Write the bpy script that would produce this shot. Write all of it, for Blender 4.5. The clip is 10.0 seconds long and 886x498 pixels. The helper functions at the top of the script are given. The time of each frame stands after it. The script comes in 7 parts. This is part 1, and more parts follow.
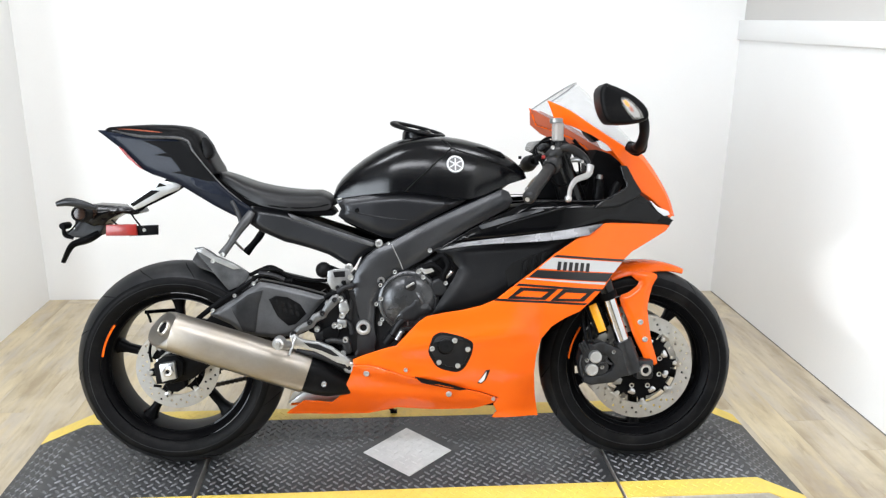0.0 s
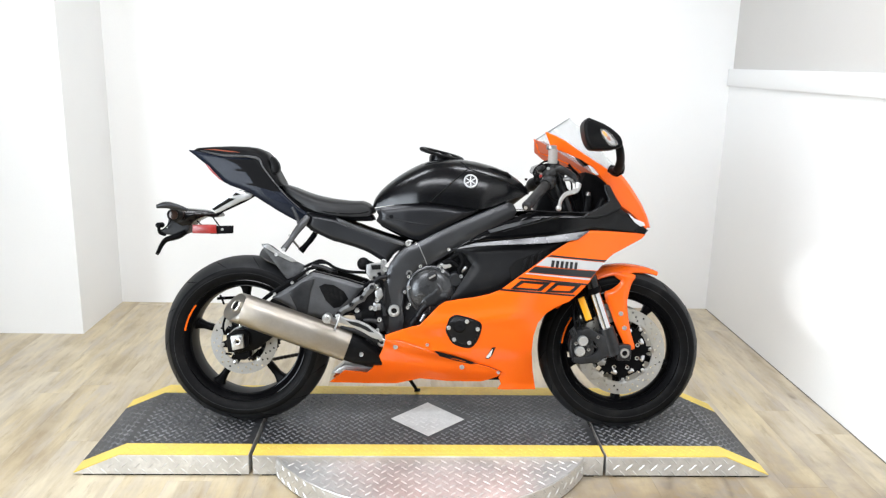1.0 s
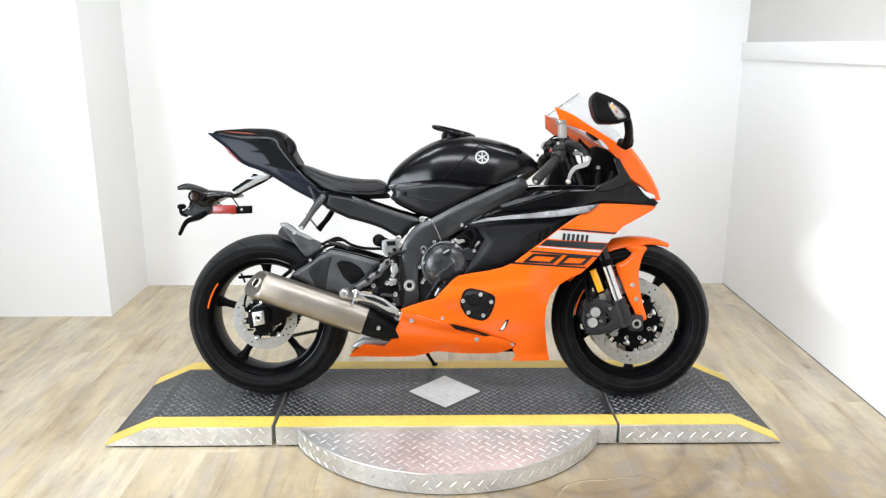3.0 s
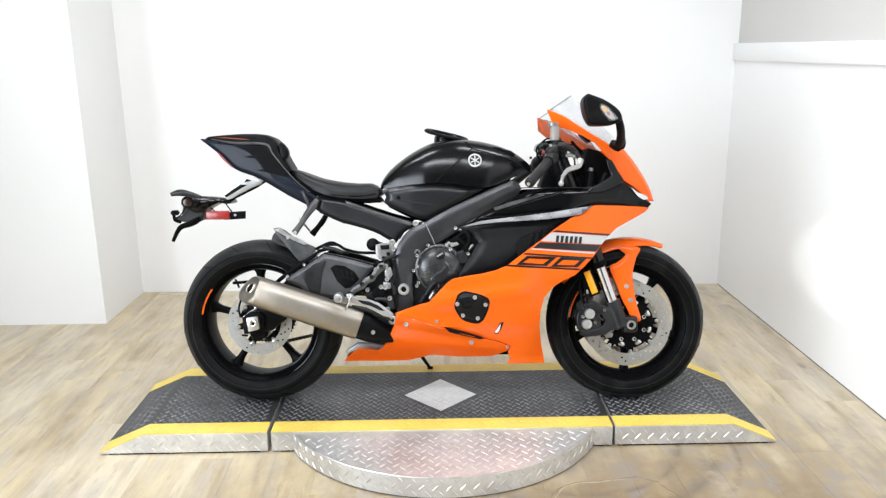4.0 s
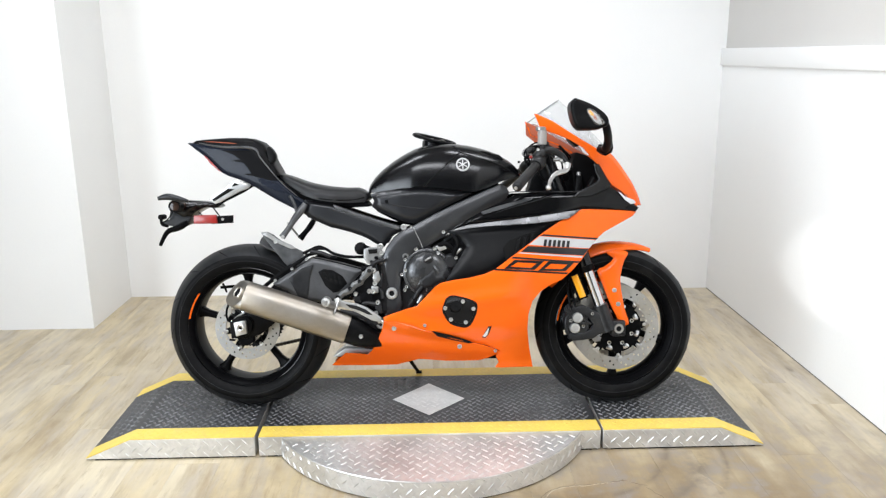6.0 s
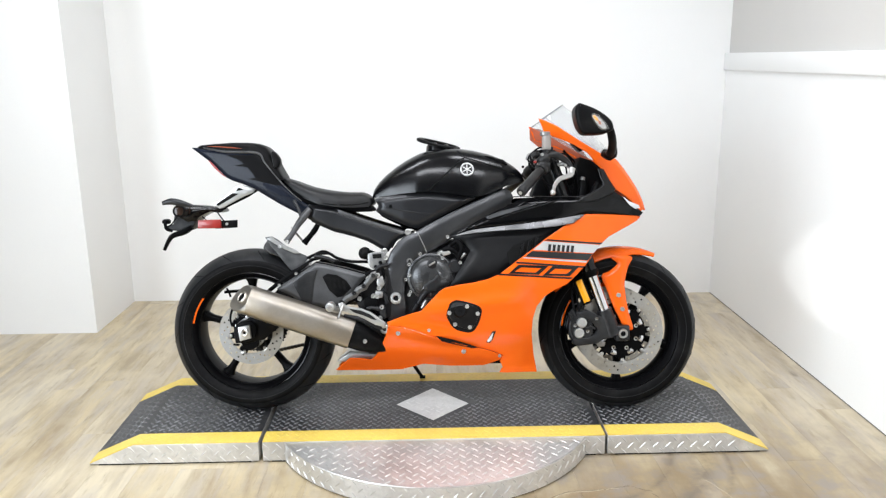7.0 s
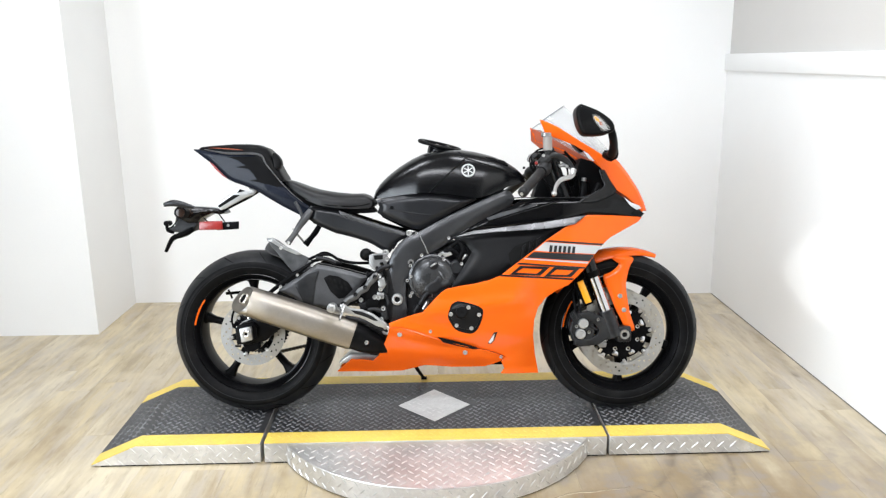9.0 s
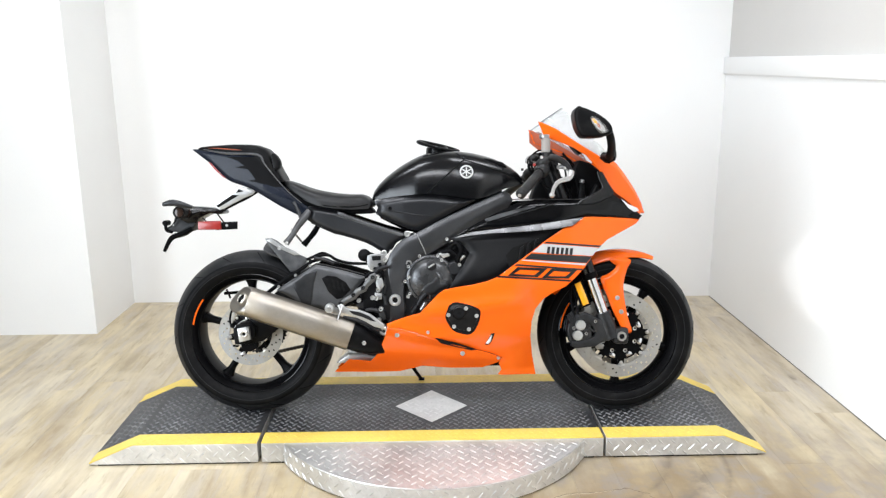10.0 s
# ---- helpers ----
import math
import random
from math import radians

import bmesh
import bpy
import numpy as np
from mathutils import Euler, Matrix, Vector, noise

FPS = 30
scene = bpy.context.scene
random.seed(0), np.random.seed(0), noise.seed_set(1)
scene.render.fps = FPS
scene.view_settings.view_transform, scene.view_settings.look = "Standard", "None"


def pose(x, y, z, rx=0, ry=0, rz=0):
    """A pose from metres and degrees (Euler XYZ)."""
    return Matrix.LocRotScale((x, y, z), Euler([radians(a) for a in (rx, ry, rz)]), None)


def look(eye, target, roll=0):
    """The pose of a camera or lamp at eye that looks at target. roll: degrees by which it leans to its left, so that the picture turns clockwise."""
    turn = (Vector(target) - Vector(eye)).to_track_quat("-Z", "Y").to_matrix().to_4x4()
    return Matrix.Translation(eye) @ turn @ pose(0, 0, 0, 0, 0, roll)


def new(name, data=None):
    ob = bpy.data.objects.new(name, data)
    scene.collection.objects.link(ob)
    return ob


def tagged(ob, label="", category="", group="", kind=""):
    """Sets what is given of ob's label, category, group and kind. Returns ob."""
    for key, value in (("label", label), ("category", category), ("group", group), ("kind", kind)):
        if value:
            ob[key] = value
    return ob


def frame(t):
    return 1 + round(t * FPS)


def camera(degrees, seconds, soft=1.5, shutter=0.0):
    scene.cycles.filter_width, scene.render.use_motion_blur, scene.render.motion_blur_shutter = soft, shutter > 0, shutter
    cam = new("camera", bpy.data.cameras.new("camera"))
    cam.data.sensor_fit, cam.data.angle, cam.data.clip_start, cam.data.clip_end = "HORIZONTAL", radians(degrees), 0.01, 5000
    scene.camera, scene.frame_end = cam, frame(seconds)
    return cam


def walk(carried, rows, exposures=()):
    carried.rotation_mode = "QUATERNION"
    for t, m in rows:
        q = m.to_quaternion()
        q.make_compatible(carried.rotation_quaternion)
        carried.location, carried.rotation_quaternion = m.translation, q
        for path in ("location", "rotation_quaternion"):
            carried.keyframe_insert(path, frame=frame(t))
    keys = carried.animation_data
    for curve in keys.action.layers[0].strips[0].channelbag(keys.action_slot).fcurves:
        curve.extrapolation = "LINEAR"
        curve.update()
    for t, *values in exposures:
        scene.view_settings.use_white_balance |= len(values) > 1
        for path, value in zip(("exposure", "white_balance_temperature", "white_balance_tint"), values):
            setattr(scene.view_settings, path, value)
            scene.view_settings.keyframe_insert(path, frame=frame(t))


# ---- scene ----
cam = camera(59.3, 10.0, soft=1.3)
PATH = [
    (0, (-0.082, -2.162, 1.395), (0.076, -0.252, 0.826), 0.8),
    (0.1, (-0.088, -2.236, 1.4), (0.038, -0.319, 0.844), 0.2),
    (0.2, (-0.082, -2.305, 1.405), (0.032, -0.378, 0.882), 0.3),
    (0.3, (-0.078, -2.376, 1.41), (0.022, -0.446, 0.894), 1.2),
    (0.4, (-0.068, -2.437, 1.404), (0.047, -0.507, 0.895), 1.9),
    (0.5, (-0.066, -2.495, 1.406), (0.023, -0.568, 0.878), 2.2),
    (0.6, (-0.063, -2.547, 1.414), (0.022, -0.624, 0.873), 2.3),
    (0.7, (-0.066, -2.602, 1.407), (-0.012, -0.676, 0.872), 2.3),
    (0.8, (-0.05, -2.641, 1.427), (-0.004, -0.708, 0.916), 2.0),
    (0.9, (-0.069, -2.686, 1.406), (0.005, -0.741, 0.944), 1.8),
    (1, (-0.074, -2.718, 1.41), (0.005, -0.776, 0.94), 1.4),
    (1.2, (-0.098, -2.758, 1.403), (-0.045, -0.816, 0.928), 1.1),
    (1.5, (-0.107, -2.791, 1.404), (-0.049, -0.85, 0.922), 1.6),
    (1.7, (-0.098, -2.798, 1.404), (-0.055, -0.86, 0.912), 0.5),
    (2, (-0.068, -2.791, 1.388), (-0.003, -0.853, 0.896), 0.3),
    (2.2, (-0.062, -2.788, 1.39), (-0.008, -0.852, 0.892), 0.5),
    (2.5, (-0.062, -2.79, 1.39), (-0.038, -0.854, 0.886), 0.0),
    (2.7, (-0.055, -2.787, 1.39), (-0.035, -0.853, 0.883), 0.0),
    (3.8, (-0.032, -2.793, 1.391), (-0.001, -0.857, 0.891), -0.4),
    (4, (-0.033, -2.79, 1.388), (-0.003, -0.853, 0.891), -0.6),
    (4.5, (-0.024, -2.793, 1.388), (0.015, -0.857, 0.888), -0.5),
    (5, (-0.024, -2.798, 1.387), (0.016, -0.862, 0.89), -0.7),
    (5.5, (-0.02, -2.796, 1.388), (0.028, -0.857, 0.901), -0.5),
    (5.7, (-0.016, -2.792, 1.386), (0.034, -0.853, 0.9), -0.5),
    (6.8, (-0.029, -2.791, 1.388), (0.022, -0.85, 0.907), -0.5),
    (7, (-0.028, -2.789, 1.389), (0.019, -0.847, 0.913), -0.5),
    (7.5, (-0.031, -2.792, 1.392), (0.019, -0.85, 0.918), -0.4),
    (8, (-0.031, -2.792, 1.389), (0.017, -0.849, 0.918), -0.3),
    (8.5, (-0.031, -2.79, 1.389), (0.018, -0.847, 0.917), -0.4),
    (9, (-0.03, -2.79, 1.389), (0.015, -0.847, 0.916), -0.6),
    (9.5, (-0.028, -2.794, 1.391), (0.028, -0.85, 0.926), -0.5),
    (10, (-0.024, -2.797, 1.387), (0.022, -0.853, 0.919), -0.3),
]
walk(cam, [(t, look(eye, target, roll)) for t, eye, target, roll in PATH],
     [(0, 0.0), (2.5, 0.0), (4, -0.04), (5, -0.08), (5.5, -0.10), (7, -0.10), (7.5, -0.11), (8, -0.11), (8.5, -0.07), (10, 0.0)])

# ---- world, lamps ----
world = bpy.data.worlds.new("world")
scene.world = world
world.use_nodes = True
world.node_tree.nodes["Background"].inputs["Color"].default_value = (0.8, 0.85, 0.9, 1)
world.node_tree.nodes["Background"].inputs["Strength"].default_value = 0.3


def area_lamp(x, y, z, sx, sy, watts, color=(0.91, 0.94, 1.0), target=None):
    data = bpy.data.lights.new("unseen_area_light", "AREA")
    data.shape, data.size, data.size_y, data.energy, data.color = "RECTANGLE", sx, sy, watts, color
    ob = new("unseen_area_light", data)
    ob.matrix_world = pose(x, y, z) if target is None else look((x, y, z), target)
    return ob


# ceiling lamps out of view, added and balanced to light the room
LAMPS = [(-1.2, -0.1, 1.2, 0.3, 30), (0.7, 0.1, 1.2, 0.3, 24), (-1.05, -2.2, 1.5, 0.7, 66), (0.85, -2.2, 1.5, 0.7, 49)]
CEIL = 3.0
for lx, ly, sx, sy, watts in LAMPS:
    area_lamp(lx, ly, CEIL - 0.085, sx, sy, watts)


# unseen spot lamp behind the camera, for the pool of light on the side wall
spot = bpy.data.lights.new("spot_light", "SPOT")
spot.energy, spot.color, spot.spot_size, spot.spot_blend, spot.shadow_soft_size = 560, (0.95, 0.97, 1.0), radians(7.0), 0.10, 0.03
new("spot_light", spot).matrix_world = look((0.40, -3.30, 1.20), (1.69, 0.05, 0.535))


# ---- materials ----
def tree_of(name):
    m = bpy.data.materials.new(name)
    m.use_nodes = True
    return m, m.node_tree.nodes, m.node_tree.links, m.node_tree.nodes["Principled BSDF"]


def coords(n, l, scale=(1, 1, 1)):
    tc = n.new("ShaderNodeTexCoord")
    mp = n.new("ShaderNodeMapping")
    mp.inputs["Scale"].default_value = scale
    l.new(tc.outputs["Object"], mp.inputs["Vector"])
    return mp.outputs["Vector"]


def noise_of(n, l, vec, scale, detail=4.0, rough=0.6):
    t = n.new("ShaderNodeTexNoise")
    t.inputs["Scale"].default_value, t.inputs["Detail"].default_value, t.inputs["Roughness"].default_value = scale, detail, rough
    l.new(vec, t.inputs["Vector"])
    return t.outputs["Fac"]


def ramp_of(n, l, fac, stops):
    r = n.new("ShaderNodeValToRGB")
    e = r.color_ramp.elements
    while len(e) < len(stops):
        e.new(0.5)
    for el, (pos, col) in zip(e, stops):
        el.position, el.color = pos, (*col, 1) if len(col) == 3 else col
    l.new(fac, r.inputs["Fac"])
    return r.outputs["Color"]


def mix_of(n, l, fac, a, b, mode="MIX"):
    x = n.new("ShaderNodeMix")
    x.data_type, x.blend_type = "RGBA", mode
    for sock, v in ((x.inputs[0], fac), (x.inputs[6], a), (x.inputs[7], b)):
        if isinstance(v, (int, float)):
            sock.default_value = v
        elif isinstance(v, tuple):
            sock.default_value = (*v, 1)
        else:
            l.new(v, sock)
    return x.outputs[2]


def mat(name, color, rough=0.5, metal=0.0, coat=0.0, vary=0.12, big=3.0, fine=90.0, bump=0.02, stretch=(1, 1, 1), dust=0.0, flake=0.0, spec=0.5):
    """Paint, plastic or metal with stains at one scale, grain at another and a fine relief."""
    m, n, l, p = tree_of(name)
    vec = coords(n, l, stretch)
    a, b = noise_of(n, l, vec, big), noise_of(n, l, vec, fine, 6.0)
    lo = tuple(c * (1 - vary) for c in color)
    hi = tuple(min(1.0, c * (1 + vary)) for c in color)
    col = ramp_of(n, l, a, [(0.3, lo), (0.7, hi)])
    col = mix_of(n, l, ramp_of(n, l, b, [(0.35, (0, 0, 0)), (0.75, (0.35, 0.35, 0.35))]), col, tuple(c * (1 - vary) for c in lo))
    if dust:
        d = ramp_of(n, l, noise_of(n, l, vec, 14.0, 8.0, 0.7), [(0.5, (0, 0, 0)), (0.8, (dust, dust, dust))])
        col = mix_of(n, l, d, col, (0.32, 0.3, 0.27))
    if flake:
        v = n.new("ShaderNodeTexVoronoi")
        v.inputs["Scale"].default_value = 900
        l.new(vec, v.inputs["Vector"])
        col = mix_of(n, l, ramp_of(n, l, v.outputs["Distance"], [(0.0, (flake, flake, flake)), (0.25, (0, 0, 0))]), col, hi)
    l.new(col, p.inputs["Base Color"])
    r = n.new("ShaderNodeMapRange")
    r.inputs["To Min"].default_value, r.inputs["To Max"].default_value = max(0.02, rough * 0.8), min(1, rough * 1.25)
    l.new(a, r.inputs["Value"])
    l.new(r.outputs["Result"], p.inputs["Roughness"])
    p.inputs["Metallic"].default_value = metal
    p.inputs["Specular IOR Level"].default_value = spec
    p.inputs["Coat Weight"].default_value = coat
    p.inputs["Coat Roughness"].default_value = 0.04
    if bump:
        bp = n.new("ShaderNodeBump")
        bp.inputs["Strength"].default_value, bp.inputs["Distance"].default_value = bump, 0.002
        l.new(b, bp.inputs["Height"])
        l.new(bp.outputs["Normal"], p.inputs["Normal"])
    return m


ORANGE = mat("orange_paint", (0.82, 0.117, 0.006), 0.24, 0.0, 0.26, 0.06, 2.0, 300, 0.006, flake=0.12, spec=0.14)
SATIN = mat("satin_black_paint", (0.0024, 0.0025, 0.003), 0.20, 0.0, 0.0, 0.2, 2.0, 250, 0.006, spec=0.30)
GLOSS = mat("gloss_black_paint", (0.0025, 0.0025, 0.003), 0.10, 0.0, 0.1, 0.2, 2.0, 250, 0.004, spec=0.16)
# paler metallic colour that paints the sheen along the black upper fairing
SHEEN = mat("sheen_streak_paint", (0.11, 0.11, 0.113), 0.27, 0.6, 0.0, 0.45, 8.0, 250, 0.01, spec=0.4)
TAILPAINT = mat("blue_black_paint", (0.010, 0.013, 0.022), 0.26, 0.0, 0.0, 0.3, 5.0, 250, 0.006, spec=0.12)
HUGGER = mat("worn_dark_plastic", (0.072, 0.073, 0.076), 0.36, 0.3, 0.0, 0.45, 14.0, 250, 0.06, dust=0.10)
MATT = mat("matt_black_paint", (0.0055, 0.0057, 0.0065), 0.36, 0.0, 0.0, 0.25, 3.0, 250, 0.02, dust=0.02, spec=0.18)
GREY = mat("dark_grey_paint", (0.015, 0.0155, 0.0175), 0.32, 0.3, 0.05, 0.2, 3.0, 300, 0.02, spec=0.35)
FRAMEPAINT = mat("frame_paint", (0.056, 0.057, 0.060), 0.33, 0.55, 0.05, 0.3, 4.0, 300, 0.03, spec=0.3)
GUARDPAINT = mat("swingarm_guard_paint", (0.098, 0.099, 0.103), 0.36, 0.5, 0.0, 0.3, 9.0, 300, 0.03, spec=0.3)
CASTGREY = mat("grey_cast_metal", (0.026, 0.0265, 0.028), 0.40, 0.5, 0.0, 0.35, 22.0, 300, 0.08, dust=0.06, spec=0.35)
PLASTIC = mat("black_plastic", (0.0038, 0.0038, 0.0042), 0.40, 0.0, 0.0, 0.25, 4.0, 400, 0.05, dust=0.03, spec=0.08)
DARKPL = mat("deep_black_plastic", (0.003, 0.003, 0.0034), 0.5, 0.0, 0.0, 0.2, 4.0, 300, 0.05, spec=0.06)
VINYL = mat("seat_vinyl", (0.007, 0.007, 0.0075), 0.4, 0.0, 0.0, 0.15, 4.0, 700, 0.12, spec=0.3)
RUBBER = mat("tyre_rubber", (0.013, 0.0135, 0.0145), 0.44, 0.0, 0.0, 0.35, 6.0, 200, 0.08, dust=0.06, spec=0.18)
RUBBER_SIDE = mat("tyre_sidewall_rubber", (0.0045, 0.0045, 0.0048), 0.44, 0.0, 0.0, 0.35, 6.0, 300, 0.08, dust=0.03, spec=0.07)
RIM = mat("black_rim_paint", (0.0026, 0.0026, 0.003), 0.34, 0.0, 0.0, 0.2, 5.0, 300, 0.01, spec=0.05)
STEEL = mat("brushed_steel", (0.56, 0.55, 0.53), 0.32, 1.0, 0.0, 0.1, 5.0, 180, 0.03)
ALU = mat("cast_aluminium", (0.52, 0.52, 0.51), 0.38, 0.85, 0.0, 0.1, 7.0, 260, 0.06)
ALUDARK = mat("dark_cast_aluminium", (0.014, 0.014, 0.0155), 0.42, 0.4, 0.0, 0.25, 7.0, 260, 0.08, spec=0.35)
ENGINE = mat("engine_grey", (0.016, 0.0165, 0.018), 0.42, 0.35, 0.0, 0.2, 8.0, 200, 0.08, dust=0.1, spec=0.35)
CLUTCH = mat("satin_engine_cover", (0.060, 0.061, 0.063), 0.27, 0.6, 0.0, 0.4, 14.0, 250, 0.10, dust=0.08)
CHROME = mat("chrome", (0.55, 0.55, 0.56), 0.16, 1.0, 0.0, 0.05, 4.0, 200, 0.0)
SILVER = mat("silver_vinyl", (0.44, 0.44, 0.44), 0.35, 0.35, 0.2, 0.06, 4.0, 300, 0.004)
WHITE = mat("white_vinyl", (0.72, 0.72, 0.71), 0.4, 0.0, 0.1, 0.05, 4.0, 300, 0.004)
INK = mat("black_vinyl", (0.008, 0.008, 0.009), 0.3, 0.0, 0.3, 0.1, 4.0, 300, 0.004, spec=0.3)
AMBER = mat("amber_reflector", (0.85, 0.36, 0.012), 0.2, 0.0, 0.6, 0.08, 30.0, 400, 0.1)
RED = mat("red_reflector", (0.26, 0.014, 0.010), 0.3, 0.0, 0.15, 0.2, 40.0, 500, 0.15)
SMOKE = mat("smoked_lens", (0.035, 0.020, 0.014), 0.15, 0.0, 0.1, 0.2, 10.0, 200, 0.0, spec=0.25)
CHAIN = mat("oily_chain", (0.09, 0.08, 0.065), 0.45, 0.7, 0.0, 0.3, 20.0, 300, 0.1)
YELLOW = mat("yellow_paint", (0.74, 0.54, 0.10), 0.5, 0.0, 0.1, 0.12, 6.0, 60, 0.1, dust=0.25)
BLACKPLATE = mat("black_painted_chequer_plate", (0.036, 0.037, 0.039), 0.42, 0.1, 0.0, 0.45, 3.0, 60, 0.1, dust=0.14)
STEELPLATE = mat("bright_chequer_plate", (0.66, 0.65, 0.63), 0.38, 0.62, 0.0, 0.25, 5.0, 60, 0.12, dust=0.3)
BLACKLUG = mat("worn_black_lug", (0.16, 0.161, 0.166), 0.40, 0.25, 0.0, 0.5, 9.0, 90, 0.05)
STEELLUG = mat("polished_steel_lug", (0.64, 0.63, 0.61), 0.42, 0.8, 0.0, 0.2, 12.0, 90, 0.05)
DIAMOND = mat("bare_metal_diamond", (0.66, 0.655, 0.64), 0.42, 0.3, 0.0, 0.15, 8.0, 90, 0.08, dust=0.1)
# near-black for gaps, and for the shade inside holes and slots drawn flat
SEAM = mat("dark_gap", (0.01, 0.01, 0.01), 0.8, vary=0.1, spec=0.05)
WALLPAINT = mat("white_wall_paint", (0.83, 0.83, 0.82), 0.6, 0.0, 0.0, 0.025, 0.9, 120, 0.05)
TRIMPAINT = mat("white_trim_paint", (0.84, 0.84, 0.83), 0.35, 0.0, 0.1, 0.02, 1.5, 120, 0.03)
TAUPE = mat("taupe_wall_paint", (0.56, 0.545, 0.52), 0.65, 0.0, 0.0, 0.04, 0.8, 120, 0.05)
# walls and ceiling out of view, kept dark so black parts reflect little
SLATE = mat("slate_wall_paint", (0.032, 0.034, 0.038), 0.7, 0.0, 0.0, 0.05, 0.8, 120, 0.05)
CEILPAINT = mat("ceiling_paint", (0.34, 0.34, 0.34), 0.8, 0.0, 0.0, 0.03, 1.0, 150, 0.1)
LAMPWHITE = mat("lamp_enamel", (0.75, 0.75, 0.74), 0.3, vary=0.03)


def brushed(name, color, rough, stretch):
    """Metal with fine drawn lines and a warmer-toned patch here and there."""
    m, n, l, p = tree_of(name)
    vec = coords(n, l, stretch)
    a, b = noise_of(n, l, vec, 40.0, 8.0, 0.7), noise_of(n, l, coords(n, l), 5.0, 3.0)
    warm = mix_of(n, l, ramp_of(n, l, b, [(0.4, (0, 0, 0)), (0.7, (1, 1, 1))]), color, tuple(c * k for c, k in zip(color, (0.95, 0.86, 0.70))))
    l.new(mix_of(n, l, ramp_of(n, l, a, [(0.3, (0, 0, 0)), (0.8, (0.3, 0.3, 0.3))]), warm, tuple(c * 0.6 for c in color)), p.inputs["Base Color"])
    r = n.new("ShaderNodeMapRange")
    r.inputs["To Min"].default_value, r.inputs["To Max"].default_value = rough * 0.75, rough * 1.4
    l.new(a, r.inputs["Value"])
    l.new(r.outputs["Result"], p.inputs["Roughness"])
    p.inputs["Metallic"].default_value = 1.0
    bp = n.new("ShaderNodeBump")
    bp.inputs["Strength"].default_value, bp.inputs["Distance"].default_value = 0.08, 0.001
    l.new(a, bp.inputs["Height"])
    l.new(bp.outputs["Normal"], p.inputs["Normal"])
    return m


TITANIUM = brushed("brushed_titanium", (0.335, 0.305, 0.268), 0.42, (1, 12, 1))
ENDCAP = brushed("pale_end_cap_metal", (0.48, 0.465, 0.44), 0.36, (1, 12, 1))
DISC = brushed("ground_disc_steel", (0.46, 0.46, 0.455), 0.32, (1, 1, 1))


def clear(name, color, rough=0.02, alpha=0.35):
    """Thin clear plastic: mostly see-through, with a gloss."""
    m, n, l, p = tree_of(name)
    p.inputs["Base Color"].default_value = (*color, 1)
    p.inputs["Roughness"].default_value = rough
    p.inputs["Alpha"].default_value = alpha
    p.inputs["Specular IOR Level"].default_value = 0.6
    return m


JOINTGREY = mat("dirty_joint", (0.13, 0.125, 0.115), 0.8, vary=0.3)
LINK = mat("oily_cast_arm", (0.105, 0.105, 0.104), 0.40, 0.6, 0.0, 0.35, 18.0, 260, 0.1, dust=0.1)
ALU2 = mat("worn_aluminium", (0.34, 0.34, 0.335), 0.36, 0.8, 0.0, 0.25, 14.0, 260, 0.08)
HEADLAMP = mat("pale_headlamp_lens", (0.62, 0.63, 0.65), 0.12, 0.3, 0.6, 0.1, 20.0, 200, 0.0)
SCREEN = clear("clear_screen_plastic", (0.55, 0.57, 0.58), 0.06, 0.38)
SCREENEDGE = clear("screen_cut_edge", (0.25, 0.26, 0.27), 0.2, 0.7)
LENS = clear("clear_lens_plastic", (0.8, 0.78, 0.74), 0.05, 0.18)
RESERVOIR = clear("cloudy_reservoir_plastic", (0.34, 0.33, 0.31), 0.25, 0.7)
CONTROL = mat("grey_control_plastic", (0.012, 0.012, 0.0125), 0.42, 0.1, 0.0, 0.3, 10.0, 400, 0.08, dust=0.1, spec=0.3)
RAWORANGE = mat("raw_orange_plastic", (0.36, 0.085, 0.04), 0.5, 0.0, 0.0, 0.2, 6.0, 300, 0.02, spec=0.2)

m, n, l, p = tree_of("mirror_glass")
p.inputs["Base Color"].default_value, p.inputs["Metallic"].default_value, p.inputs["Roughness"].default_value = (0.9, 0.9, 0.9, 1), 1.0, 0.01
MIRROR = m

m, n, l, p = tree_of("lamp_diffuser")
p.inputs["Base Color"].default_value = (0.9, 0.9, 0.88, 1)
p.inputs["Emission Color"].default_value, p.inputs["Emission Strength"].default_value = (0.95, 0.97, 1.0, 1), 2.5
DIFFUSER = m

# glow of the sheet behind the added window
m, n, l, p = tree_of("daylight")
p.inputs["Base Color"].default_value = (0.5, 0.6, 0.7, 1)
p.inputs["Emission Color"].default_value, p.inputs["Emission Strength"].default_value = (0.75, 0.87, 1.0, 1), 3.0
DAYLIGHT = m


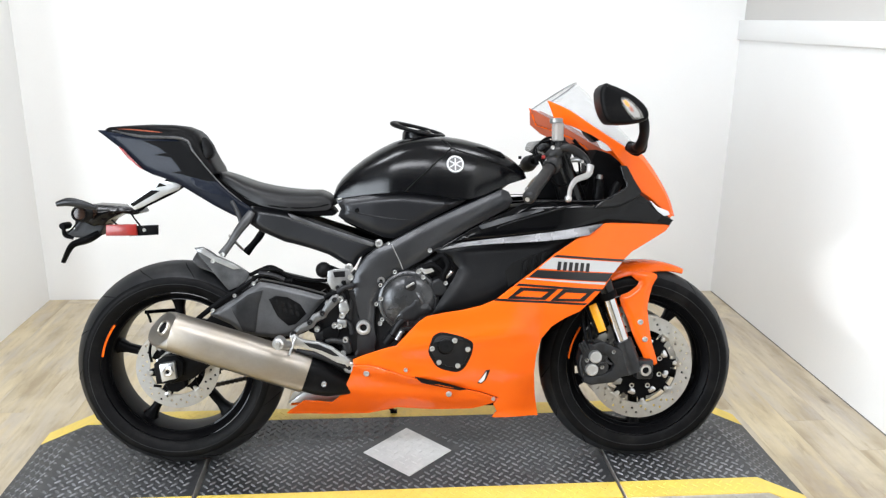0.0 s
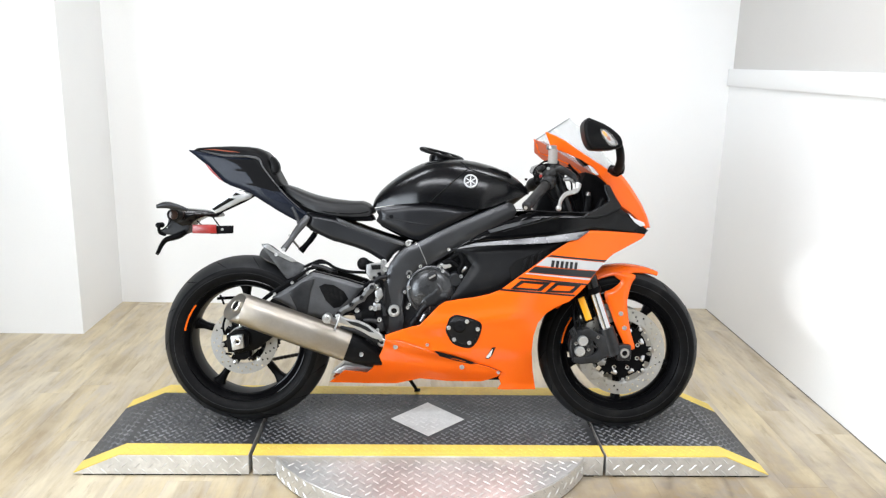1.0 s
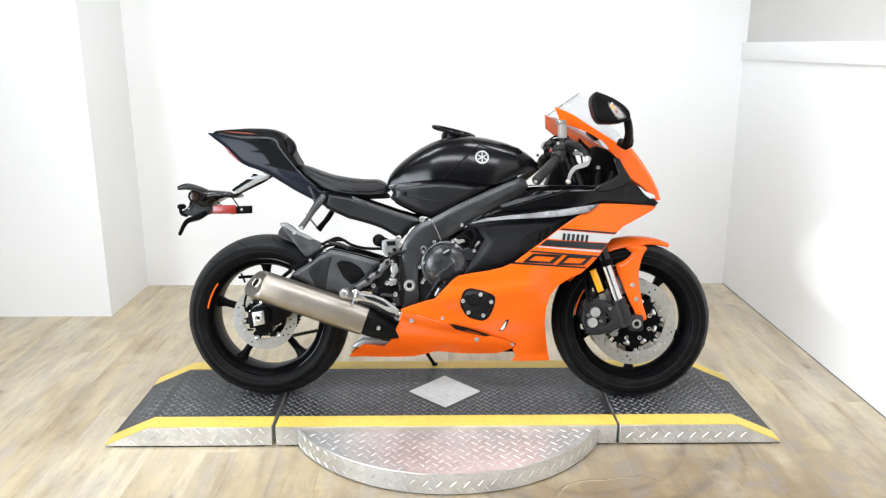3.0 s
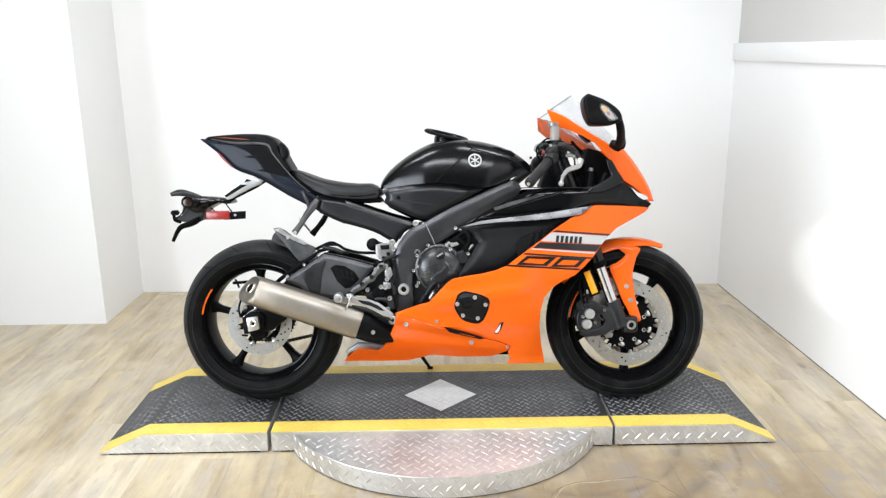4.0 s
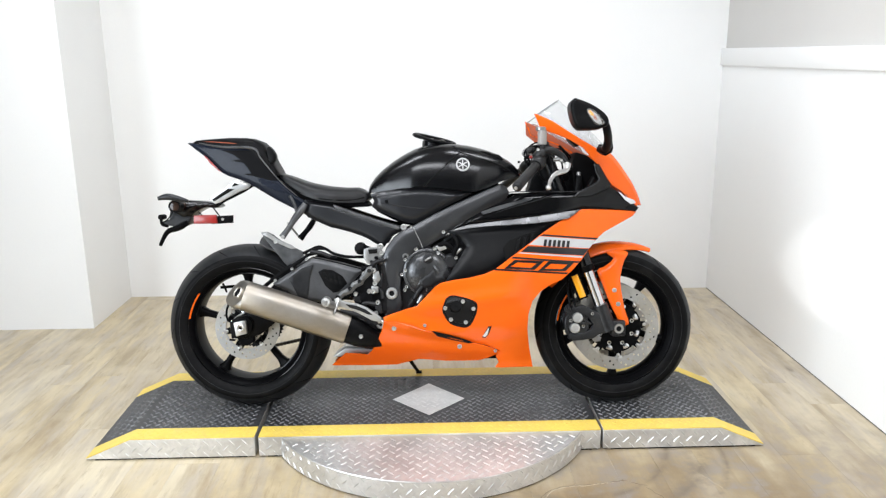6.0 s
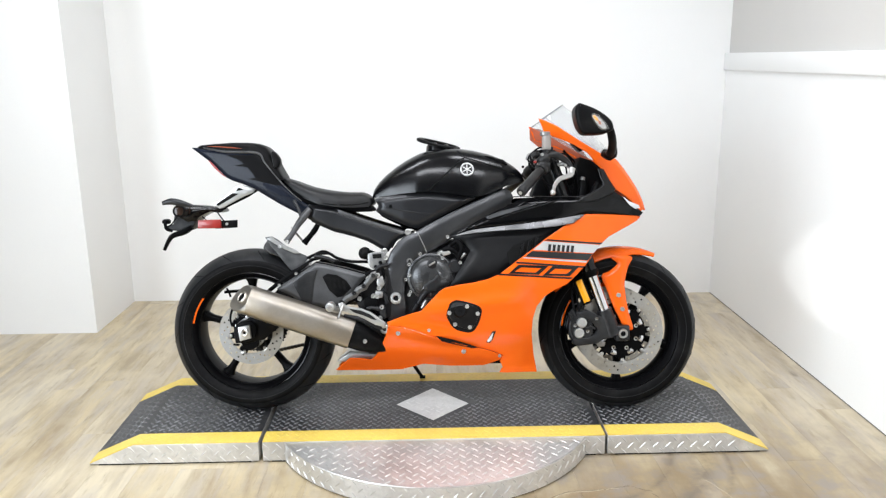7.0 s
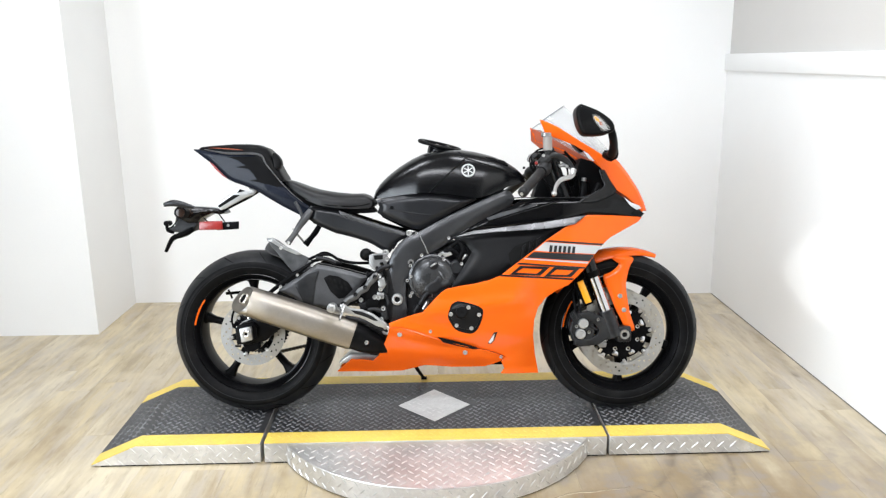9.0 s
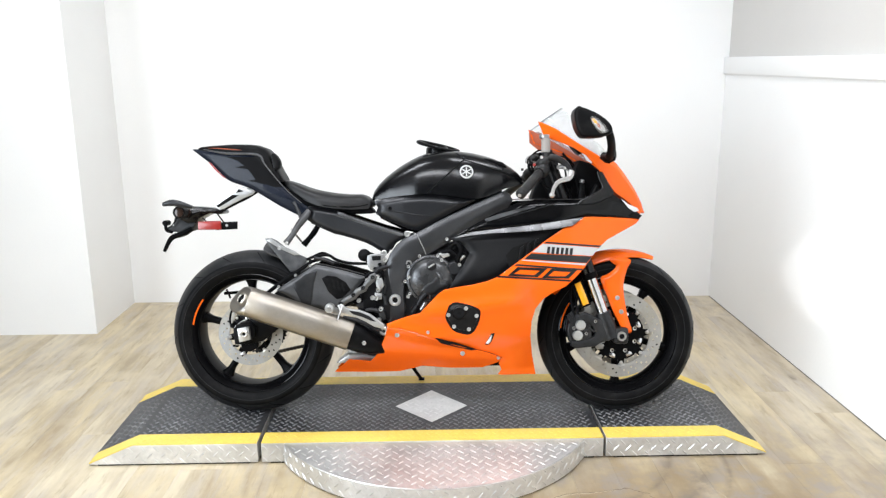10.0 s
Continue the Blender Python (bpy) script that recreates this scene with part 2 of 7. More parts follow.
def plank_material():
    """Wood-look vinyl: each plank its own tone, long grain, dark veins and pale limed patches."""
    m, n, l, p = tree_of("vinyl_plank")
    info = n.new("ShaderNodeObjectInfo")
    tc, add, mp = n.new("ShaderNodeTexCoord"), n.new("ShaderNodeVectorMath"), n.new("ShaderNodeMapping")
    cmb = n.new("ShaderNodeCombineXYZ")
    k = n.new("ShaderNodeMath")
    k.operation, k.inputs[1].default_value = "MULTIPLY", 37.0
    l.new(info.outputs["Random"], k.inputs[0])
    for s in ("X", "Y"):
        l.new(k.outputs[0], cmb.inputs[s])
    add.operation = "ADD"
    l.new(tc.outputs["Object"], add.inputs[0])
    l.new(cmb.outputs[0], add.inputs[1])
    mp.inputs["Scale"].default_value = (6.0, 1.0, 1)
    l.new(add.outputs[0], mp.inputs["Vector"])
    vec = mp.outputs["Vector"]
    tone = ramp_of(n, l, info.outputs["Random"], [(0.0, (0.50, 0.405, 0.245)), (0.35, (0.57, 0.48, 0.31)), (0.65, (0.53, 0.465, 0.35)), (1.0, (0.60, 0.52, 0.36))])
    g1 = noise_of(n, l, vec, 1.7, 6.0, 0.62)
    g2 = noise_of(n, l, vec, 6.0, 8.0, 0.7)
    g3 = noise_of(n, l, add.outputs[0], 3.1, 4.0, 0.55)
    g4 = noise_of(n, l, vec, 3.2, 5.0, 0.6)
    c = mix_of(n, l, ramp_of(n, l, g1, [(0.42, (0, 0, 0)), (0.64, (0.85, 0.85, 0.85))]), tone, (0.29, 0.22, 0.13))
    c = mix_of(n, l, ramp_of(n, l, g4, [(0.46, (0, 0, 0)), (0.66, (0.75, 0.75, 0.75))]), c, (0.41, 0.365, 0.315))
    c = mix_of(n, l, ramp_of(n, l, g3, [(0.47, (0, 0, 0)), (0.72, (0.65, 0.65, 0.65))]), c, (0.60, 0.52, 0.365))
    c = mix_of(n, l, ramp_of(n, l, g2, [(0.55, (0, 0, 0)), (0.74, (0.65, 0.65, 0.65))]), c, (0.22, 0.165, 0.10))
    kn = n.new("ShaderNodeTexVoronoi")
    kn.inputs["Scale"].default_value, kn.inputs["Randomness"].default_value = 2.6, 1.0
    km = n.new("ShaderNodeMapping")
    km.inputs["Scale"].default_value = (2.4, 1.0, 1)
    l.new(add.outputs[0], km.inputs["Vector"])
    l.new(km.outputs["Vector"], kn.inputs["Vector"])
    knot = ramp_of(n, l, kn.outputs["Distance"], [(0.0, (0.9, 0.9, 0.9)), (0.05, (0.7, 0.7, 0.7)), (0.11, (0.1, 0.1, 0.1)), (0.16, (0, 0, 0))])
    knot = mix_of(n, l, 1.0, knot, ramp_of(n, l, g4, [(0.45, (0, 0, 0)), (0.6, (1, 1, 1))]), "MULTIPLY")
    c = mix_of(n, l, knot, c, (0.13, 0.095, 0.06))
    mp2 = n.new("ShaderNodeMapping")
    mp2.inputs["Scale"].default_value = (26.0, 0.9, 1)
    l.new(add.outputs[0], mp2.inputs["Vector"])
    g5 = noise_of(n, l, mp2.outputs["Vector"], 1.4, 5.0, 0.6)
    c = mix_of(n, l, ramp_of(n, l, g5, [(0.5, (0, 0, 0)), (0.72, (0.46, 0.46, 0.46))]), c, (0.38, 0.32, 0.23))
    # trodden brown dirt in front of and beside the ramp, with turning scuffs in it
    geo = n.new("ShaderNodeNewGeometry")

    def far_from(x, y, sx, sy):
        q = n.new("ShaderNodeMapping")
        q.inputs["Location"].default_value, q.inputs["Scale"].default_value = (-x * sx, -y * sy, 0), (sx, sy, 0)
        l.new(geo.outputs["Position"], q.inputs["Vector"])
        v = n.new("ShaderNodeVectorMath")
        v.operation = "LENGTH"
        l.new(q.outputs["Vector"], v.inputs[0])
        return v.outputs["Value"], q.outputs["Vector"]
    near = ramp_of(n, l, far_from(0.85, -0.95, 0.48, 0.85)[0], [(0.30, (1, 1, 1)), (1.0, (0, 0, 0))])
    d1 = noise_of(n, l, geo.outputs["Position"], 4.5, 5.0, 0.6)
    dirt = mix_of(n, l, 1.0, near, ramp_of(n, l, d1, [(0.36, (0.55, 0.55, 0.55)), (0.60, (1, 1, 1))]), "MULTIPLY")
    c = mix_of(n, l, dirt, c, (0.195, 0.133, 0.064))
    d2 = noise_of(n, l, geo.outputs["Position"], 9.0, 6.0, 0.65)
    grime = mix_of(n, l, 1.0, near, ramp_of(n, l, d2, [(0.48, (0, 0, 0)), (0.62, (0.8, 0.8, 0.8))]), "MULTIPLY")
    c = mix_of(n, l, grime, c, (0.25, 0.225, 0.205))
    for cx, cy, r0, w in ((0.50, -0.22, 0.46, 0.06), (0.47, -0.20, 0.38, 0.025), (0.52, -0.25, 0.52, 0.02)):
        dist = far_from(cx, cy, 1.0, 1.0)[0]
        ring = ramp_of(n, l, dist, [(r0 - w, (0, 0, 0)), (r0, (0.85, 0.85, 0.85)), (r0 + w * 0.6, (0.15, 0.15, 0.15)), (r0 + w, (0, 0, 0))])
        c = mix_of(n, l, mix_of(n, l, 1.0, ring, ramp_of(n, l, d2, [(0.38, (0, 0, 0)), (0.6, (1, 1, 1))]), "MULTIPLY"), c, (0.15, 0.115, 0.075))
    l.new(c, p.inputs["Base Color"])
    r = n.new("ShaderNodeMapRange")
    r.inputs["To Min"].default_value, r.inputs["To Max"].default_value = 0.24, 0.48
    l.new(g2, r.inputs["Value"])
    l.new(r.outputs["Result"], p.inputs["Roughness"])
    bp = n.new("ShaderNodeBump")
    bp.inputs["Strength"].default_value, bp.inputs["Distance"].default_value = 0.12, 0.002
    l.new(g2, bp.inputs["Height"])
    l.new(bp.outputs["Normal"], p.inputs["Normal"])
    return m


PLANK = plank_material()


# ---- mesh helpers ----
def link(name, bm, material, parent=None, label="", sharp=38):
    me = bpy.data.meshes.new(name)
    bmesh.ops.recalc_face_normals(bm, faces=bm.faces)
    bm.to_mesh(me)
    bm.free()
    me.materials.append(material)
    me.polygons.foreach_set("use_smooth", [True] * len(me.polygons))
    me.set_sharp_from_angle(angle=radians(sharp))
    ob = new(name, me)
    ob.parent = parent
    if label:
        ob["label"] = label
    return ob


def part(name, bm, material, parent, label="", sharp=38):
    return link(name, bm, material, parent, label, sharp)


def box(x0, x1, y0, y1, z0, z1, bevel=0.004, segs=2):
    bm = bmesh.new()
    bmesh.ops.create_cube(bm, size=1, matrix=Matrix.Translation(((x0 + x1) / 2, (y0 + y1) / 2, (z0 + z1) / 2)) @ Matrix.Diagonal((x1 - x0, y1 - y0, z1 - z0, 1)))
    if bevel:
        bmesh.ops.bevel(bm, geom=bm.edges[:], offset=bevel, segments=segs, profile=0.5, affect="EDGES")
    return bm


def merge(*bms):
    """Several shapes joined into one."""
    out = bmesh.new()
    for b in bms:
        me = bpy.data.meshes.new("tmp")
        b.to_mesh(me)
        b.free()
        out.from_mesh(me)
        bpy.data.meshes.remove(me)
    return out


def moved(bm, m):
    bmesh.ops.transform(bm, matrix=m, verts=bm.verts)
    return bm


def flipped(bm):
    """The same shape on the other side of the middle plane."""
    bmesh.ops.scale(bm, vec=(1, -1, 1), verts=bm.verts)
    bmesh.ops.reverse_faces(bm, faces=bm.faces)
    return bm


def rings(bm, loops, closed=True, cap=True):
    """Skin between rings with equal counts."""
    vs = [[bm.verts.new(p) for p in ring] for ring in loops]
    n = len(vs[0])
    for a, b in zip(vs, vs[1:]):
        for i in range(n if closed else n - 1):
            j = (i + 1) % n
            bm.faces.new((a[i], a[j], b[j], b[i]))
    if cap and closed:
        bm.faces.new(vs[0][::-1])
        bm.faces.new(vs[-1])
    return vs


def smooth_path(pts, steps=6):
    """A Catmull-Rom curve through the points."""
    p = [Vector(q) for q in pts]
    if len(p) < 3:
        return p
    ext = [p[0] * 2 - p[1], *p, p[-1] * 2 - p[-2]]
    out = []
    for a, b, c, d in zip(ext, ext[1:], ext[2:], ext[3:]):
        for i in range(steps):
            t = i / steps
            out.append(0.5 * ((2 * b) + (c - a) * t + (2 * a - 5 * b + 4 * c - d) * t * t + (3 * b - a - 3 * c + d) * t ** 3))
    return out + [p[-1]]


def tube(pts, radius, n=10, steps=6, flat=1.0):
    """A bar or hose along a curve; radius is a number or one for each point; flat squeezes it sideways (y)."""
    radii = [radius] * len(pts) if isinstance(radius, (int, float)) else list(radius)
    path = smooth_path(pts, steps)
    rr = [v.x for v in smooth_path([(r, 0, 0) for r in radii], steps)]
    bm, loops = bmesh.new(), []
    up = Vector((0.0, 1.0, 0.05)).normalized()
    for i, p in enumerate(path):
        d = (path[min(i + 1, len(path) - 1)] - path[max(i - 1, 0)]).normalized()
        u = (up - d * up.dot(d))
        u = u.normalized() if u.length > 0.05 else d.orthogonal().normalized()
        w = d.cross(u)
        loops.append([p + (u * math.cos(2 * math.pi * k / n) * flat + w * math.sin(2 * math.pi * k / n)) * rr[i] for k in range(n)])
    rings(bm, loops)
    return bm


def lathe(profile, x=0.0, z=0.0, n=48, closed=False):
    """A profile of (radius, y) turned about the axle through (x, z) that runs along y."""
    bm = bmesh.new()
    loops = [[(x + max(r, 1e-5) * math.cos(2 * math.pi * k / n), y, z + max(r, 1e-5) * math.sin(2 * math.pi * k / n)) for k in range(n)] for r, y in profile]
    vs = rings(bm, loops, True, False)
    if closed:
        for i in range(n):
            j = (i + 1) % n
            bm.faces.new((vs[-1][i], vs[-1][j], vs[0][j], vs[0][i]))
    bmesh.ops.remove_doubles(bm, verts=bm.verts, dist=2e-5)
    return bm


def inside_of(outline):
    poly = np.array(outline)
    a, b = poly, np.roll(poly, -1, 0)

    def away(x, z):
        p = np.array((x, z))
        d = b - a
        t = np.clip(((p - a) * d).sum(1) / np.maximum((d * d).sum(1), 1e-12), 0, 1)
        return np.sqrt((((a + d * t[:, None]) - p) ** 2).sum(1)).min()
    return away


def inset(outline, d):
    """The outline drawn in by d."""
    p = [Vector(q) for q in outline]
    n = len(p)
    area = sum(p[i].x * p[(i + 1) % n].y - p[(i + 1) % n].x * p[i].y for i in range(n))
    sgn = 1 if area > 0 else -1
    out = []
    for i in range(n):
        a, b = (p[i] - p[i - 1]), (p[(i + 1) % n] - p[i])
        m = Vector((-a.y, a.x)).normalized() + Vector((-b.y, b.x)).normalized()
        m = m.normalized() if m.length > 0.3 else Vector((0, 0))
        out.append(tuple(p[i] + m * (sgn * d)))
    return out


def panel(outline, depth, thick=0.004, grid=0.022, bevel=0.0015, curve=0, roll=0.0, rollw=0.02, swell=0.0, swellw=0.04):
    """A shell cut to an outline of (x, z) that follows the surface y = depth(x, z), with its thickness and a softened rim.
    curve: smooth the outline by that many steps; roll: how far the rim turns inwards over rollw; swell: how far the middle stands proud."""
    if curve:
        loop = [Vector((x, 0, z)) for x, z in outline]
        pts = []
        for i in range(len(loop)):
            a, b, c, d = loop[i - 1], loop[i], loop[(i + 1) % len(loop)], loop[(i + 2) % len(loop)]
            for k in range(curve):
                t = k / curve
                q = 0.5 * ((2 * b) + (c - a) * t + (2 * a - 5 * b + 4 * c - d) * t * t + (3 * b - a - 3 * c + d) * t ** 3)
                pts.append((q.x, q.z))
        outline = pts
    if bevel >= 0.002:
        outline = inset(outline, min(bevel, thick * 0.9))
    f = depth if callable(depth) else (lambda x, z: depth)
    if roll:
        grid = min(grid, rollw / 2.5)
    bm = bmesh.new()
    bm.faces.new([bm.verts.new((x, 0, z)) for x, z in outline])
    xs, zs = [p[0] for p in outline], [p[1] for p in outline]
    for lo, hi, axis in ((min(xs), max(xs), 0), (min(zs), max(zs), 2)):
        for k in range(1, int((hi - lo) / grid) + 1):
            co, no = [0, 0, 0], [0, 0, 0]
            co[axis], no[axis] = lo + k * grid, 1
            bmesh.ops.bisect_plane(bm, geom=bm.verts[:] + bm.edges[:] + bm.faces[:], plane_co=co, plane_no=no, dist=1e-5)
    bmesh.ops.remove_doubles(bm, verts=bm.verts, dist=2e-4)
    bmesh.ops.triangulate(bm, faces=[fc for fc in bm.faces if len(fc.verts) > 4])
    away = inside_of(outline) if roll or swell else None
    for v in bm.verts:
        y = f(v.co.x, v.co.z)
        if away:
            d = away(v.co.x, v.co.z)
            if roll:
                y += roll * max(0.0, 1 - d / rollw) ** 2
            if swell:
                y -= swell * (1 - max(0.0, 1 - d / swellw) ** 2)
        v.co.y = y
    return thicken(bm, thick, bevel)


def thicken(bm, thick, bevel=0.0):
    """Gives an open sheet its thickness, towards +y, and a rounded front rim."""
    front = bm.faces[:]
    rim = [e for e in bm.edges if e.is_boundary]
    out = {}
    for e in rim:
        a, b = e.verts
        n = Vector((b.co.z - a.co.z, 0, a.co.x - b.co.x))
        if n.length < 1e-9:
            continue
        n.normalize()
        if n.dot(e.link_faces[0].calc_center_median() - (a.co + b.co) / 2) > 0:
            n = -n
        for v in (a, b):
            out[v] = out.get(v, Vector()) + n
    out = {v: n.normalized() if n.length > 1e-6 else Vector() for v, n in out.items()}
    bevel = min(bevel, thick * 0.9)
    steps = [(0.38, 0.076), (0.707, 0.293), (0.924, 0.617), (1.0, 1.0)] if bevel > 0.004 else [(0.707, 0.293), (1.0, 1.0)]
    levels = [dict((v, v) for v in out)]
    if bevel:
        for o, d in steps:
            levels.append({v: bm.verts.new(v.co + out[v] * (bevel * o) + Vector((0, bevel * d, 0))) for v in out})
    twin = {}
    for v in {v for f in front for v in f.verts}:
        twin[v] = bm.verts.new(v.co + Vector((0, thick, 0)) + out.get(v, Vector()) * bevel)
    levels.append({v: twin[v] for v in out})
    for fc in front:
        bm.faces.new([twin[v] for v in reversed(fc.verts)])
    for e in rim:
        a, b = e.verts
        for lo, hi in zip(levels, levels[1:]):
            if a in lo and b in lo:
                bm.faces.new((lo[a], lo[b], hi[b], hi[a]))
    return bm


def holed_ring(x, z, y, r0, r1, cells, hole, pattern, thick):
    """A flat drilled ring: one round hole in each cell, at the share of the width that the pattern gives."""
    bm = bmesh.new()
    cache = {}

    def vert(r, a):
        key = (round(r, 5), round(a % (2 * math.pi), 5))
        if key not in cache:
            cache[key] = bm.verts.new((x + r * math.cos(a), y, z + r * math.sin(a)))
        return cache[key]
    step = 2 * math.pi / cells
    for c in range(cells):
        a0, am, a1 = c * step, (c + 0.5) * step, (c + 1) * step if c < cells - 1 else 0.0
        rm = r0 + (r1 - r0) * 0.5
        ring = [vert(r1, am), vert(r1, a1), vert(rm, a1), vert(r0, a1), vert(r0, am), vert(r0, a0), vert(rm, a0), vert(r1, a0)]
        rc = r0 + (r1 - r0) * pattern[c % len(pattern)]
        inner = []
        for k in range(8):
            t = math.pi / 4 * k
            inner.append(bm.verts.new((x + rc * math.cos(am) + hole * (math.cos(t) * math.cos(am) - math.sin(t) * math.sin(am)), y,
                                       z + rc * math.sin(am) + hole * (math.cos(t) * math.sin(am) + math.sin(t) * math.cos(am)))))
        for k in range(8):
            bm.faces.new((ring[k], ring[(k + 1) % 8], inner[(k + 1) % 8], inner[k]))
    bmesh.ops.recalc_face_normals(bm, faces=bm.faces)
    return thicken(bm, thick)


def bolt_mesh(x, y, z, r, h=0.005, socket=0.45):
    """A button-head bolt with a socket, facing -y."""
    return lathe([(0, y + h * 0.3), (r * socket, y + h * 0.3), (r * socket, y - h + 0.0005), (r * 0.75, y - h), (r, y - h * 0.5), (r, y + h)], x, z, 14)


# ---- room ----
XR, XL, YB, YP = 1.690, -1.757, 1.682, 1.134


def slab(name, bounds, material, label, category="wall", bevel=0.0):
    return tagged(link(name, box(*bounds, bevel), material), label, category, kind="structure")


floor = slab("floor", (-3.3, XR + 0.2, -6.2, YB + 0.2, -0.12, -0.005), SEAM, "wood-look vinyl plank floor in pale brown and grey", "floor")
slab("wall_north", (XL - 0.12, XR + 0.12, YB, YB + 0.12, -0.02, CEIL), WALLPAINT, "smooth white painted back wall behind the motorcycle")
slab("wall_pillar", (-3.3, XL, YP, YB + 0.12, -0.02, CEIL), WALLPAINT, "white painted boxed-out wall with a square corner")
slab("wall_east", (XR, XR + 0.12, -6.0, YB, -0.02, 1.345), WALLPAINT, "white painted lower side wall under a ledge")
slab("wall_joint", (XR - 0.002, XR, -5.9, YB - 0.01, 0.0, 0.0035), JOINTGREY, "thin grey gap along the foot of the side wall", "joint")
slab("wall_east_upper", (XR + 0.012, XR + 0.12, -6.0, YB, 1.345, CEIL), TAUPE, "pale taupe upper side wall above a white ledge")
slab("wall_south", (-3.42, XR + 0.12, -6.12, -6.0, -0.02, CEIL), SLATE, "unseen slate grey end wall, added dark to keep reflections low")
WY0, WY1, WZ0, WZ1 = -4.9, -1.9, 0.5, 2.4
bm = bmesh.new()
for y0, y1, z0, z1 in ((-6.0, WY0, -0.02, CEIL), (WY1, YP, -0.02, CEIL), (WY0, WY1, -0.02, WZ0), (WY0, WY1, WZ1, CEIL)):
    bmesh.ops.create_cube(bm, size=1, matrix=Matrix.Translation((-3.36, (y0 + y1) / 2, (z0 + z1) / 2)) @ Matrix.Diagonal((0.12, y1 - y0, z1 - z0, 1)))
tagged(link("wall_west", bm, SLATE), "unseen slate grey side wall, added dark, with a wide window opening", "wall", kind="structure")
# window out of view, added to send bluish light in from the left
win = tagged(new("added_window"), "unseen wide window with a white frame, added as a source of bluish light", "window", kind="structure")
for y0, y1, z0, z1 in ((WY0, WY1, WZ0, WZ0 + 0.06), (WY0, WY1, WZ1 - 0.06, WZ1), (WY0, WY0 + 0.06, WZ0 + 0.06, WZ1 - 0.06), (WY1 - 0.06, WY1, WZ0 + 0.06, WZ1 - 0.06), (-3.43, -3.37, WZ0 + 0.06, WZ1 - 0.06)):
    part("window_frame", box(-3.39, -3.33, y0, y1, z0, z1, 0.004), TRIMPAINT, win)
tagged(link("backdrop", box(-4.02, -4.0, -6.5, 0.5, -0.1, 3.4, 0), DAYLIGHT), "pale glowing sheet outside the added window", "backdrop", kind="structure")
# area lamp in the opening, added to brighten the bike's side and the walls
area_lamp(-3.32, (WY0 + WY1) / 2, (WZ0 + WZ1) / 2, WY1 - WY0 - 0.1, WZ1 - WZ0 - 0.1, 205, (0.86, 0.93, 1.0), (1.0, (WY0 + WY1) / 2, (WZ0 + WZ1) / 2))
slab("ceiling", (-3.42, XR + 0.12, -6.12, YB + 0.12, CEIL, CEIL + 0.1), CEILPAINT, "unseen grey ceiling, added dim to keep reflections low", "ceiling")
slab("ledge_trim", (XR - 0.016, XR + 0.011, -5.9, YB - 0.002, 1.312, 1.405), TRIMPAINT, "white painted ledge board along the side wall", "ledge", 0.004)

# bodies for the added lamps, never in view
for lx, ly, sx, sy, watts in LAMPS:
    lamp = tagged(new("added_ceiling_light"), "unseen long ceiling light with a pale diffuser, added to light the room", "light", "ceiling lights")
    lamp.location = (lx, ly, CEIL)
    part("housing", box(-sx / 2 - 0.03, sx / 2 + 0.03, -sy / 2 - 0.03, sy / 2 + 0.03, -0.07, 0, 0.006), LAMPWHITE, lamp)
    part("diffuser", box(-sx / 2, sx / 2, -sy / 2, sy / 2, -0.08, -0.0705, 0.002), DIFFUSER, lamp)

# ---- ramp and turntable ----
P = 0.078


def lug_plate(spots, size, height, turn_of):
    """Raised lens-shaped lugs of chequer plate, in one mesh, on the plane z = 0."""
    vs, fs = [], []
    a, b = size
    for i, (x, y) in enumerate(spots):
        t = turn_of(i, x, y)
        c, s = math.cos(t), math.sin(t)
        o = len(vs)
        for u, v, w in ((-a, 0, 0), (-a * 0.45, -b, 0), (a * 0.45, -b, 0), (a, 0, 0), (a * 0.45, b, 0), (-a * 0.45, b, 0), (-a * 0.5, 0, height), (a * 0.5, 0, height)):
            vs.append((x + u * c - v * s, y + u * s + v * c, w))
        fs += [(o, o + 1, o + 6), (o + 1, o + 2, o + 7, o + 6), (o + 2, o + 3, o + 7), (o + 3, o + 4, o + 7), (o + 4, o + 5, o + 6, o + 7), (o + 5, o, o + 6)]
    me = bpy.data.meshes.new("lug")
    me.from_pydata(vs, [], fs)
    return me


def lug_field(name, x0, x1, y0, y1, pitch, size, height, material, parent, m, keep=None):
    spots, idx = [], []
    j, y = 0, y0 + pitch / 2
    while y < y1 - 0.3 * pitch:
        x = x0 + pitch * (0.6 + j % 2)
        while x < x1 - 0.5 * pitch:
            if keep is None or keep(x, y):
                spots.append((x, y))
                idx.append(j % 2)
            x += 2 * pitch
        y += pitch
        j += 1
    me = lug_plate(spots, size, height, lambda k, x, y: radians(45 if idx[k] else -45))
    me.materials.append(material)
    ob = new(name, me)
    ob.parent = parent
    ob.matrix_local = m
    ob["kind"] = "stuff"
    return ob


YF, YK, YW = -0.268, 0.315, 0.078   # front edge, back edge, width of the yellow border


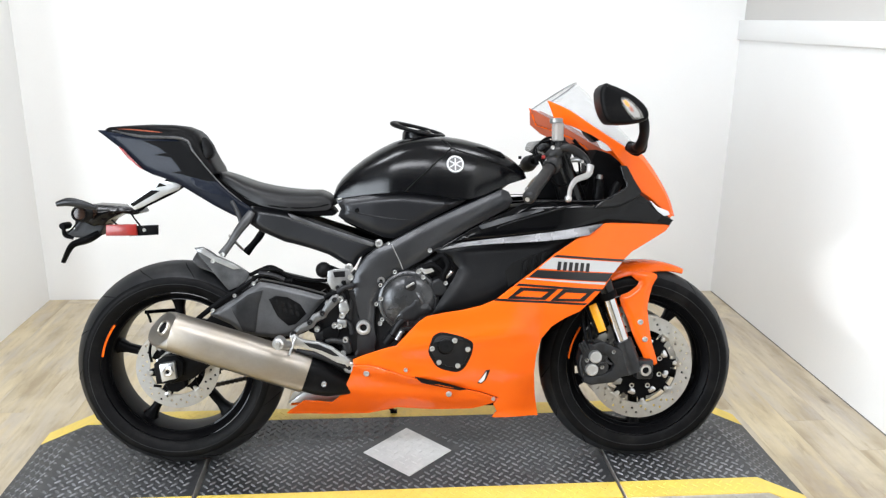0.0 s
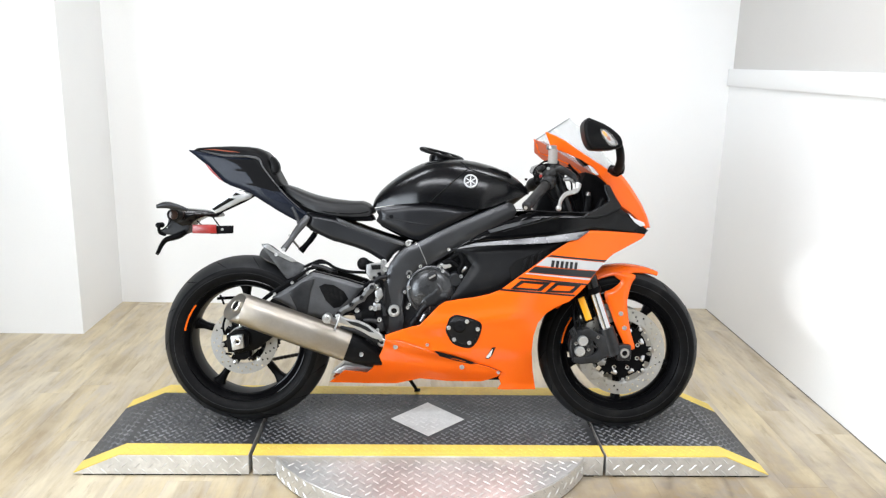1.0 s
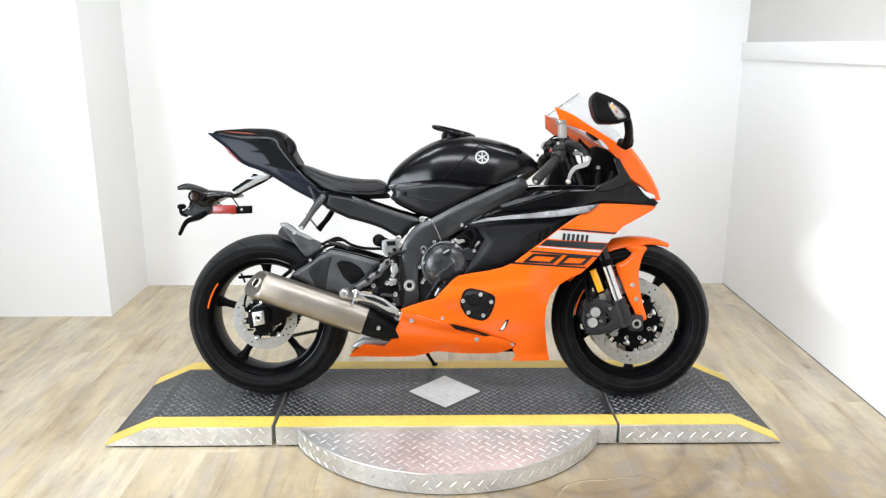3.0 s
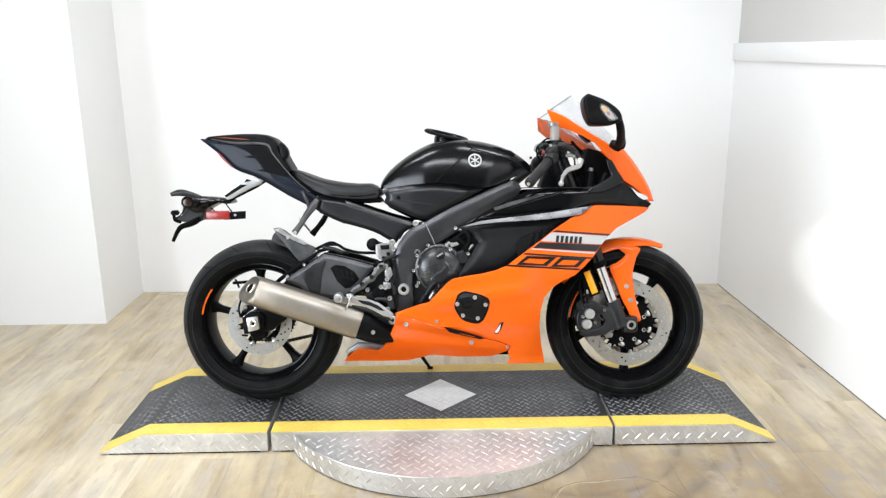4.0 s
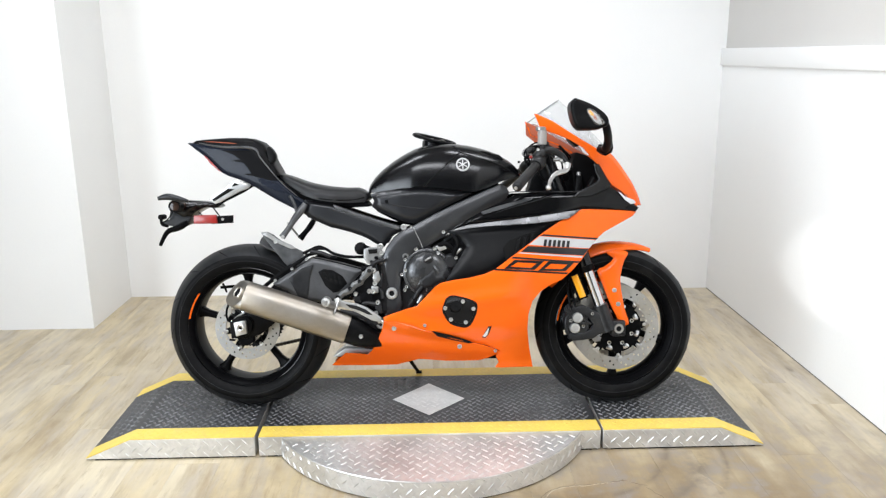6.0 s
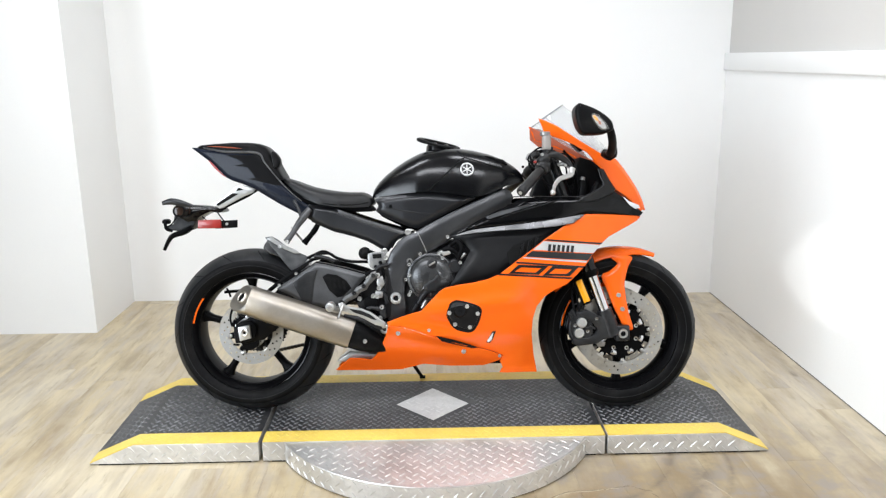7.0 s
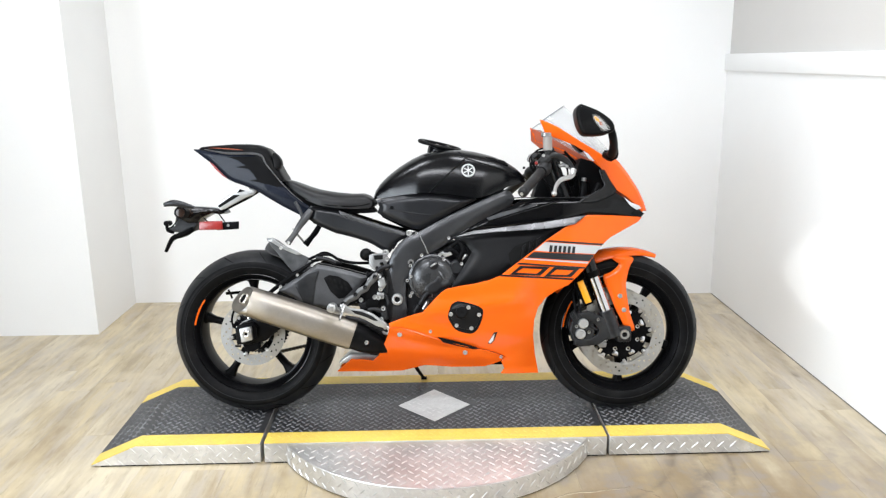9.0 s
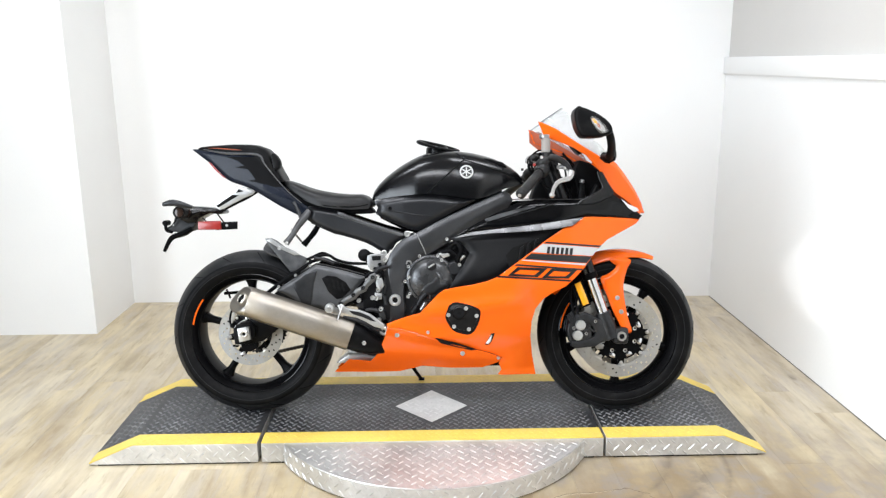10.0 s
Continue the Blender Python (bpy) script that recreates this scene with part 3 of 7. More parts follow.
def ramp_section(name, x0, x1, slope, label):
    """One section of the ramp: steel sides, black chequer plate deck, yellow borders; slope: -1 or 1 for a ramped end, else 0."""
    thing = tagged(new(name), label, "ramp", "ramp sections")
    run = 0.160
    G = 0.006
    fx = [(x0, G), (x1, G), (x1, P), (x0, P)]
    if slope < 0:
        fx = [(x0, G), (x1, G), (x1, P), (x0 + run, P), (x0, G + 0.003)]
    if slope > 0:
        fx = [(x0, G), (x1, G), (x1, G + 0.003), (x1 - run, P), (x0, P)]
    bm = bmesh.new()
    rings(bm, [[(x, YF, z) for x, z in fx], [(x, YK, z) for x, z in fx]])
    bmesh.ops.bevel(bm, geom=bm.edges[:], offset=0.0012, segments=1, affect="EDGES")
    # near-black strip in the gap underneath, colouring in the shadow line
    part("shadow_strip", box(x0 + 0.03, x1 - 0.03, YF + 0.004, YK - 0.004, 0, 0.0075, 0), SEAM, thing, "dark strip for the shadow line under the ramp")
    part("body", bm, STEELPLATE, thing, "bright steel chequer plate sides")
    # deck and borders follow the top line
    line = sorted(fx[2:])

    def strip(y0, y1, lift, inset=0.0):
        b = bmesh.new()
        lo = [(x + (inset if k == 0 else -inset if k == len(line) - 1 else 0), z) for k, (x, z) in enumerate(line)]
        loops = []
        for x, z in lo:
            loops.append([(x, y0, z + 0.0002), (x, y1, z + 0.0002), (x, y1, z + lift), (x, y0, z + lift)])
        rings(b, loops)
        return b
    part("deck", strip(YF + YW, YK - YW, 0.003, 0.001), BLACKPLATE, thing, "worn black painted chequer plate deck")
    part("border", strip(YF, YF + YW - 0.001, 0.0035, 0.001), YELLOW, thing, "chipped yellow painted edge stripe")
    part("border", strip(YK - YW + 0.001, YK, 0.0035, 0.001), YELLOW, thing, "chipped yellow painted edge stripe")
    xa, xb = min(x for x, z in line if z > 0.05), max(x for x, z in line if z > 0.05)
    keep = None
    if slope == 0:
        keep = lambda x, y: abs(x + 0.006) + abs(y - 0.017) > 0.165
    lug_field("deck_tread", xa + 0.005, xb - 0.005, YF + YW, YK - YW, 0.0170, (0.0128, 0.0040), 0.0034, BLACKLUG, thing, pose(0, 0, P + 0.003), keep)
    for y0, y1 in ((YF, YF + YW), (YK - YW, YK)):
        lug_field("border_tread", xa + 0.005, xb - 0.005, y0 + 0.002, y1 - 0.002, 0.0170, (0.0110, 0.0030), 0.0012, YELLOW, thing, pose(0, 0, P + 0.0035))
    if slope:
        ang = math.degrees(math.atan2(P - 0.006, run))
        e = x0 if slope < 0 else x1
        m = pose(e, 0, 0.006 + 0.003, 0, -ang if slope < 0 else ang, 0)
        ln = math.hypot(run, P - 0.006)
        lug_field("ramp_tread", *((0.004, ln) if slope < 0 else (-ln, -0.004)), YF + YW, YK - YW, 0.0170, (0.0128, 0.0040), 0.0034, BLACKLUG, thing, m)
    # lugs on the front face
    inside = None
    if slope < 0:
        inside = lambda x, y: y < (x - x0) * (P / run) - 0.012
    if slope > 0:
        inside = lambda x, y: y < (x1 - x) * (P / run) - 0.012
    lug_field("side_tread", x0, x1, 0.004, P - 0.002, 0.0228, (0.0165, 0.0025), 0.0022, STEELLUG, thing, pose(0, YF, 0, 90, 0, 0), inside)
    return thing


ramp_section("ramp_section", -1.222, -0.6255, -1, "chequer plate ramp end with black deck and yellow edges")
mid = ramp_section("ramp_deck", -0.612, 0.6065, 0, "flat chequer plate deck between two ramp ends under the motorcycle")
ramp_section("ramp_section", 0.616, 1.200, 1, "chequer plate ramp end with black deck and yellow edges")
bm = bmesh.new()
dia = [(-0.144, 0.013), (-0.005, -0.127), (0.133, 0.010), (-0.004, 0.158)]
rings(bm, [[(x, y, P + z) for x, y in dia] for z in (0.0005, 0.0050)])
part("diamond_plate", bm, DIAMOND, mid, "bright bare metal diamond set in the deck")
lug_field("diamond_tread", -0.15, 0.15, -0.14, 0.17, 0.0190, (0.0130, 0.0036), 0.0016, DIAMOND, mid, pose(0, 0, P + 0.005), lambda x, y: abs(x + 0.005) + abs(y - 0.014) < 0.122)

turntable = tagged(new("turntable"), "round bright chequer plate turntable standing on the floor", "turntable")
turntable.location = (0.002, 0.020, 0)
RT, HT = 0.608, P - 0.004


def half_disc(r, z0, z1, y1):
    """The part of a round plate that stands out in front of the ramp."""
    a0 = math.asin(y1 / r)
    pts = [(r * math.cos(t), r * math.sin(t)) for t in np.linspace(math.pi - a0, 2 * math.pi + a0, 73)]
    b = bmesh.new()
    rings(b, [[(x, y, z) for x, y in pts] for z in (z0, z1)])
    return b


YC = YF - 0.020 - 0.002
# near-black ring below the plate, also for the shadow line
part("shadow_ring", half_disc(RT - 0.006, 0, 0.006, YC), SEAM, turntable, "dark ring for the shadow line under the turntable")
bm = half_disc(RT, 0.005, HT, YC)
part("table_plate", bm, STEELPLATE, turntable, "bright worn chequer plate", 30)
lug_field("table_tread", -0.6, 0.6, -0.6, YC, 0.0225, (0.0160, 0.0028), 0.0024, STEELLUG, turntable, pose(0, 0, HT), lambda x, y: math.hypot(x, y) < RT - 0.014)
# rolled bright edge round the top
a0 = math.asin(YC / RT)
part("table_edge", tube([(RT * 0.996 * math.cos(t), RT * 0.996 * math.sin(t), HT) for t in np.linspace(math.pi - a0 + 0.004, 2 * math.pi + a0 - 0.004, 90)], 0.0032, 6, 1), STEELLUG, turntable, "rubbed bright rim")
# lugs round the rim
vs, fs = [], []
for row in range(3):
    for k in range(43):
        t = math.pi + (k + 0.25 + 0.5 * (row % 2)) / 43 * math.pi
        if RT * math.sin(t) > YC - 0.012:
            continue
        zc = 0.0165 + 0.0228 * row
        s = 1 if row % 2 else -1
        c = Vector((math.cos(t), math.sin(t), 0))
        u = (Vector((-math.sin(t), math.cos(t), 0)) * 0.7 + Vector((0, 0, s * 0.7)))
        w = c.cross(u)
        o = len(vs)
        for a, b, h in ((-1, 0, 0), (-0.45, -1, 0), (0.45, -1, 0), (1, 0, 0), (0.45, 1, 0), (-0.45, 1, 0), (-0.5, 0, 1), (0.5, 0, 1)):
            vs.append(c * (RT + h * 0.002) + Vector((0, 0, zc)) + u * a * (0.0165 if row < 2 else 0.011) + w * b * 0.0025)
        fs += [(o, o + 1, o + 6), (o + 1, o + 2, o + 7, o + 6), (o + 2, o + 3, o + 7), (o + 3, o + 4, o + 7), (o + 4, o + 5, o + 6, o + 7), (o + 5, o, o + 6)]
me = bpy.data.meshes.new("rim_tread")
me.from_pydata(vs, [], fs)
me.materials.append(STEELLUG)
ob = new("rim_tread", me)
ob.parent = turntable
ob["kind"] = "stuff"

# ---- surfaces of the bodywork: how far each shell stands out from the middle plane ----
def lerp(v, table):
    return float(np.interp(v, [a for a, b in table], [b for a, b in table]))


def fairing_half(x, z):
    h = lerp(z, ((0.08, 0.10), (0.17, 0.110), (0.24, 0.150), (0.31, 0.196), (0.38, 0.220), (0.48, 0.226), (0.56, 0.216), (0.64, 0.200), (0.72, 0.188), (0.80, 0.176), (0.90, 0.160), (1.1, 0.14)))
    if x > 0.40:
        t = min(1.0, (x - 0.40) / 0.43)
        h *= math.sqrt(max(0.0, 1 - t * t)) * 0.96 + 0.04
    if x > 0.26 and z < 0.56:
        h -= 0.030 * min(1.0, (x - 0.26) / 0.11) ** 2 * min(1.0, (0.56 - z) / 0.10)
    if x < 0.0:
        t = min(1.0, -x / 0.38)
        h *= 1 - 0.22 * t * t
    return h


def ridge(x, z):
    """Soft moulded ridges across the side fairing."""
    a = max(0.0, 1 - abs(z - (0.415 + 0.10 * (x - 0.05))) / 0.040) * min(1.0, max(0.0, (x + 0.08) / 0.10)) * min(1.0, max(0.0, (0.36 - x) / 0.10))
    b = max(0.0, 1 - abs(z - (0.318 - 0.20 * x)) / 0.035) * min(1.0, max(0.0, (0.16 - x) / 0.12))
    return 0.017 * a + 0.020 * b


def y_fair(x, z):
    return -fairing_half(x, z) - ridge(x, z)


def y_deep(x, z):
    return -fairing_half(x, z) + 0.030


def y_decal(x, z):
    return -fairing_half(x, z) - ridge(x, z) - 0.0012


def y_cowl(x, z):
    t = min(1.0, max(0.0, (x - 0.36) / 0.46))
    return -(0.160 * math.sqrt(max(0.0, 1 - t * t)) + 0.004)


def y_frame(x, z):
    return -lerp(x, ((-0.2, 0.150), (0.0, 0.150), (0.2, 0.125), (0.36, 0.085)))


def y_tail(x, z):
    return -(0.030 + max(0.0, x + 0.88) * 0.24 - 0.20 * max(0.0, x + 0.88) ** 2) + 1.1 * max(0.0, 0.985 - 0.33 * (x + 0.88) - z) ** 2


def y_sub(x, z):
    return -lerp(x, ((-0.55, 0.088), (-0.35, 0.105), (-0.1, 0.130)))


def y_knee(x, z):
    return -lerp(x, ((-0.25, 0.105), (-0.1, 0.128), (0.05, 0.136), (0.2, 0.13)))


def y_arm(x, z):
    return -lerp(x, ((-0.7, 0.135), (-0.4, 0.120), (-0.15, 0.105)))
# ---- end surfaces


# ---- motorcycle ----
bike = tagged(new("motorcycle"), "orange and black sport motorcycle leaning on a chequer plate ramp", "motorcycle")
bike.matrix_world = pose(0, -0.015, P + 0.004, -10, 0, -1.5)


def both(name, make, material, label="", sharp=38, parent=None):
    """The near panel and its mirror image on the far side."""
    a = part(name, make(), material, parent or bike, label, sharp)
    part(name, flipped(make()), material, parent or bike, label, sharp)
    return a


def bolt(x, z, y, r=0.007, material=STEEL, h=0.004, parent=None):
    return part("bolt", bolt_mesh(x, y, z, r, h), material, parent or bike)


def dome(top, base, width, e=0.62, stations=30, n=26, x0=None, x1=None, under=0.0, ends=(0.02, 0.02), ez=None):
    """A body whose cross-sections are rounded arches between a base line and a top line."""
    tx, tz = zip(*sorted(top))
    bx, bz = zip(*sorted(base))
    x0, x1 = x0 if x0 is not None else max(tx[0], bx[0]), x1 if x1 is not None else min(tx[-1], bx[-1])
    bm, loops = bmesh.new(), []
    for i in range(stations):
        s = 0.5 - 0.5 * math.cos(math.pi * i / (stations - 1))
        x = x0 + (x1 - x0) * s
        zt, zb, w = float(np.interp(x, tx, tz)), float(np.interp(x, bx, bz)), width(x)
        k = min(1.0, (x - x0) / ends[0] if ends[0] else 1.0, (x1 - x) / ends[1] if ends[1] else 1.0)
        k = math.sqrt(max(0.0, 1 - (1 - max(0.0, k)) ** 2)) * 0.97 + 0.03
        w *= k
        zt = zb + (zt - zb) * k
        ring = []
        for j in range(n):
            a = math.pi * j / (n - 1)
            c, q = math.cos(a), math.sin(a)
            ring.append((x, -w * math.copysign(abs(c) ** e, c), zb + (zt - zb) * abs(q) ** (ez or e)))
        for j in range(1, 6):
            u = j / 6
            ring.append((x, w * (1 - 2 * u), zb - under * math.sin(math.pi * u)))
        loops.append(ring)
    rings(bm, loops)
    return bm


# -- wheels --
def wheel(name, x, z, R, half, tyre, rim_half, first, stripe, label, well):
    b = rim_half
    prof = [(0.224, -b - 0.002), (0.219, -b - 0.006), (0.212, -b), (0.202, -b + 0.012), (well + 0.005, -b + 0.021), (well, 0), (well + 0.005, b - 0.021), (0.202, b - 0.012), (0.212, b),
            (0.219, b + 0.006), (0.224, b + 0.002), (0.207, b - 0.02), (0.207, -b + 0.02)]
    rim = part(name, lathe(prof, x, z, 96, True), RIM, bike, label)
    full = tyre + [(r, -y) for r, y in reversed(tyre[:-1])]
    fine = []
    for p in smooth_path([(r, y, 0) for r, y in full], 4):
        fine.append((p.x, p.y))
    tb = lathe(fine, x, z, 120)
    ty = part("tyre", tb, RUBBER, rim, "black road tyre, grey with dust on its tread", 60)
    ty.data.materials.append(RUBBER_SIDE)
    edge = tyre[-4][0]
    for pg in ty.data.polygons:
        c = pg.center
        if math.hypot(c.x - x, c.z - z) < edge:
            pg.material_index = 1
    for i in range(5):
        a = radians(first + 72 * i)
        d = Vector((math.cos(a), 0, math.sin(a)))
        s = Vector((-math.sin(a), 0, math.cos(a)))
        bm, loops = bmesh.new(), []
        for r, w, t in ((0.030, 0.024, 0.030), (0.06, 0.016, 0.024), (0.12, 0.0125, 0.018), (0.168, 0.0135, 0.018), (0.186, 0.018, 0.022), (0.198, 0.026, 0.026)):
            c = Vector((x, 0, z)) + d * r
            loops.append([c + s * (w * math.copysign(abs(math.cos(q)) ** 0.7, math.cos(q))) + Vector((0, t * math.copysign(abs(math.sin(q)) ** 0.7, math.sin(q)), 0)) for q in np.linspace(0, 2 * math.pi, 17)[:-1]])
        rings(bm, loops)
        part("spoke", bm, RIM, rim)
    part("hub", lathe([(0.016, -half), (0.034, -half), (0.040, -half + 0.02), (0.046, -0.03), (0.046, 0.03), (0.040, half - 0.02), (0.034, half), (0.016, half)], x, z, 32), RIM, rim)
    for r, y, w in ((0.2225, -b - 0.0045, 0.0026), (well + 0.0055, -b + 0.0205, 0.0018), (0.202, -b + 0.0115, 0.0012)):
        part("rim_lip", lathe([(r - w, y), (r - 0.7 * w, y - 0.7 * w), (r, y - w), (r + 0.7 * w, y - 0.7 * w), (r + w, y), (r, y + w)], x, z, 96, True), GLOSS, rim)
    for r in (0.2505,):
        y = float(np.interp(r, [q[0] for q in tyre], [q[1] for q in tyre]))
        part("sidewall_rib", lathe([(r - 0.0016, y), (r - 0.0008, y - 0.0011), (r + 0.0008, y - 0.0012), (r + 0.0018, y), (r, y + 0.002)], x, z, 96, True), RUBBER, ty)
    # orange stripe on the rim flank
    for a0 in (stripe,):
        pts = np.linspace(radians(a0), radians(a0 + 27), 14)
        bm = bmesh.new()
        lo = [[(x + r * math.cos(t), y, z + r * math.sin(t)) for r, y in ((0.2215, -b - 0.0062), (0.2150, -b - 0.0052), (0.2150, -b - 0.003), (0.2215, -b - 0.004))] for t in pts]
        rings(bm, lo)
        part("rim_stripe", bm, ORANGE, rim, "thin orange pinstripe")
    # valve
    a = radians(first + 30)
    part("valve", tube([(x + 0.19 * math.cos(a), -0.02, z + 0.19 * math.sin(a)), (x + 0.172 * math.cos(a), -0.026, z + 0.172 * math.sin(a)), (x + 0.155 * math.cos(a), -0.04, z + 0.155 * math.sin(a))], 0.004, 8, 3), DARKPL, rim)
    return rim


FX, FZ, RX, RZ = 0.700, 0.298, -0.680, 0.310
front = wheel("front_wheel", FX, FZ, 0.30, 0.062, [(0.218, -0.046), (0.228, -0.054), (0.245, -0.060), (0.262, -0.061), (0.274, -0.056), (0.288, -0.040), (0.296, -0.021), (0.2985, 0)], 0.046, 54, 147, "black five-spoke front wheel", 0.188)
rear = wheel("rear_wheel", RX, RZ, 0.31, 0.085, [(0.218, -0.070), (0.228, -0.080), (0.243, -0.088), (0.258, -0.090), (0.270, -0.084), (0.289, -0.060), (0.303, -0.031), (0.3095, 0)], 0.070, 93, 144, "black five-spoke rear wheel", 0.195)


def sipes(x, z, tyre, rim, count, span):
    """Curved rain grooves on the shoulder of a tyre."""
    rs, ys = [p[0] for p in tyre], [p[1] for p in tyre]
    for i in range(count):
        a0 = 2 * math.pi * i / count
        for side in (1, -1):
            pts = []
            for k in range(5):
                t = k / 4
                y = -(span[0] + (span[1] - span[0]) * t)
                r = float(np.interp(y, ys, rs)) + 0.0002
                a = a0 + 0.16 * t + 0.03 * math.sin(3 * t) + (0.5 * math.pi / count if side < 0 else 0)
                pts.append((x + r * math.cos(a), y * side, z + r * math.sin(a)))
            part("tread_groove", tube(pts, [0.0006, 0.0016, 0.0018, 0.0016, 0.0006], 5, 3), SEAM, rim)


sipes(FX, FZ, [(0.262, -0.061), (0.274, -0.056), (0.288, -0.040), (0.296, -0.021), (0.2985, 0)], front, 14, (0.056, 0.012))
sipes(RX, RZ, [(0.258, -0.090), (0.270, -0.084), (0.289, -0.060), (0.303, -0.031), (0.3095, 0)], rear, 14, (0.084, 0.020))


def brake_disc(name, x, z, y, r0, r1, cells, parent, label):
    d = part(name, holed_ring(x, z, y, r0, r1, cells, 0.0040, (0.25, 0.5, 0.75, 0.38, 0.66), 0.005), DISC, parent, label)
    return d


def carrier(x, z, y, r, arms, parent, first=0, hollow=0.58):
    pts = []
    for i in range(arms):
        a = 2 * math.pi * i / arms + radians(first)
        w = math.pi / arms
        for da, k in ((-0.2 * w, 1.0), (0.2 * w, 1.0), (0.34 * w, 0.80), (0.6 * w, hollow), (1.4 * w, hollow), (1.66 * w, 0.80)):
            pts.append((x + r * k * math.cos(a + da), z + r * k * math.sin(a + da)))
    part("disc_carrier", panel(pts, y, 0.006, 0.05, 0.001), RIM, parent, "black disc carrier")
    for i in range(arms):
        a = 2 * math.pi * i / arms + radians(first)
        tab = [(x + k * math.cos(a + da), z + k * math.sin(a + da)) for k, da in ((r + 0.004, -0.13), (r + 0.004, 0.13), (r * 0.93, 0.07), (r * 0.86, 0.04), (r * 0.86, -0.04), (r * 0.93, -0.07))]
        part("disc_tab", panel(tab, y - 0.0012, 0.004, 0.05, 0.0005), DISC, parent)
        part("disc_rivet", lathe([(0, y - 0.004), (0.0038, y - 0.004), (0.0056, y - 0.002), (0.0056, y + 0.004)], x + r * 0.92 * math.cos(a), z + r * 0.92 * math.sin(a), 14), STEEL, parent)
        # small steel rings put on the dark carrier as glints
        part("disc_glint_ring", lathe([(0.004, y - 0.0006), (0.0075, y - 0.0012), (0.0075, y + 0.001)], x + r * 0.55 * math.cos(a + 0.3), z + r * 0.55 * math.sin(a + 0.3), 14), STEEL, parent)
        # bright chrome plates laid on the carrier in place of open slots
        slot = [(x + k * math.cos(a + w + da), z + k * math.sin(a + w + da)) for k, da in ((r * 0.76, -0.12), (r * 0.76, 0.12), (r * 0.64, 0.10), (r * 0.64, -0.10))]
        part("carrier_slot", panel(slot, y - 0.0008, 0.002, 0.05, 0.0004, 3), CHROME, parent)


for s in (-1, 1):
    brake_disc("brake_disc", FX, FZ, 0.066 * s - 0.0025, 0.114, 0.160, 60, front, "drilled steel front brake disc")
    carrier(FX, FZ, 0.066 * s - 0.004, 0.116, 8, front, 5, 0.82)
brake_disc("brake_disc", RX, RZ, -0.078, 0.080, 0.120, 44, rear, "drilled steel rear brake disc")
carrier(RX, RZ, -0.080, 0.083, 6, rear, 10, 0.72)
# sprocket and chain on the far side
pts = []
for i in range(90):
    a = 2 * math.pi * i / 90
    r = 0.108 if i % 2 else 0.101
    pts.append((RX + r * math.cos(a), RZ + r * math.sin(a)))
part("sprocket", panel(pts, 0.082, 0.006, 0.2, 0), ALUDARK, rear, "dark toothed rear sprocket")
A, B = Vector((RX, 0.085, RZ)), Vector((-0.175, 0.085, 0.345))
for lo, hi in ((0.108, 0.040), (-0.108, -0.040)):
    a, b = A + Vector((0.03, 0, lo)), B + Vector((0, 0, hi))
    n = 34
    ch = []
    for i in range(n):
        p = a.lerp(b, (i + 0.5) / n)
        ch.append(moved(box(-0.0072, 0.0072, -0.008, 0.008, -0.0062, 0.0062, 0.002, 1), Matrix.Translation(p)))
    ob = part("chain_run", merge(*ch), CHAIN, bike, "oily drive chain")

# -- front end --
def strut(name, a, b, ra, rb, material, label="", parent=None, n=24, inner=None):
    """A straight round tube between two points."""
    return part(name, tube([a, b], [ra, rb], n), material, parent or bike, label)


AX = Vector((FX - 0.002, 0, FZ + 0.004))
TOP = Vector((0.425, 0, 0.985))
OFF = Vector((-0.030, 0, -0.012))
for s in (-1, 1):
    base = AX + OFF + Vector((0, 0.102 * s, 0))
    top = TOP + OFF * 0.3 + Vector((0, 0.102 * s, 0))
    along = (top - base).normalized()
    leg = strut("fork_leg", base + along * 0.005, base + along * 0.105, 0.031, 0.028, CASTGREY, "dark grey fork bottom")
    part("axle_clamp", box(-0.026, 0.026, -0.026, 0.020, -0.030, 0.030, 0.008), CASTGREY, leg).location = AX + Vector((0, 0.098 * s, 0))
    part("chrome_tube", tube([base + along * 0.10, base + along * 0.245], 0.0205, 24), CHROME, leg, "bright chromed fork tube")
    part("dust_seal", tube([base + along * 0.238, base + along * 0.243, base + along * 0.262], [0.026, 0.029, 0.029], 24, 2), DARKPL, leg)
    part("outer_tube", tube([base + along * 0.26, base + along * 0.33, base + along * 0.335, top], [0.0275, 0.0275, 0.0255, 0.0255], 24, 3), SATIN, leg, "black fork outer tube")
part("axle", lathe([(0.010, -0.125), (0.010, -0.131), (0.016, -0.131), (0.018, -0.127), (0.018, 0.127), (0.016, 0.131), (0, 0.131)], AX.x, AX.z, 28), STEEL, bike, "hollow steel front axle")
part("axle_core", lathe([(0, -0.124), (0.0102, -0.124)], AX.x, AX.z, 20), SEAM, bike)

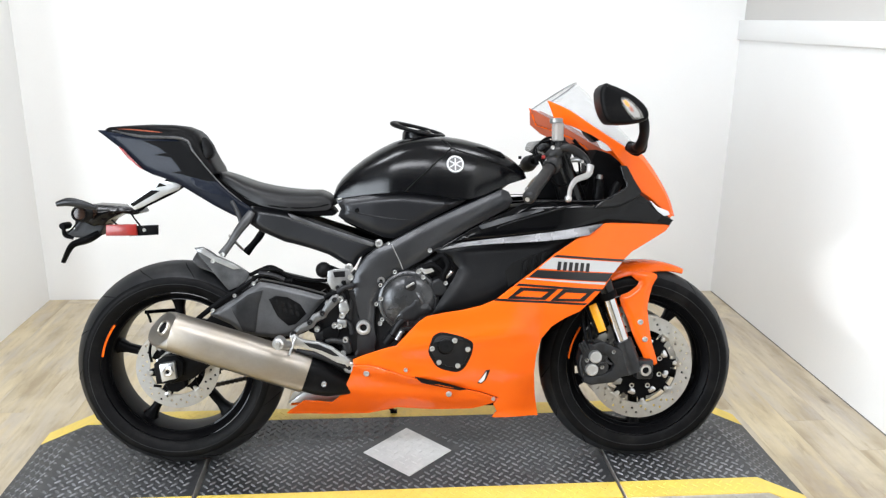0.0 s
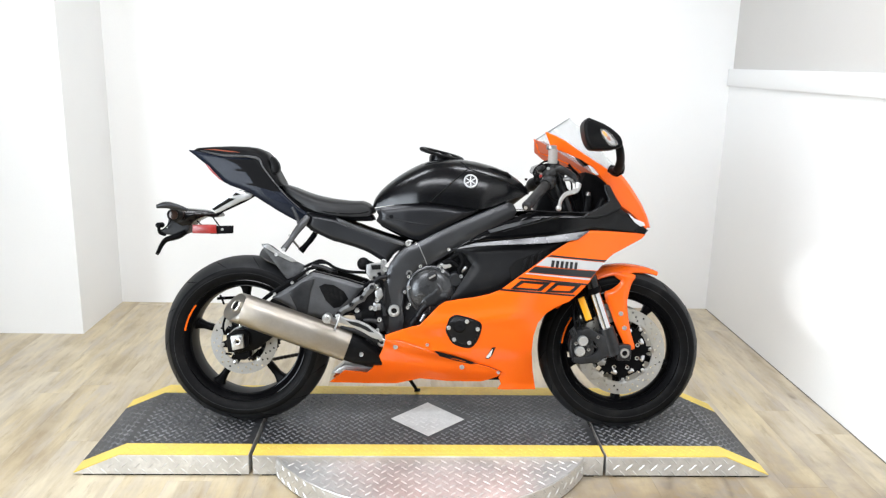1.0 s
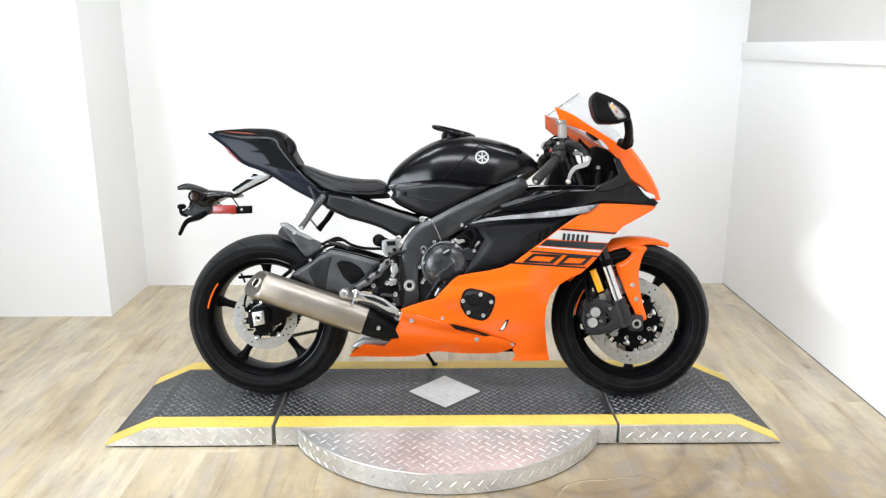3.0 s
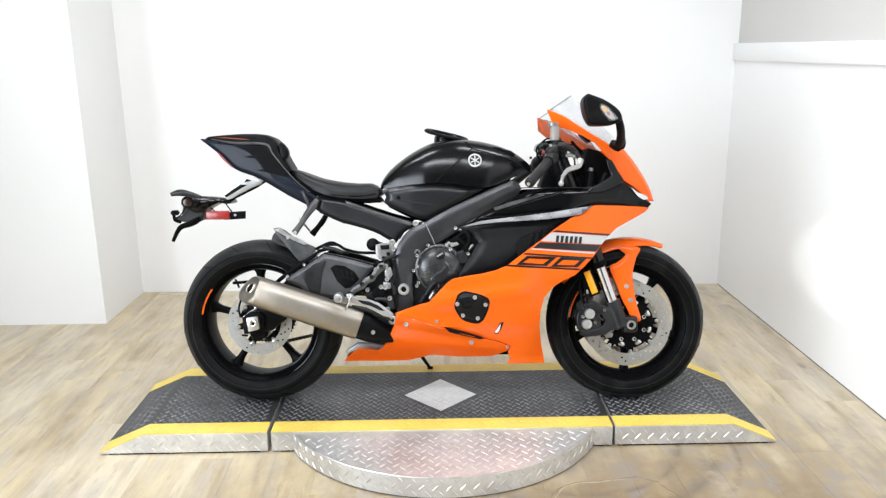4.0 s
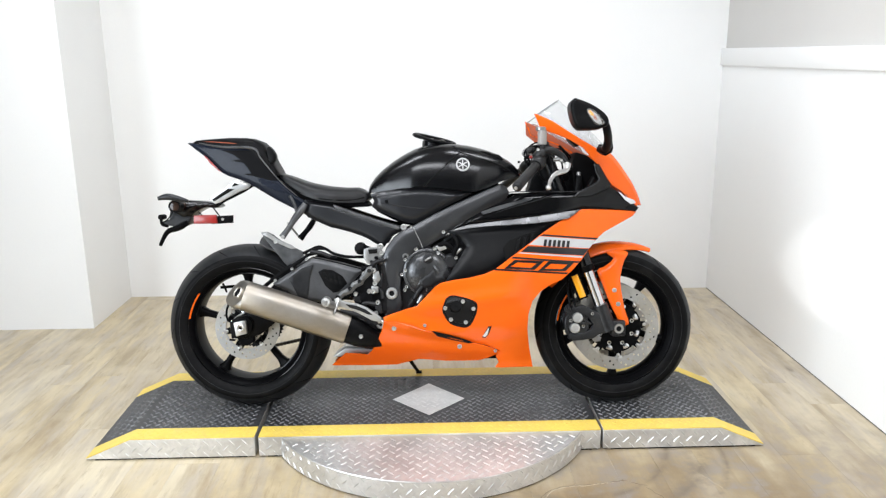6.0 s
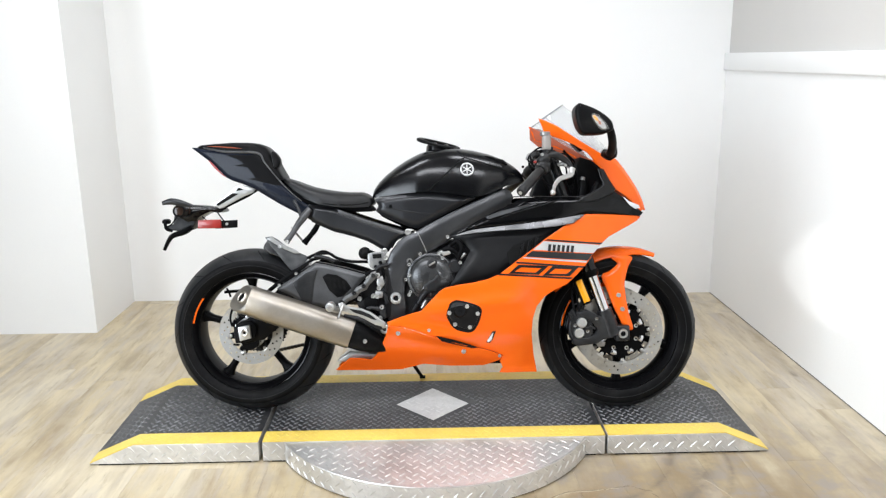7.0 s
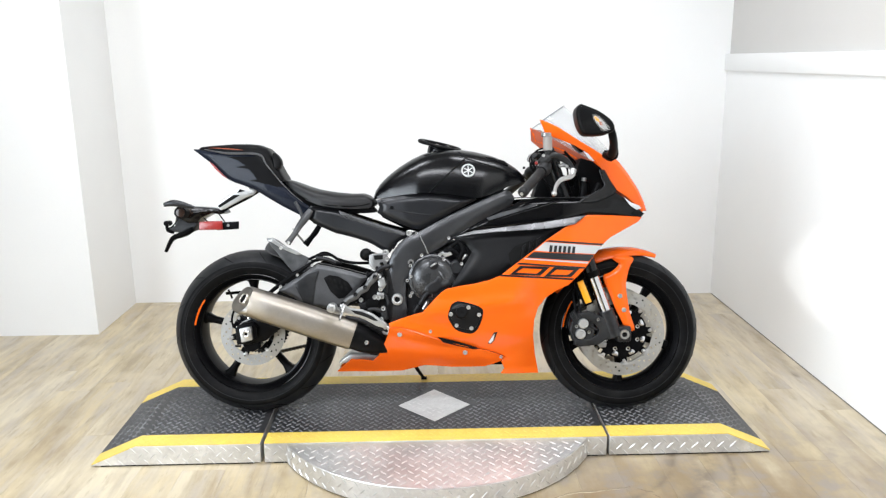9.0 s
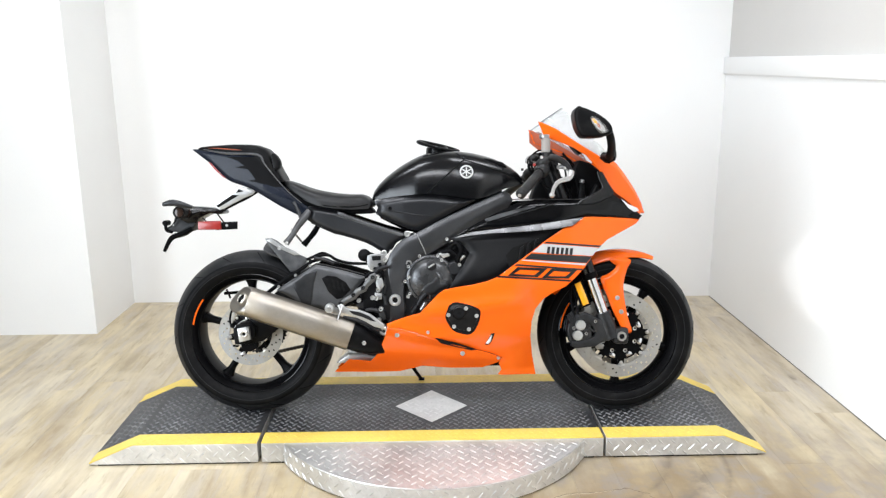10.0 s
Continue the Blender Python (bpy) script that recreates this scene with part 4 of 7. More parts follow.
CAL = [(0.509, 0.359), (0.529, 0.382), (0.567, 0.384), (0.584, 0.355), (0.589, 0.308), (0.576, 0.270), (0.534, 0.262), (0.509, 0.279), (0.501, 0.325)]
for s in (-1, 1):
    f = lambda x, z: -0.122
    b = panel(CAL, f, 0.050, 0.012, 0.004)
    cal = part("brake_caliper", b if s < 0 else flipped(b), ENGINE, bike, "dark radial front brake caliper")
    for q in [(0.546, 0.344), (0.536, 0.306)]:
        b = lathe([(0, -0.134), (0.011, -0.134), (0.013, -0.136), (0.0175, -0.135), (0.019, -0.131), (0.019, -0.118)], q[0], q[1], 26)
        part("caliper_piston_cap", b if s < 0 else flipped(b), ALU, cal, "pale round piston cap")
    for q in [(0.568, 0.312), (0.522, 0.333), (0.601, 0.358)]:
        b = bolt_mesh(q[0], -0.123, q[1], 0.0065)
        part("bolt", b if s < 0 else flipped(b), STEEL, cal)
    for pts, r in (([(0.506, -0.124, 0.350), (0.502, -0.124, 0.320), (0.510, -0.124, 0.287)], 0.004), ([(0.577, -0.124, 0.332), (0.597, -0.124, 0.320)], 0.004), ([(0.522, -0.128, 0.325), (0.572, -0.126, 0.326)], 0.003)):
        b = tube(pts, r, 8)
        part("caliper_rib", b if s < 0 else flipped(b), CASTGREY, cal)
    b = panel([(0.536, 0.378), (0.565, 0.390), (0.599, 0.375), (0.653, 0.347), (0.674, 0.313), (0.666, 0.288), (0.629, 0.282), (0.604, 0.265), (0.537, 0.257), (0.512, 0.266), (0.516, 0.283), (0.570, 0.287), (0.597, 0.301), (0.605, 0.318), (0.591, 0.339), (0.553, 0.361)], -0.126, 0.022, 0.02, 0.004)
    part("caliper_bracket", b if s < 0 else flipped(b), CASTGREY, cal)
    for k in range(3):
        b = moved(box(-0.0035, 0.0035, -0.004, 0.004, -0.017, 0.017, 0.0015, 1), pose(0.506 + 0.006 * k, -0.121, 0.366 + 0.006 * k, 0, -25, 0))
        part("cooling_fin", b if s < 0 else flipped(b), CASTGREY, cal)
    b = panel([(0.604, 0.262), (0.622, 0.271), (0.642, 0.262), (0.638, 0.248), (0.616, 0.246)], -0.082, 0.004, 0.02, 0.001)
    part("sensor_plate", b if s < 0 else flipped(b), ALU2, cal, "pale slotted sensor plate")
part("brake_hose", tube([(0.527, -0.120, 0.364), (0.516, -0.110, 0.415), (0.513, -0.100, 0.466), (0.519, -0.090, 0.507), (0.539, -0.070, 0.547)], 0.0045, 8), DARKPL, bike, "black rubber brake hose")
part("brake_hose", tube([(0.541, -0.110, 0.377), (0.534, -0.100, 0.424), (0.527, -0.090, 0.475), (0.529, -0.080, 0.517)], 0.004, 8), DARKPL, bike, "black rubber brake hose")
part("reflector", panel([(0.524, 0.495), (0.545, 0.504), (0.577, 0.424), (0.556, 0.416)], -0.128, 0.010, 0.03, 0.002), AMBER, bike, "rectangular amber side reflector on the fork")
part("reflector_bracket", panel([(0.517, 0.487), (0.552, 0.507), (0.586, 0.419), (0.553, 0.405)], -0.117, 0.004, 0.03, 0.001), DARKPL, bike)

# mudguard: a hoop over the tyre with a leg down each side
bm, loops = bmesh.new(), []
for i in range(25):
    t = i / 24
    a = radians(148 - 84 * t)
    lift = 0.010 + 0.014 * t
    w = (0.050 + 0.024 * math.sin(math.pi * min(1, t * 1.15))) * (1 - 0.55 * max(0, t - 0.75) / 0.25)
    ring = []
    for j in range(15):
        q = math.pi * (j / 14 - 0.5)
        r = 0.300 + lift - 0.034 * (1 - math.cos(q)) * (1 - 0.6 * max(0, t - 0.7) / 0.3)
        ring.append((FX + r * math.cos(a), w * math.sin(q), FZ + r * math.sin(a)))
    for j in range(14, -1, -1):
        q = math.pi * (j / 14 - 0.5)
        r = 0.297 + lift - 0.034 * (1 - math.cos(q)) * (1 - 0.6 * max(0, t - 0.7) / 0.3)
        ring.append((FX + r * math.cos(a), (w - 0.003) * math.sin(q), FZ + r * math.sin(a)))
    loops.append(ring)
rings(bm, loops)
guard = part("front_mudguard", bm, ORANGE, bike, "glossy orange front mudguard")
LEG = [(0.666, 0.579), (0.691, 0.588), (0.741, 0.579), (0.727, 0.547), (0.715, 0.505), (0.711, 0.474), (0.716, 0.421), (0.725, 0.368), (0.740, 0.316), (0.712, 0.317), (0.691, 0.355), (0.672, 0.393), (0.650, 0.453), (0.629, 0.510), (0.654, 0.525), (0.679, 0.543), (0.689, 0.558), (0.678, 0.567)]
y_leg = lambda x, z: -0.078 - 0.030 * min(1.0, max(0.0, (0.56 - z) / 0.2))
both("mudguard_leg", lambda: panel(LEG, y_leg, 0.004, 0.012, 0.0015, 3, roll=0.007, rollw=0.016), ORANGE, parent=guard)
for q in [(0.687, 0.441), (0.700, 0.390)]:
    bolt(q[0], q[1], y_leg(*q) - 0.002, 0.0085, ALU, 0.004, guard)

# -- fairing --
SIDE = [(0.552, 0.743), (0.654, 0.740), (0.764, 0.732), (0.749, 0.716), (0.684, 0.685), (0.635, 0.661), (0.605, 0.636), (0.579, 0.606), (0.548, 0.565), (0.516, 0.529), (0.480, 0.495), (0.438, 0.476), (0.401, 0.450), (0.373, 0.415), (0.359, 0.370), (0.357, 0.311), (0.370, 0.231), (0.387, 0.152), (0.312, 0.156), (0.244, 0.158), (0.257, 0.178), (0.245, 0.205), (0.257, 0.229), (0.208, 0.251), (0.156, 0.265), (0.064, 0.293), (0.003, 0.313), (-0.067, 0.337), (-0.114, 0.350), (-0.158, 0.352), (-0.160, 0.366), (-0.113, 0.383), (-0.066, 0.399), (-0.040, 0.406), (-0.008, 0.440), (0.025, 0.474), (0.045, 0.488), (0.095, 0.498), (0.145, 0.505), (0.197, 0.517), (0.237, 0.533), (0.276, 0.562), (0.316, 0.591), (0.363, 0.625), (0.408, 0.660), (0.469, 0.700)]
side = both("side_fairing", lambda: panel(SIDE, y_fair, 0.005, 0.018, 0.0022), ORANGE, "glossy orange side fairing with silver and black bands")
BELLY = [(-0.158, 0.350), (-0.114, 0.348), (-0.067, 0.335), (0.003, 0.311), (0.064, 0.291), (0.156, 0.263), (0.208, 0.248), (0.255, 0.226), (0.243, 0.210), (0.214, 0.195), (0.185, 0.184), (0.126, 0.182), (0.063, 0.182), (0.011, 0.187), (-0.037, 0.192), (-0.062, 0.183), (-0.122, 0.164), (-0.232, 0.159), (-0.307, 0.158), (-0.372, 0.156), (-0.347, 0.180), (-0.310, 0.216), (-0.271, 0.215), (-0.229, 0.210), (-0.209, 0.232), (-0.195, 0.254), (-0.183, 0.282), (-0.168, 0.317)]
y_belly = lambda x, z: y_fair(x, z) - 0.002 + 0.02 * max(0.0, (0.24 - z) / 0.08) ** 2 + 0.20 * max(0.0, 0.262 - 0.10 * (x + 0.19) - z) - 0.006 * math.sin(min(1.0, max(0.0, (z - 0.20) / 0.12)) * math.pi)
both("belly_pan", lambda: panel(BELLY, y_belly, 0.005, 0.011, 0.0022), ORANGE, "glossy orange belly pan")
# closing the belly underneath
part("belly_floor", box(-0.21, 0.30, -0.085, 0.085, 0.185, 0.200, 0.006), DARKPL, bike)

UPPER = [(0.279, 0.778), (0.305, 0.793), (0.329, 0.801), (0.410, 0.805), (0.491, 0.806), (0.553, 0.808), (0.600, 0.824), (0.630, 0.844), (0.660, 0.825), (0.690, 0.805), (0.731, 0.778), (0.769, 0.750), (0.769, 0.738), (0.749, 0.732), (0.654, 0.740), (0.552, 0.745), (0.506, 0.732), (0.461, 0.716), (0.388, 0.711), (0.308, 0.703), (0.247, 0.696), (0.191, 0.694), (0.143, 0.690), (0.114, 0.686), (0.086, 0.675), (0.111, 0.692), (0.167, 0.724), (0.228, 0.756)]
y_up = lambda x, z: y_fair(x, z) - 0.003
upper = both("upper_fairing", lambda: panel(UPPER, y_up, 0.005, 0.016, 0.002, roll=0.007, rollw=0.018), GLOSS, "glossy black upper fairing")
# added strip, tilted and coloured pale to draw the streak of sheen
LTOP = [(0.082, 0.673), (0.143, 0.692), (0.227, 0.702), (0.328, 0.713), (0.419, 0.724), (0.494, 0.736), (0.544, 0.741)]
sheen_rise = lambda d: 0.09 * d + 5.0 * d * d
y_sheen = lambda x, z: y_up(x, z) - 0.003 - sheen_rise(max(0.0, float(np.interp(x, [q[0] for q in LTOP], [q[1] for q in LTOP])) - z))
both("fairing_sheen", lambda: panel([(0.082, 0.671), (0.143, 0.690), (0.227, 0.700), (0.328, 0.711), (0.419, 0.722), (0.494, 0.734), (0.544, 0.741), (0.502, 0.712), (0.439, 0.702), (0.368, 0.695), (0.298, 0.691), (0.227, 0.688), (0.157, 0.682)], y_sheen, 0.004, 0.012, 0.0012), SHEEN, "pale streak of sheen on the glossy black fairing", parent=upper)
# added grey wedge, sloped towards the lamp, in place of a highlight
GLINT = [(0.183, 0.732), (0.248, 0.756), (0.309, 0.771), (0.369, 0.785)]
y_glint = lambda x, z: y_up(x, z) - 0.003 - 0.19 * max(0.0, float(np.interp(x, [q[0] for q in GLINT], [q[1] for q in GLINT])) - z)
both("fairing_glint", lambda: panel([(0.191, 0.736), (0.248, 0.756), (0.309, 0.771), (0.369, 0.785), (0.377, 0.781), (0.313, 0.761), (0.248, 0.742), (0.199, 0.728)], y_glint, 0.003, 0.012, 0.001), GREY, "grey wedge of sheen on the glossy black fairing", parent=upper)
MIDP = [(0.066, 0.665), (0.091, 0.675), (0.144, 0.689), (0.229, 0.692), (0.331, 0.700), (0.466, 0.713), (0.474, 0.697), (0.428, 0.665), (0.375, 0.627), (0.366, 0.621), (0.319, 0.587), (0.278, 0.557), (0.241, 0.528), (0.199, 0.512), (0.146, 0.500), (0.095, 0.492), (0.071, 0.488), (0.065, 0.491), (0.090, 0.535), (0.118, 0.578), (0.139, 0.614), (0.115, 0.643)]
both("duct_panel", lambda: panel(MIDP, y_deep, 0.005, 0.016, 0.002, roll=0.010, rollw=0.03), MATT, "satin black inner fairing panel")
both("duct_mouth", lambda: panel([(0.278, 0.565), (0.269, 0.606), (0.293, 0.633), (0.351, 0.653), (0.408, 0.665), (0.371, 0.629), (0.319, 0.589)], lambda x, z: y_deep(x, z) - 0.0015, 0.004, 0.02, 0.001), SEAM)
for quad in ([(0.337, 0.589), (0.348, 0.595), (0.359, 0.653), (0.347, 0.647)], [(0.313, 0.581), (0.323, 0.587), (0.332, 0.641), (0.320, 0.633)], [(0.366, 0.613), (0.376, 0.621), (0.385, 0.665), (0.373, 0.659)]):
    part("duct_vane", panel(quad, lambda x, z: y_deep(x, z) - 0.010, 0.012, 0.03, 0.001), PLASTIC, bike)

# bands and lettering blocks on the near and far fairing
def decal(name, outline, material, label="", lift=0.0):
    both(name, lambda: panel(outline, lambda x, z: y_decal(x, z) - lift, 0.0010, 0.02, 0.0), material, label, parent=side)


decal("band", [(0.412, 0.656), (0.611, 0.640), (0.604, 0.634), (0.399, 0.651)], INK)
decal("band", [(0.397, 0.649), (0.602, 0.632), (0.576, 0.604), (0.359, 0.619)], SILVER, "silver band")
decal("band", [(0.355, 0.615), (0.574, 0.602), (0.555, 0.579), (0.330, 0.595)], INK, "black band")
decal("band", [(0.326, 0.593), (0.552, 0.577), (0.548, 0.571), (0.320, 0.590)], SILVER)
decal("band", [(0.302, 0.578), (0.540, 0.559), (0.536, 0.553), (0.294, 0.572)], INK)
decal("band", [(0.241, 0.537), (0.500, 0.519), (0.494, 0.513), (0.233, 0.531)], INK)
# plain blocks and slanted hollow frames for the maker's marks
for k in range(6):
    dx, dz = 0.0163 * k, -0.0011 * k
    decal("badge_bar", [(0.414 + dx, 0.638 + dz), (0.424 + dx, 0.637 + dz), (0.420 + dx, 0.613 + dz), (0.410 + dx, 0.614 + dz)], INK, "", 0.0018)
for outer, inner in (([(0.270, 0.536), (0.307, 0.567), (0.412, 0.562), (0.378, 0.530)], [(0.292, 0.543), (0.316, 0.558), (0.386, 0.554), (0.366, 0.538)]),
                     ([(0.392, 0.527), (0.427, 0.561), (0.520, 0.556), (0.489, 0.524)], [(0.414, 0.534), (0.436, 0.552), (0.496, 0.548), (0.477, 0.532)])):
    for k in range(4):
        j = (k + 1) % 4
        decal("graphic_bar", [outer[k], outer[j], inner[j], inner[k]], INK, "black graphic bar")
# crankcase cover in its cut-out
COVER = [(0.058, 0.421), (0.064, 0.434), (0.084, 0.444), (0.112, 0.440), (0.144, 0.432), (0.168, 0.420), (0.174, 0.403), (0.169, 0.375), (0.157, 0.345), (0.145, 0.330), (0.129, 0.324), (0.100, 0.330), (0.076, 0.341), (0.060, 0.365), (0.050, 0.391)]
part("cover_recess", panel(COVER, lambda x, z: y_decal(x, z), 0.002, 0.02, 0.0008, 2), SEAM, side)
INNER = [(0.064, 0.419), (0.072, 0.432), (0.088, 0.438), (0.112, 0.434), (0.144, 0.426), (0.162, 0.413), (0.166, 0.398), (0.161, 0.375), (0.149, 0.349), (0.137, 0.339), (0.108, 0.341), (0.080, 0.354), (0.066, 0.374), (0.058, 0.393)]
cover = part("crankcase_cover", panel(INNER, lambda x, z: y_fair(x, z) - 0.003, 0.006, 0.02, 0.0025, 2), MATT, side, "black bolted crankcase cover")
yc = y_fair(0.096, 0.404)
part("cover_cap", lathe([(0, yc - 0.0065), (0.013, yc - 0.0065), (0.015, yc - 0.0050), (0.018, yc - 0.0050), (0.019, yc - 0.0065), (0.0215, yc - 0.0060), (0.0225, yc - 0.002)], 0.096, 0.404, 28), PLASTIC, cover)
for q in [(0.060, 0.400), (0.160, 0.396), (0.080, 0.356), (0.133, 0.345), (0.122, 0.424)]:
    bolt(q[0], q[1], y_fair(*q) - 0.007, 0.0072, ALU, 0.003, side)
q = [(0.098, 0.408)][0]
part("cover_cap", lathe([(0, y_fair(*q) - 0.011), (0.0185, y_fair(*q) - 0.011), (0.0205, y_fair(*q) - 0.009), (0.0205, y_fair(*q))], q[0], q[1], 30), MATT, side)
part("cap_slot", panel([(0.092, 0.406), (0.094, 0.414), (0.106, 0.410), (0.104, 0.401)], lambda x, z: y_fair(*q) - 0.0115, 0.001, 0.03, 0), SEAM, side)
both("fairing_slot", lambda: panel([(0.013, 0.316), (0.064, 0.301), (0.115, 0.283), (0.160, 0.265), (0.142, 0.263), (0.084, 0.278), (0.033, 0.294)], lambda x, z: y_belly(x, z) - 0.0035, 0.004, 0.02, 0.001), SEAM, parent=side)
both("vent_slot", lambda: panel([(0.214, 0.327), (0.226, 0.329), (0.215, 0.296), (0.205, 0.282), (0.193, 0.284), (0.198, 0.296)], lambda x, z: y_decal(x, z), 0.002, 0.02, 0.0005), SEAM, parent=side)
both("vent_lip", lambda: panel([(0.208, 0.310), (0.216, 0.323), (0.211, 0.296), (0.203, 0.286), (0.195, 0.289)], lambda x, z: y_decal(x, z) - 0.001, 0.002, 0.02, 0.0005), WHITE, parent=side)
for q in [(-0.123, 0.325), (0.111, 0.249), (0.242, 0.229), (0.261, 0.169), (-0.013, 0.336)]:
    r = 0.0085 if q[0] < 0.2 and q[1] < 0.33 else 0.006
    b = bolt(q[0], q[1], y_belly(*q) - 0.004, r, ALU, 0.004, side)
# folded crease along the belly pan
both("fairing_crease", lambda: tube([(x, y_belly(x, z) - 0.0005, z) for x, z in [(-0.158, 0.350), (-0.114, 0.348), (-0.067, 0.335), (0.003, 0.311), (0.064, 0.291), (0.156, 0.263), (0.208, 0.248), (0.255, 0.226)]], 0.0022, 6, 3), ORANGE, parent=side)

# cowl round the screen, headlamp nose, screen
COWL = [(0.384, 1.084), (0.420, 1.070), (0.450, 1.056), (0.497, 1.026), (0.553, 0.992), (0.595, 0.968), (0.632, 0.946), (0.660, 0.926), (0.682, 0.905), (0.714, 0.867), (0.745, 0.830), (0.764, 0.794), (0.780, 0.757), (0.770, 0.749), (0.741, 0.780), (0.706, 0.809), (0.668, 0.832), (0.643, 0.863), (0.624, 0.893), (0.596, 0.925), (0.560, 0.964), (0.512, 0.992), (0.457, 1.014), (0.406, 1.030), (0.394, 1.062)]
cowl = both("front_cowl", lambda: panel(COWL, y_cowl, 0.004, 0.010, 0.0012), ORANGE, "glossy orange front cowl around the screen")
both("cowl_liner", lambda: panel(inset(COWL, 0.004), lambda x, z: y_cowl(x, z) + 0.0055, 0.002, 0.014, 0.0), RAWORANGE, parent=cowl)
CENT = [(0.622, 0.998), (0.660, 0.968), (0.695, 0.936), (0.730, 0.890), (0.763, 0.840), (0.789, 0.790), (0.802, 0.752)]
EDGE = [(0.553, 0.991), (0.597, 0.966), (0.634, 0.944), (0.682, 0.904), (0.714, 0.866), (0.745, 0.829), (0.764, 0.794), (0.780, 0.757)]
ec = [(x, y_cowl(x, z), z) for x, z in EDGE]
bm, loops = bmesh.new(), []
for t in np.linspace(0.25, 1, 18):
    i = t * (len(ec) - 1)
    e0 = Vector(ec[int(i)]).lerp(Vector(ec[min(len(ec) - 1, int(i) + 1)]), i - int(i))
    j = t * (len(CENT) - 1)
    c0 = CENT[int(j)]
    c1 = CENT[min(len(CENT) - 1, int(j) + 1)]
    cx, cz = c0[0] + (c1[0] - c0[0]) * (j - int(j)), c0[1] + (c1[1] - c0[1]) * (j - int(j))
    ring = []
    for k in range(13):
        s = k / 12
        y = e0.y * (1 - 2 * s)
        h = math.sqrt(max(0, 1 - (1 - 2 * s) ** 2))
        ring.append((e0.x + (cx - e0.x) * h, y, e0.z + (cz - e0.z) * h))
    loops.append(ring)
rings(bm, loops, closed=False)
part("nose_cowl", bm, ORANGE, bike, "orange nose between the headlamps")
SC = [(0.491, 1.147), (0.521, 1.122), (0.560, 1.084), (0.603, 1.039), (0.637, 1.001), (0.676, 0.962)]
SE = [(0.392, 1.080), (0.420, 1.068), (0.472, 1.040), (0.530, 1.005), (0.576, 0.978), (0.629, 0.946)]
bm, loops = bmesh.new(), []
for t in np.linspace(0, 1, 20):
    def at(line):
        i = t * (len(line) - 1)
        a, b = line[int(i)], line[min(len(line) - 1, int(i) + 1)]
        return a[0] + (b[0] - a[0]) * (i - int(i)), a[1] + (b[1] - a[1]) * (i - int(i))
    (ex, ez), (cx, cz) = at(SE), at(SC)
    ey = y_cowl(ex, ez) + 0.006
    ring = []
    for k in range(17):
        s = k / 16
        h = math.sin(math.pi * s) ** 0.8
        ring.append((ex + (cx - ex) * h, ey * math.cos(math.pi * s), ez + (cz - ez) * h))
    loops.append(ring)
rings(bm, loops, closed=False)
edge_pts = [tuple(p) for p in loops[0]]
screen_ob = part("windscreen", bm, SCREEN, bike, "clear plastic windscreen", 80)
part("screen_edge", tube(edge_pts, 0.0022, 6, 2), SCREENEDGE, screen_ob)
INN = [(0.548, 0.951), (0.590, 0.939), (0.620, 0.914), (0.649, 0.872), (0.675, 0.826), (0.637, 0.834), (0.612, 0.818), (0.570, 0.806), (0.457, 0.802), (0.470, 0.831), (0.520, 0.848), (0.536, 0.881), (0.536, 0.922)]
part("cockpit_shell", panel(INN, -0.07, 0.14, 0.04, 0.004), DARKPL, bike, "black instrument housing behind the screen")
DASH = [(0.525, 1.018), (0.572, 0.999), (0.583, 0.984), (0.560, 0.975), (0.534, 0.999)]
FARLINER = [(0.386, 1.072), (0.421, 1.076), (0.473, 1.053), (0.510, 1.032), (0.554, 1.007), (0.598, 0.982), (0.615, 0.955), (0.572, 0.929), (0.528, 0.954), (0.473, 0.979), (0.421, 1.004), (0.388, 1.032)]
part("instrument_dash", panel(DASH, 0.0, 0.05, 0.04, 0.003), PLASTIC, bike, "black dashboard")
part("cowl_liner", panel(FARLINER, lambda x, z: -y_cowl(x, z) - 0.004, 0.002, 0.014, 0.0), RAWORANGE, cowl, "raw orange inner cowl panel")
both("inner_cowl_panel", lambda: panel([(0.546, 0.808), (0.582, 0.824), (0.617, 0.846), (0.609, 0.872), (0.599, 0.905), (0.618, 0.903), (0.640, 0.864), (0.662, 0.831), (0.652, 0.819), (0.620, 0.803), (0.582, 0.791), (0.519, 0.788)], lambda x, z: y_up(x, z) - 0.0035, 0.004, 0.014, 0.001), SATIN, "satin black fairing shoulder")
LIP = [(0.286, 0.805), (0.347, 0.808), (0.448, 0.806), (0.546, 0.808), (0.582, 0.824), (0.617, 0.846), (0.609, 0.872), (0.599, 0.905)]
both("fairing_lip", lambda: tube([(x, y_up(x, z) - 0.003, z) for x, z in LIP], [0.0012, 0.0016, 0.0018, 0.0020, 0.0022, 0.0024, 0.0020, 0.0012], 6, 4), GREY, "thin rolled fairing lip", parent=upper)
CREASE = [(0.235, 0.729), (0.285, 0.747), (0.387, 0.775), (0.458, 0.794), (0.503, 0.789)]
both("fairing_crease", lambda: tube([(x, y_up(x, z) + 0.0006, z) for x, z in CREASE], [0.0006, 0.0022, 0.0026, 0.0026, 0.0006], 6, 4), GREY, parent=upper)
both("fairing_crease", lambda: tube([(x, y_up(x, z) - 0.0042, z) for x, z in [(0.519, 0.787), (0.582, 0.790), (0.620, 0.803), (0.657, 0.820)]], [0.0010, 0.0026, 0.0030, 0.0016], 6, 4), SEAM, parent=upper)
